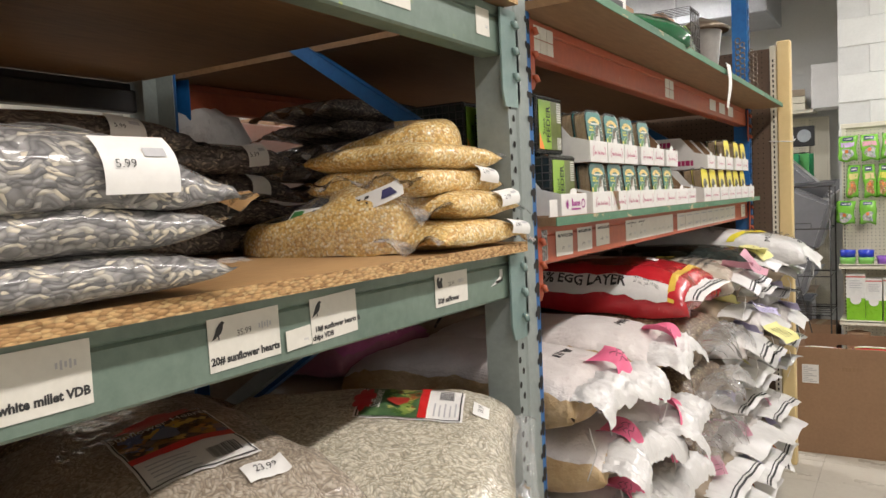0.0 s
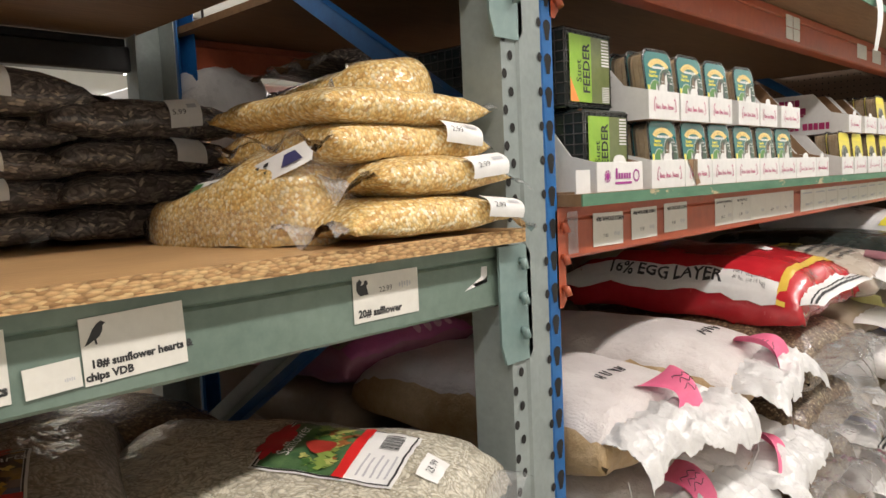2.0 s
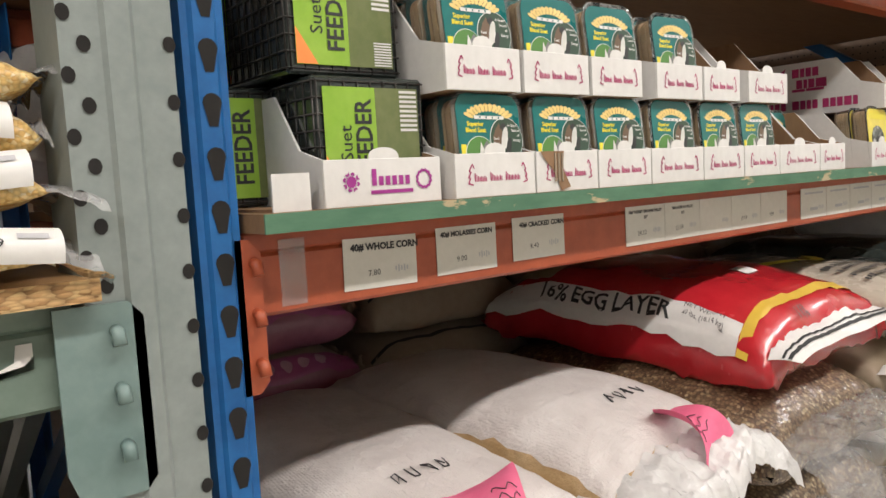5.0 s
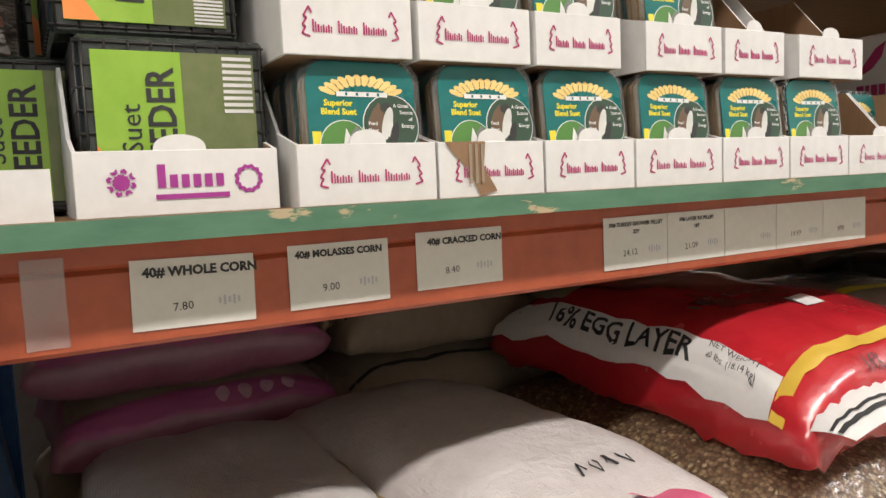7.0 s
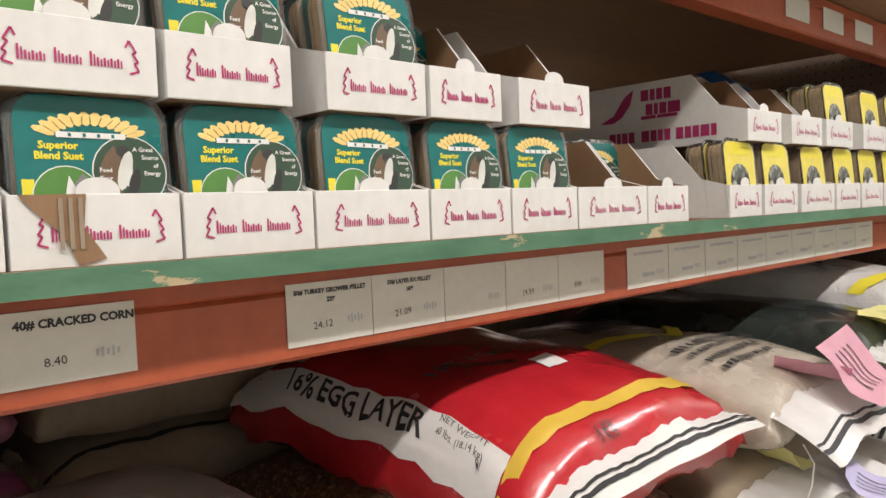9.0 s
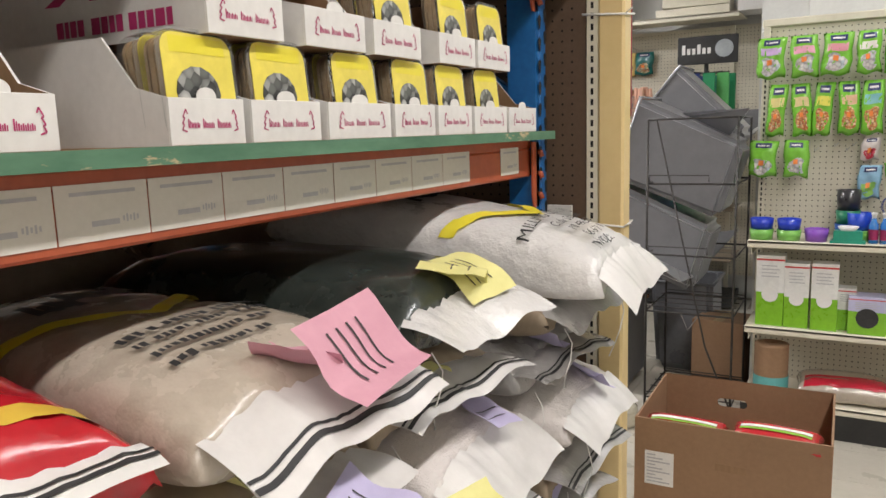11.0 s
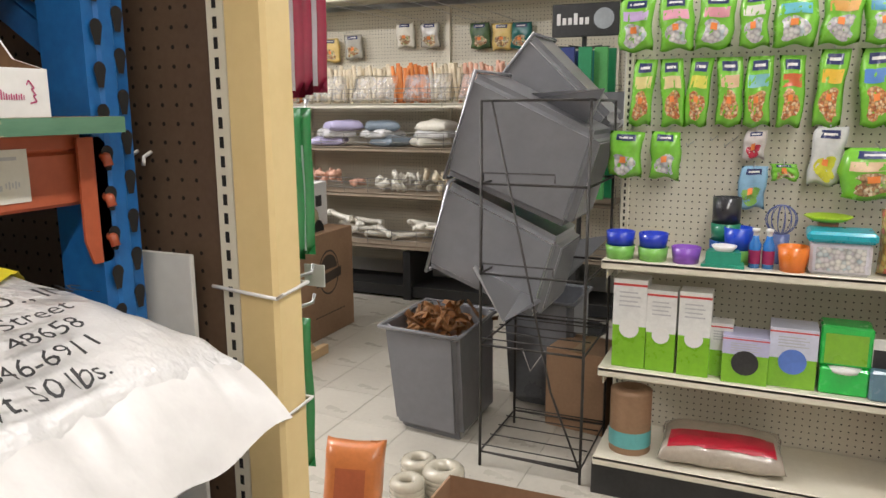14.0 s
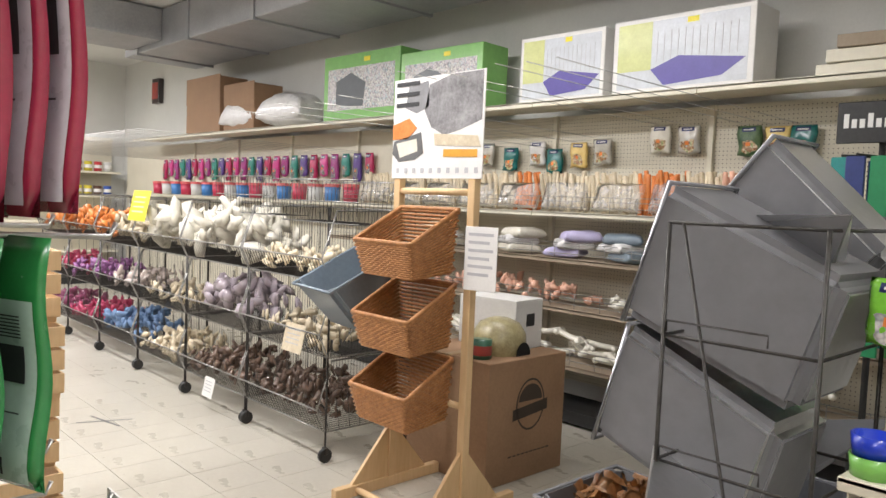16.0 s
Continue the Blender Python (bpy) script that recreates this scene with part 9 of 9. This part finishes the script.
maroon, kelly = (0.28, 0.02, 0.05), (0.03, 0.22, 0.06)
PAN = plain((0.55, 0.53, 0.58), 0.3, 0.4)
PAN2 = plain((0.45, 0.58, 0.52), 0.3, 0.4)
for k in range(4):
    big_pack(0.088 + 0.006 * (k % 2), 4.235 + 0.032 * k, 1.735 + 0.004 * k, 0.13, 0.325, maroon, "maroon and grey treat pack on a hook", 14 + 4 * ((k * 3) % 4), PAN)
    big_pack(-0.12 + 0.006 * (k % 2), 4.235 + 0.032 * k, 1.735, 0.13, 0.325, maroon, "maroon and grey treat pack on a hook", 16 - 3 * k, PAN)
for k in range(3):
    big_pack(0.078 + 0.006 * (k % 2), 4.24 + 0.034 * k, 1.40, 0.125, 0.225, kelly, "green and white treat pack on a hook", 22 - 5 * (k % 2), PAN2)
    big_pack(-0.13, 4.24 + 0.034 * k, 1.40, 0.125, 0.225, kelly, "green and white treat pack on a hook", 12 + 2 * k, PAN2)
big_pack(0.075, 4.30, 1.075, 0.12, 0.25, kelly, "green and white treat pack on a hook", 12, PAN2)
hkb = thing("peg_hooks", "long steel scan hooks behind the post", "hook", pose(0, 0, 0))
for z in (1.737, 1.402, 1.078, 1.13):
    for x in (0.08, -0.125):
        part("hook", tube(bmesh.new(), [(x, 4.201, z), (x, 4.40, z - 0.004), (x, 4.406, z + 0.01)], 0.003, 6), M["steel"], hkb)
for z in (1.13,):
    part("price_flag", boxed((0.06, 0.10), (4.408, 4.410), (z - 0.03, z + 0.008)), M["white_panel"], hkb)
# pale wooden crates further along that side
for k in range(4):
    t = thing("wooden_crate", "pale slatted wooden crate on the floor", "crate", pose(-2.6 - 0.06 * (k % 2), 4.55, 0.30 * k, 0, 0, 0), "wooden crates")
    for q in range(3):
        part("slat", boxed((-0.25, 0.25), (0.5, 0.512), (0.02 + 0.095 * q, 0.10 + 0.095 * q), 0.002), M["pine"], t)
        part("slat", boxed((0.25, 0.262), (0.0, 0.512), (0.02 + 0.095 * q, 0.10 + 0.095 * q), 0.002), M["pine"], t)
    part("crate_floor", boxed((-0.25, 0.25), (0, 0.5), (0.0, 0.02)), M["pine"], t)

# ---- goods on the red bay's top shelf ----
TOP = 1.846
t = thing("white_carton", "white printed carton on the top shelf", "carton", pose(0.0, 1.95, TOP))
part("carton_body", boxed((-0.1, 0.06), (-0.08, 0.08), (0, 0.16), 0.002), M["card"], t)
for q in range(3):
    part("print", boxed((0.0605, 0.0615), (-0.06, 0.05), (0.03 + 0.04 * q, 0.05 + 0.04 * q)), M["ink"], t)
b = Bag(0.34, 0.3, 0.10, 700, 0.15)
t = thing("seed_bag", "dark green printed seed bag on the top shelf", "seed bag", turned(-0.02, 2.35, TOP + 0.02, 10, 0, 18))
part("pack", b.body(20, 16), plain((0.02, 0.12, 0.05), 0.2, 0.8), t, smooth=True)
part("printed_band", b.patch((-0.2, 0.7), (-0.6, 0.6), 0.003), PALE, t)
part("printed_band", b.patch((0.75, 0.9), (-0.6, 0.6), 0.003), M["leaf_green"], t)
t = thing("bird_feeder", "bronze lantern bird feeder on the top shelf", "bird feeder", pose(0.02, 3.05, TOP), "bird feeders")
bronze = surface("bronze_metal", (0.10, 0.075, 0.055), (0.2, 0.16, 0.12), 0.35, 0.7, 10, 60, 0.1)
part("roof", lathe(bmesh.new(), [(0.10, 0.19), (0.105, 0.2), (0.06, 0.225), (0.02, 0.24), (0, 0.25)], 22), bronze, t, smooth=True)
part("glass", lathe(bmesh.new(), [(0.055, 0.03), (0.075, 0.19)], 22), plain((0.25, 0.24, 0.23), 0.1, 1.0), t, smooth=True)
part("tray", lathe(bmesh.new(), [(0, 0), (0.08, 0), (0.09, 0.03), (0.055, 0.03), (0, 0.03)], 22), bronze, t, smooth=True)
t = thing("bird_feeder", "black wire cage bird feeder on the top shelf", "bird feeder", pose(0.0, 2.78, TOP), "bird feeders")
for k in range(6):
    s = -0.06 + 0.024 * k
    part("wire", tube(bmesh.new(), [(0.06, s, 0), (0.06, s, 0.22), (-0.06, s, 0.22)], 0.0022, 4), M["wire"], t)
    part("wire", tube(bmesh.new(), [(0.06, -0.06, 0.04 * k + 0.01), (0.06, 0.06, 0.04 * k + 0.01)], 0.0022, 4), M["wire"], t)
for y in (3.32, 3.42, 3.62, 3.72):
    t = thing("chain_bundle", "bundle of bronze hanging chain", "chain", pose(0.10, y, TOP), "chain bundles")
    for q in range(9):
        part("link", tube(bmesh.new(), [(0.009 * math.cos(s * math.tau / 8), 0.004 * math.sin(s) , 0.013 * math.sin(s * math.tau / 8) + 0.013 + 0.022 * q) for s in range(8)], 0.0028, 5, True), bronze, t)
for y, h in ((2.62, 0.24), (3.16, 0.3), (3.3, 0.2)):
    t = thing("kraft_carton", "small tan carton at the back of the top shelf", "carton", pose(-0.25, y, TOP))
    part("carton_body", boxed((-0.12, 0.12), (-0.08, 0.08), (0, h), 0.003), M["kraft_box"], t)
solid("paper_flag", sheet(bmesh.new(), lambda a, b: Vector((0.164 + 0.006 * math.sin(4 * b), 2.80 + 0.07 * (a - 0.5) * (1 - 0.5 * b), TOP + 0.02 - 0.15 * b)), 4, 8), M["label"], "white paper flag taped to the shelf edge", "paper flag")

# ---- behind the rack: added light blockers and a film bundle ----
# plain cartons added to keep light from the room behind off the shelves
for k, (y, z, w, h, mt) in enumerate(((-0.4, 1.40, 1.0, 0.28, "kraft_box"), (0.75, 1.36, 0.9, 0.30, "tan_bag"), (1.95, 1.45, 0.8, 0.3, "card"), (2.9, 1.45, 0.9, 0.28, "kraft_box"), (0.4, 0.6, 1.6, 0.55, "tan_bag"), (2.6, 0.6, 2.2, 0.55, "tan_bag"))):
    t = thing("stock_carton", "added plain carton that blocks light behind the rack", "carton", pose(-1.55, y, z), "stock behind the rack")
    part("carton_body", boxed((-0.25, 0.25), (-w / 2, w / 2), (0, h), 0.006), M[mt], t)
    part("carton_foot", boxed((-0.2, 0.2), (-w / 2.2, w / 2.2), (-z, 0)), M["ply"], t)
t = thing("film_bundle", "bundle of clear film hanging behind the rack", "film bundle", pose(-1.2, 1.62, 1.50))
b = Bag(0.3, 0.3, 0.28, 720, 0.3, 2.2)
part("loose_film", b.body(18, 14), M["white_film"], t, smooth=True)
part("hanger", tube(bmesh.new(), [(0, 0, 0.1), (0, 0, 1.1)], 0.004), M["wire"], t)

# ---- ceiling ducts, far shelves ----
t = thing("air_duct", "grey sheet metal air duct under the ceiling", "air duct", pose(0, 0, 0))
part("trunk", boxed((-8.4, -0.4), (7.45, 8.35), (CEIL - 0.42, CEIL - 0.02), 0.01), M["duct"], t)
part("branch", boxed((-8.2, -7.3), (1.0, 7.45), (CEIL - 0.36, CEIL - 0.02), 0.01), M["duct"], t)
for k in range(6):
    part("seam", boxed((-8.0 + 1.35 * k, -7.96 + 1.35 * k), (7.43, 8.37), (CEIL - 0.44, CEIL - 0.01)), M["duct"], t)
for x in (-8.0, -4.0, -1.0):
    part("hanger", boxed((x, x + 0.02), (7.6, 7.62), (CEIL - 0.05, CEIL)), M["steel"], t)
t = thing("alarm_box", "dark red alarm box on the wall", "alarm box", pose(-10.2, 8.60, 2.75))
part("case", boxed((-0.12, 0.12), (-0.06, 0.02), (0, 0.36), 0.005), plain((0.03, 0.02, 0.02)), t)
part("lens", boxed((-0.1, 0.1), (-0.07, -0.06), (0.06, 0.3), 0.004), plain((0.4, 0.04, 0.03)), t)
fs = thing("far_shelving", "almond shelving along the far end wall", "shelving", pose(0, 0, 0))
part("back_panel", boxed((XL + 0.02, XL + 0.04), (3.0, 8.4), (0.1, 2.2)), M["peg_almond"], fs)
for z in (0.5, 0.95, 1.35, 1.72):
    part("shelf", boxed((XL + 0.04, XL + 0.45), (3.0, 8.4), (z - 0.03, z), 0.003), M["almond"], fs)
part("base", boxed((XL + 0.04, XL + 0.5), (3.0, 8.4), (0.0, 0.1)), M["black"], fs)
part("top_rail", boxed((XL + 0.02, XL + 0.08), (3.0, 8.4), (2.2, 2.26)), M["almond"], fs)
rng = random.Random(8)
for z in (1.35, 1.72):
    for k in range(22):
        y = 5.2 + 0.145 * k
        c = rng.choice([(0.5, 0.04, 0.05), (0.04, 0.1, 0.4), (0.05, 0.35, 0.08), (0.6, 0.5, 0.05), (0.12, 0.06, 0.04), (0.6, 0.6, 0.58)])
        t = thing("food_tin", "bright food tin on the far shelf", "tin", pose(XL + 0.32, y, z), "tins on the far shelf")
        part("tin_body", lathe(bmesh.new(), [(0, 0), (0.06, 0), (0.06, 0.15), (0, 0.15)], 12), plain(c), t)
        part("tin_band", lathe(bmesh.new(), [(0.0607, 0.05), (0.0607, 0.1)], 12), M["label"], t)


# ---- floor tiles and wall blocks, piece by piece ----
tile_mesh = mesh_of(boxed((0.0012, 0.3036), (0.0012, 0.3036), (-0.004, 0.0), 0.0008), M["tile"])
count = 0
for i in range(-15, 9):
    for j in range(13, 27):
        x, y = i * 0.3048, j * 0.3048
        if y + 0.30 > YN or (x > 0.1 and y + 0.30 > YW) or count >= 300:
            continue
        t = new("tile", tile_mesh)
        t.location, t.parent = (x, y, 0), floor
        count += 1
rest = bmesh.new()
for i in range(-38, 12):
    for j in range(-10, 28):
        x, y = i * 0.3048, j * 0.3048
        if (-15 <= i < 9 and 13 <= j < 27) or x < XL or x + 0.3 > XR or y < YB or y + 0.3 > YN or (x > -0.06 and y + 0.3 > YW):
            continue
        vs = [rest.verts.new(p) for p in ((x + 0.001, y + 0.001, 0), (x + 0.3038, y + 0.001, 0), (x + 0.3038, y + 0.3038, 0), (x + 0.001, y + 0.3038, 0))]
        rest.faces.new(vs)
ob_ = part("tile_field", rest, M["tile"], floor)
ob_["kind"] = "stuff"
block_mesh = mesh_of(boxed((0.0012, 0.4048), (-0.003, 0.006), (0.0012, 0.2018), 0.003), M["block"])
for j in range(17):
    for i in range(9):
        x = 0.24 + i * 0.406 - (0.203 if j % 2 else 0.0)
        if x < 0.23 or x + 0.40 > XR:
            continue
        t = new("block", block_mesh)
        t.location, t.parent = (x, YW, j * 0.203), block_wall
# mark worn into the floor
m_ = bmesh.new()
for a in (12, 70):
    box(m_, (-0.16, 0.16), (-0.008, 0.008), (0, 0.0006), 0, 0, Matrix.Rotation(radians(a), 4, "Z"))
solid("floor_mark", m_, plain((0.18, 0.18, 0.17)), "grey tape cross on the floor", "floor mark", pose(-3.9, 5.75, 0.001))
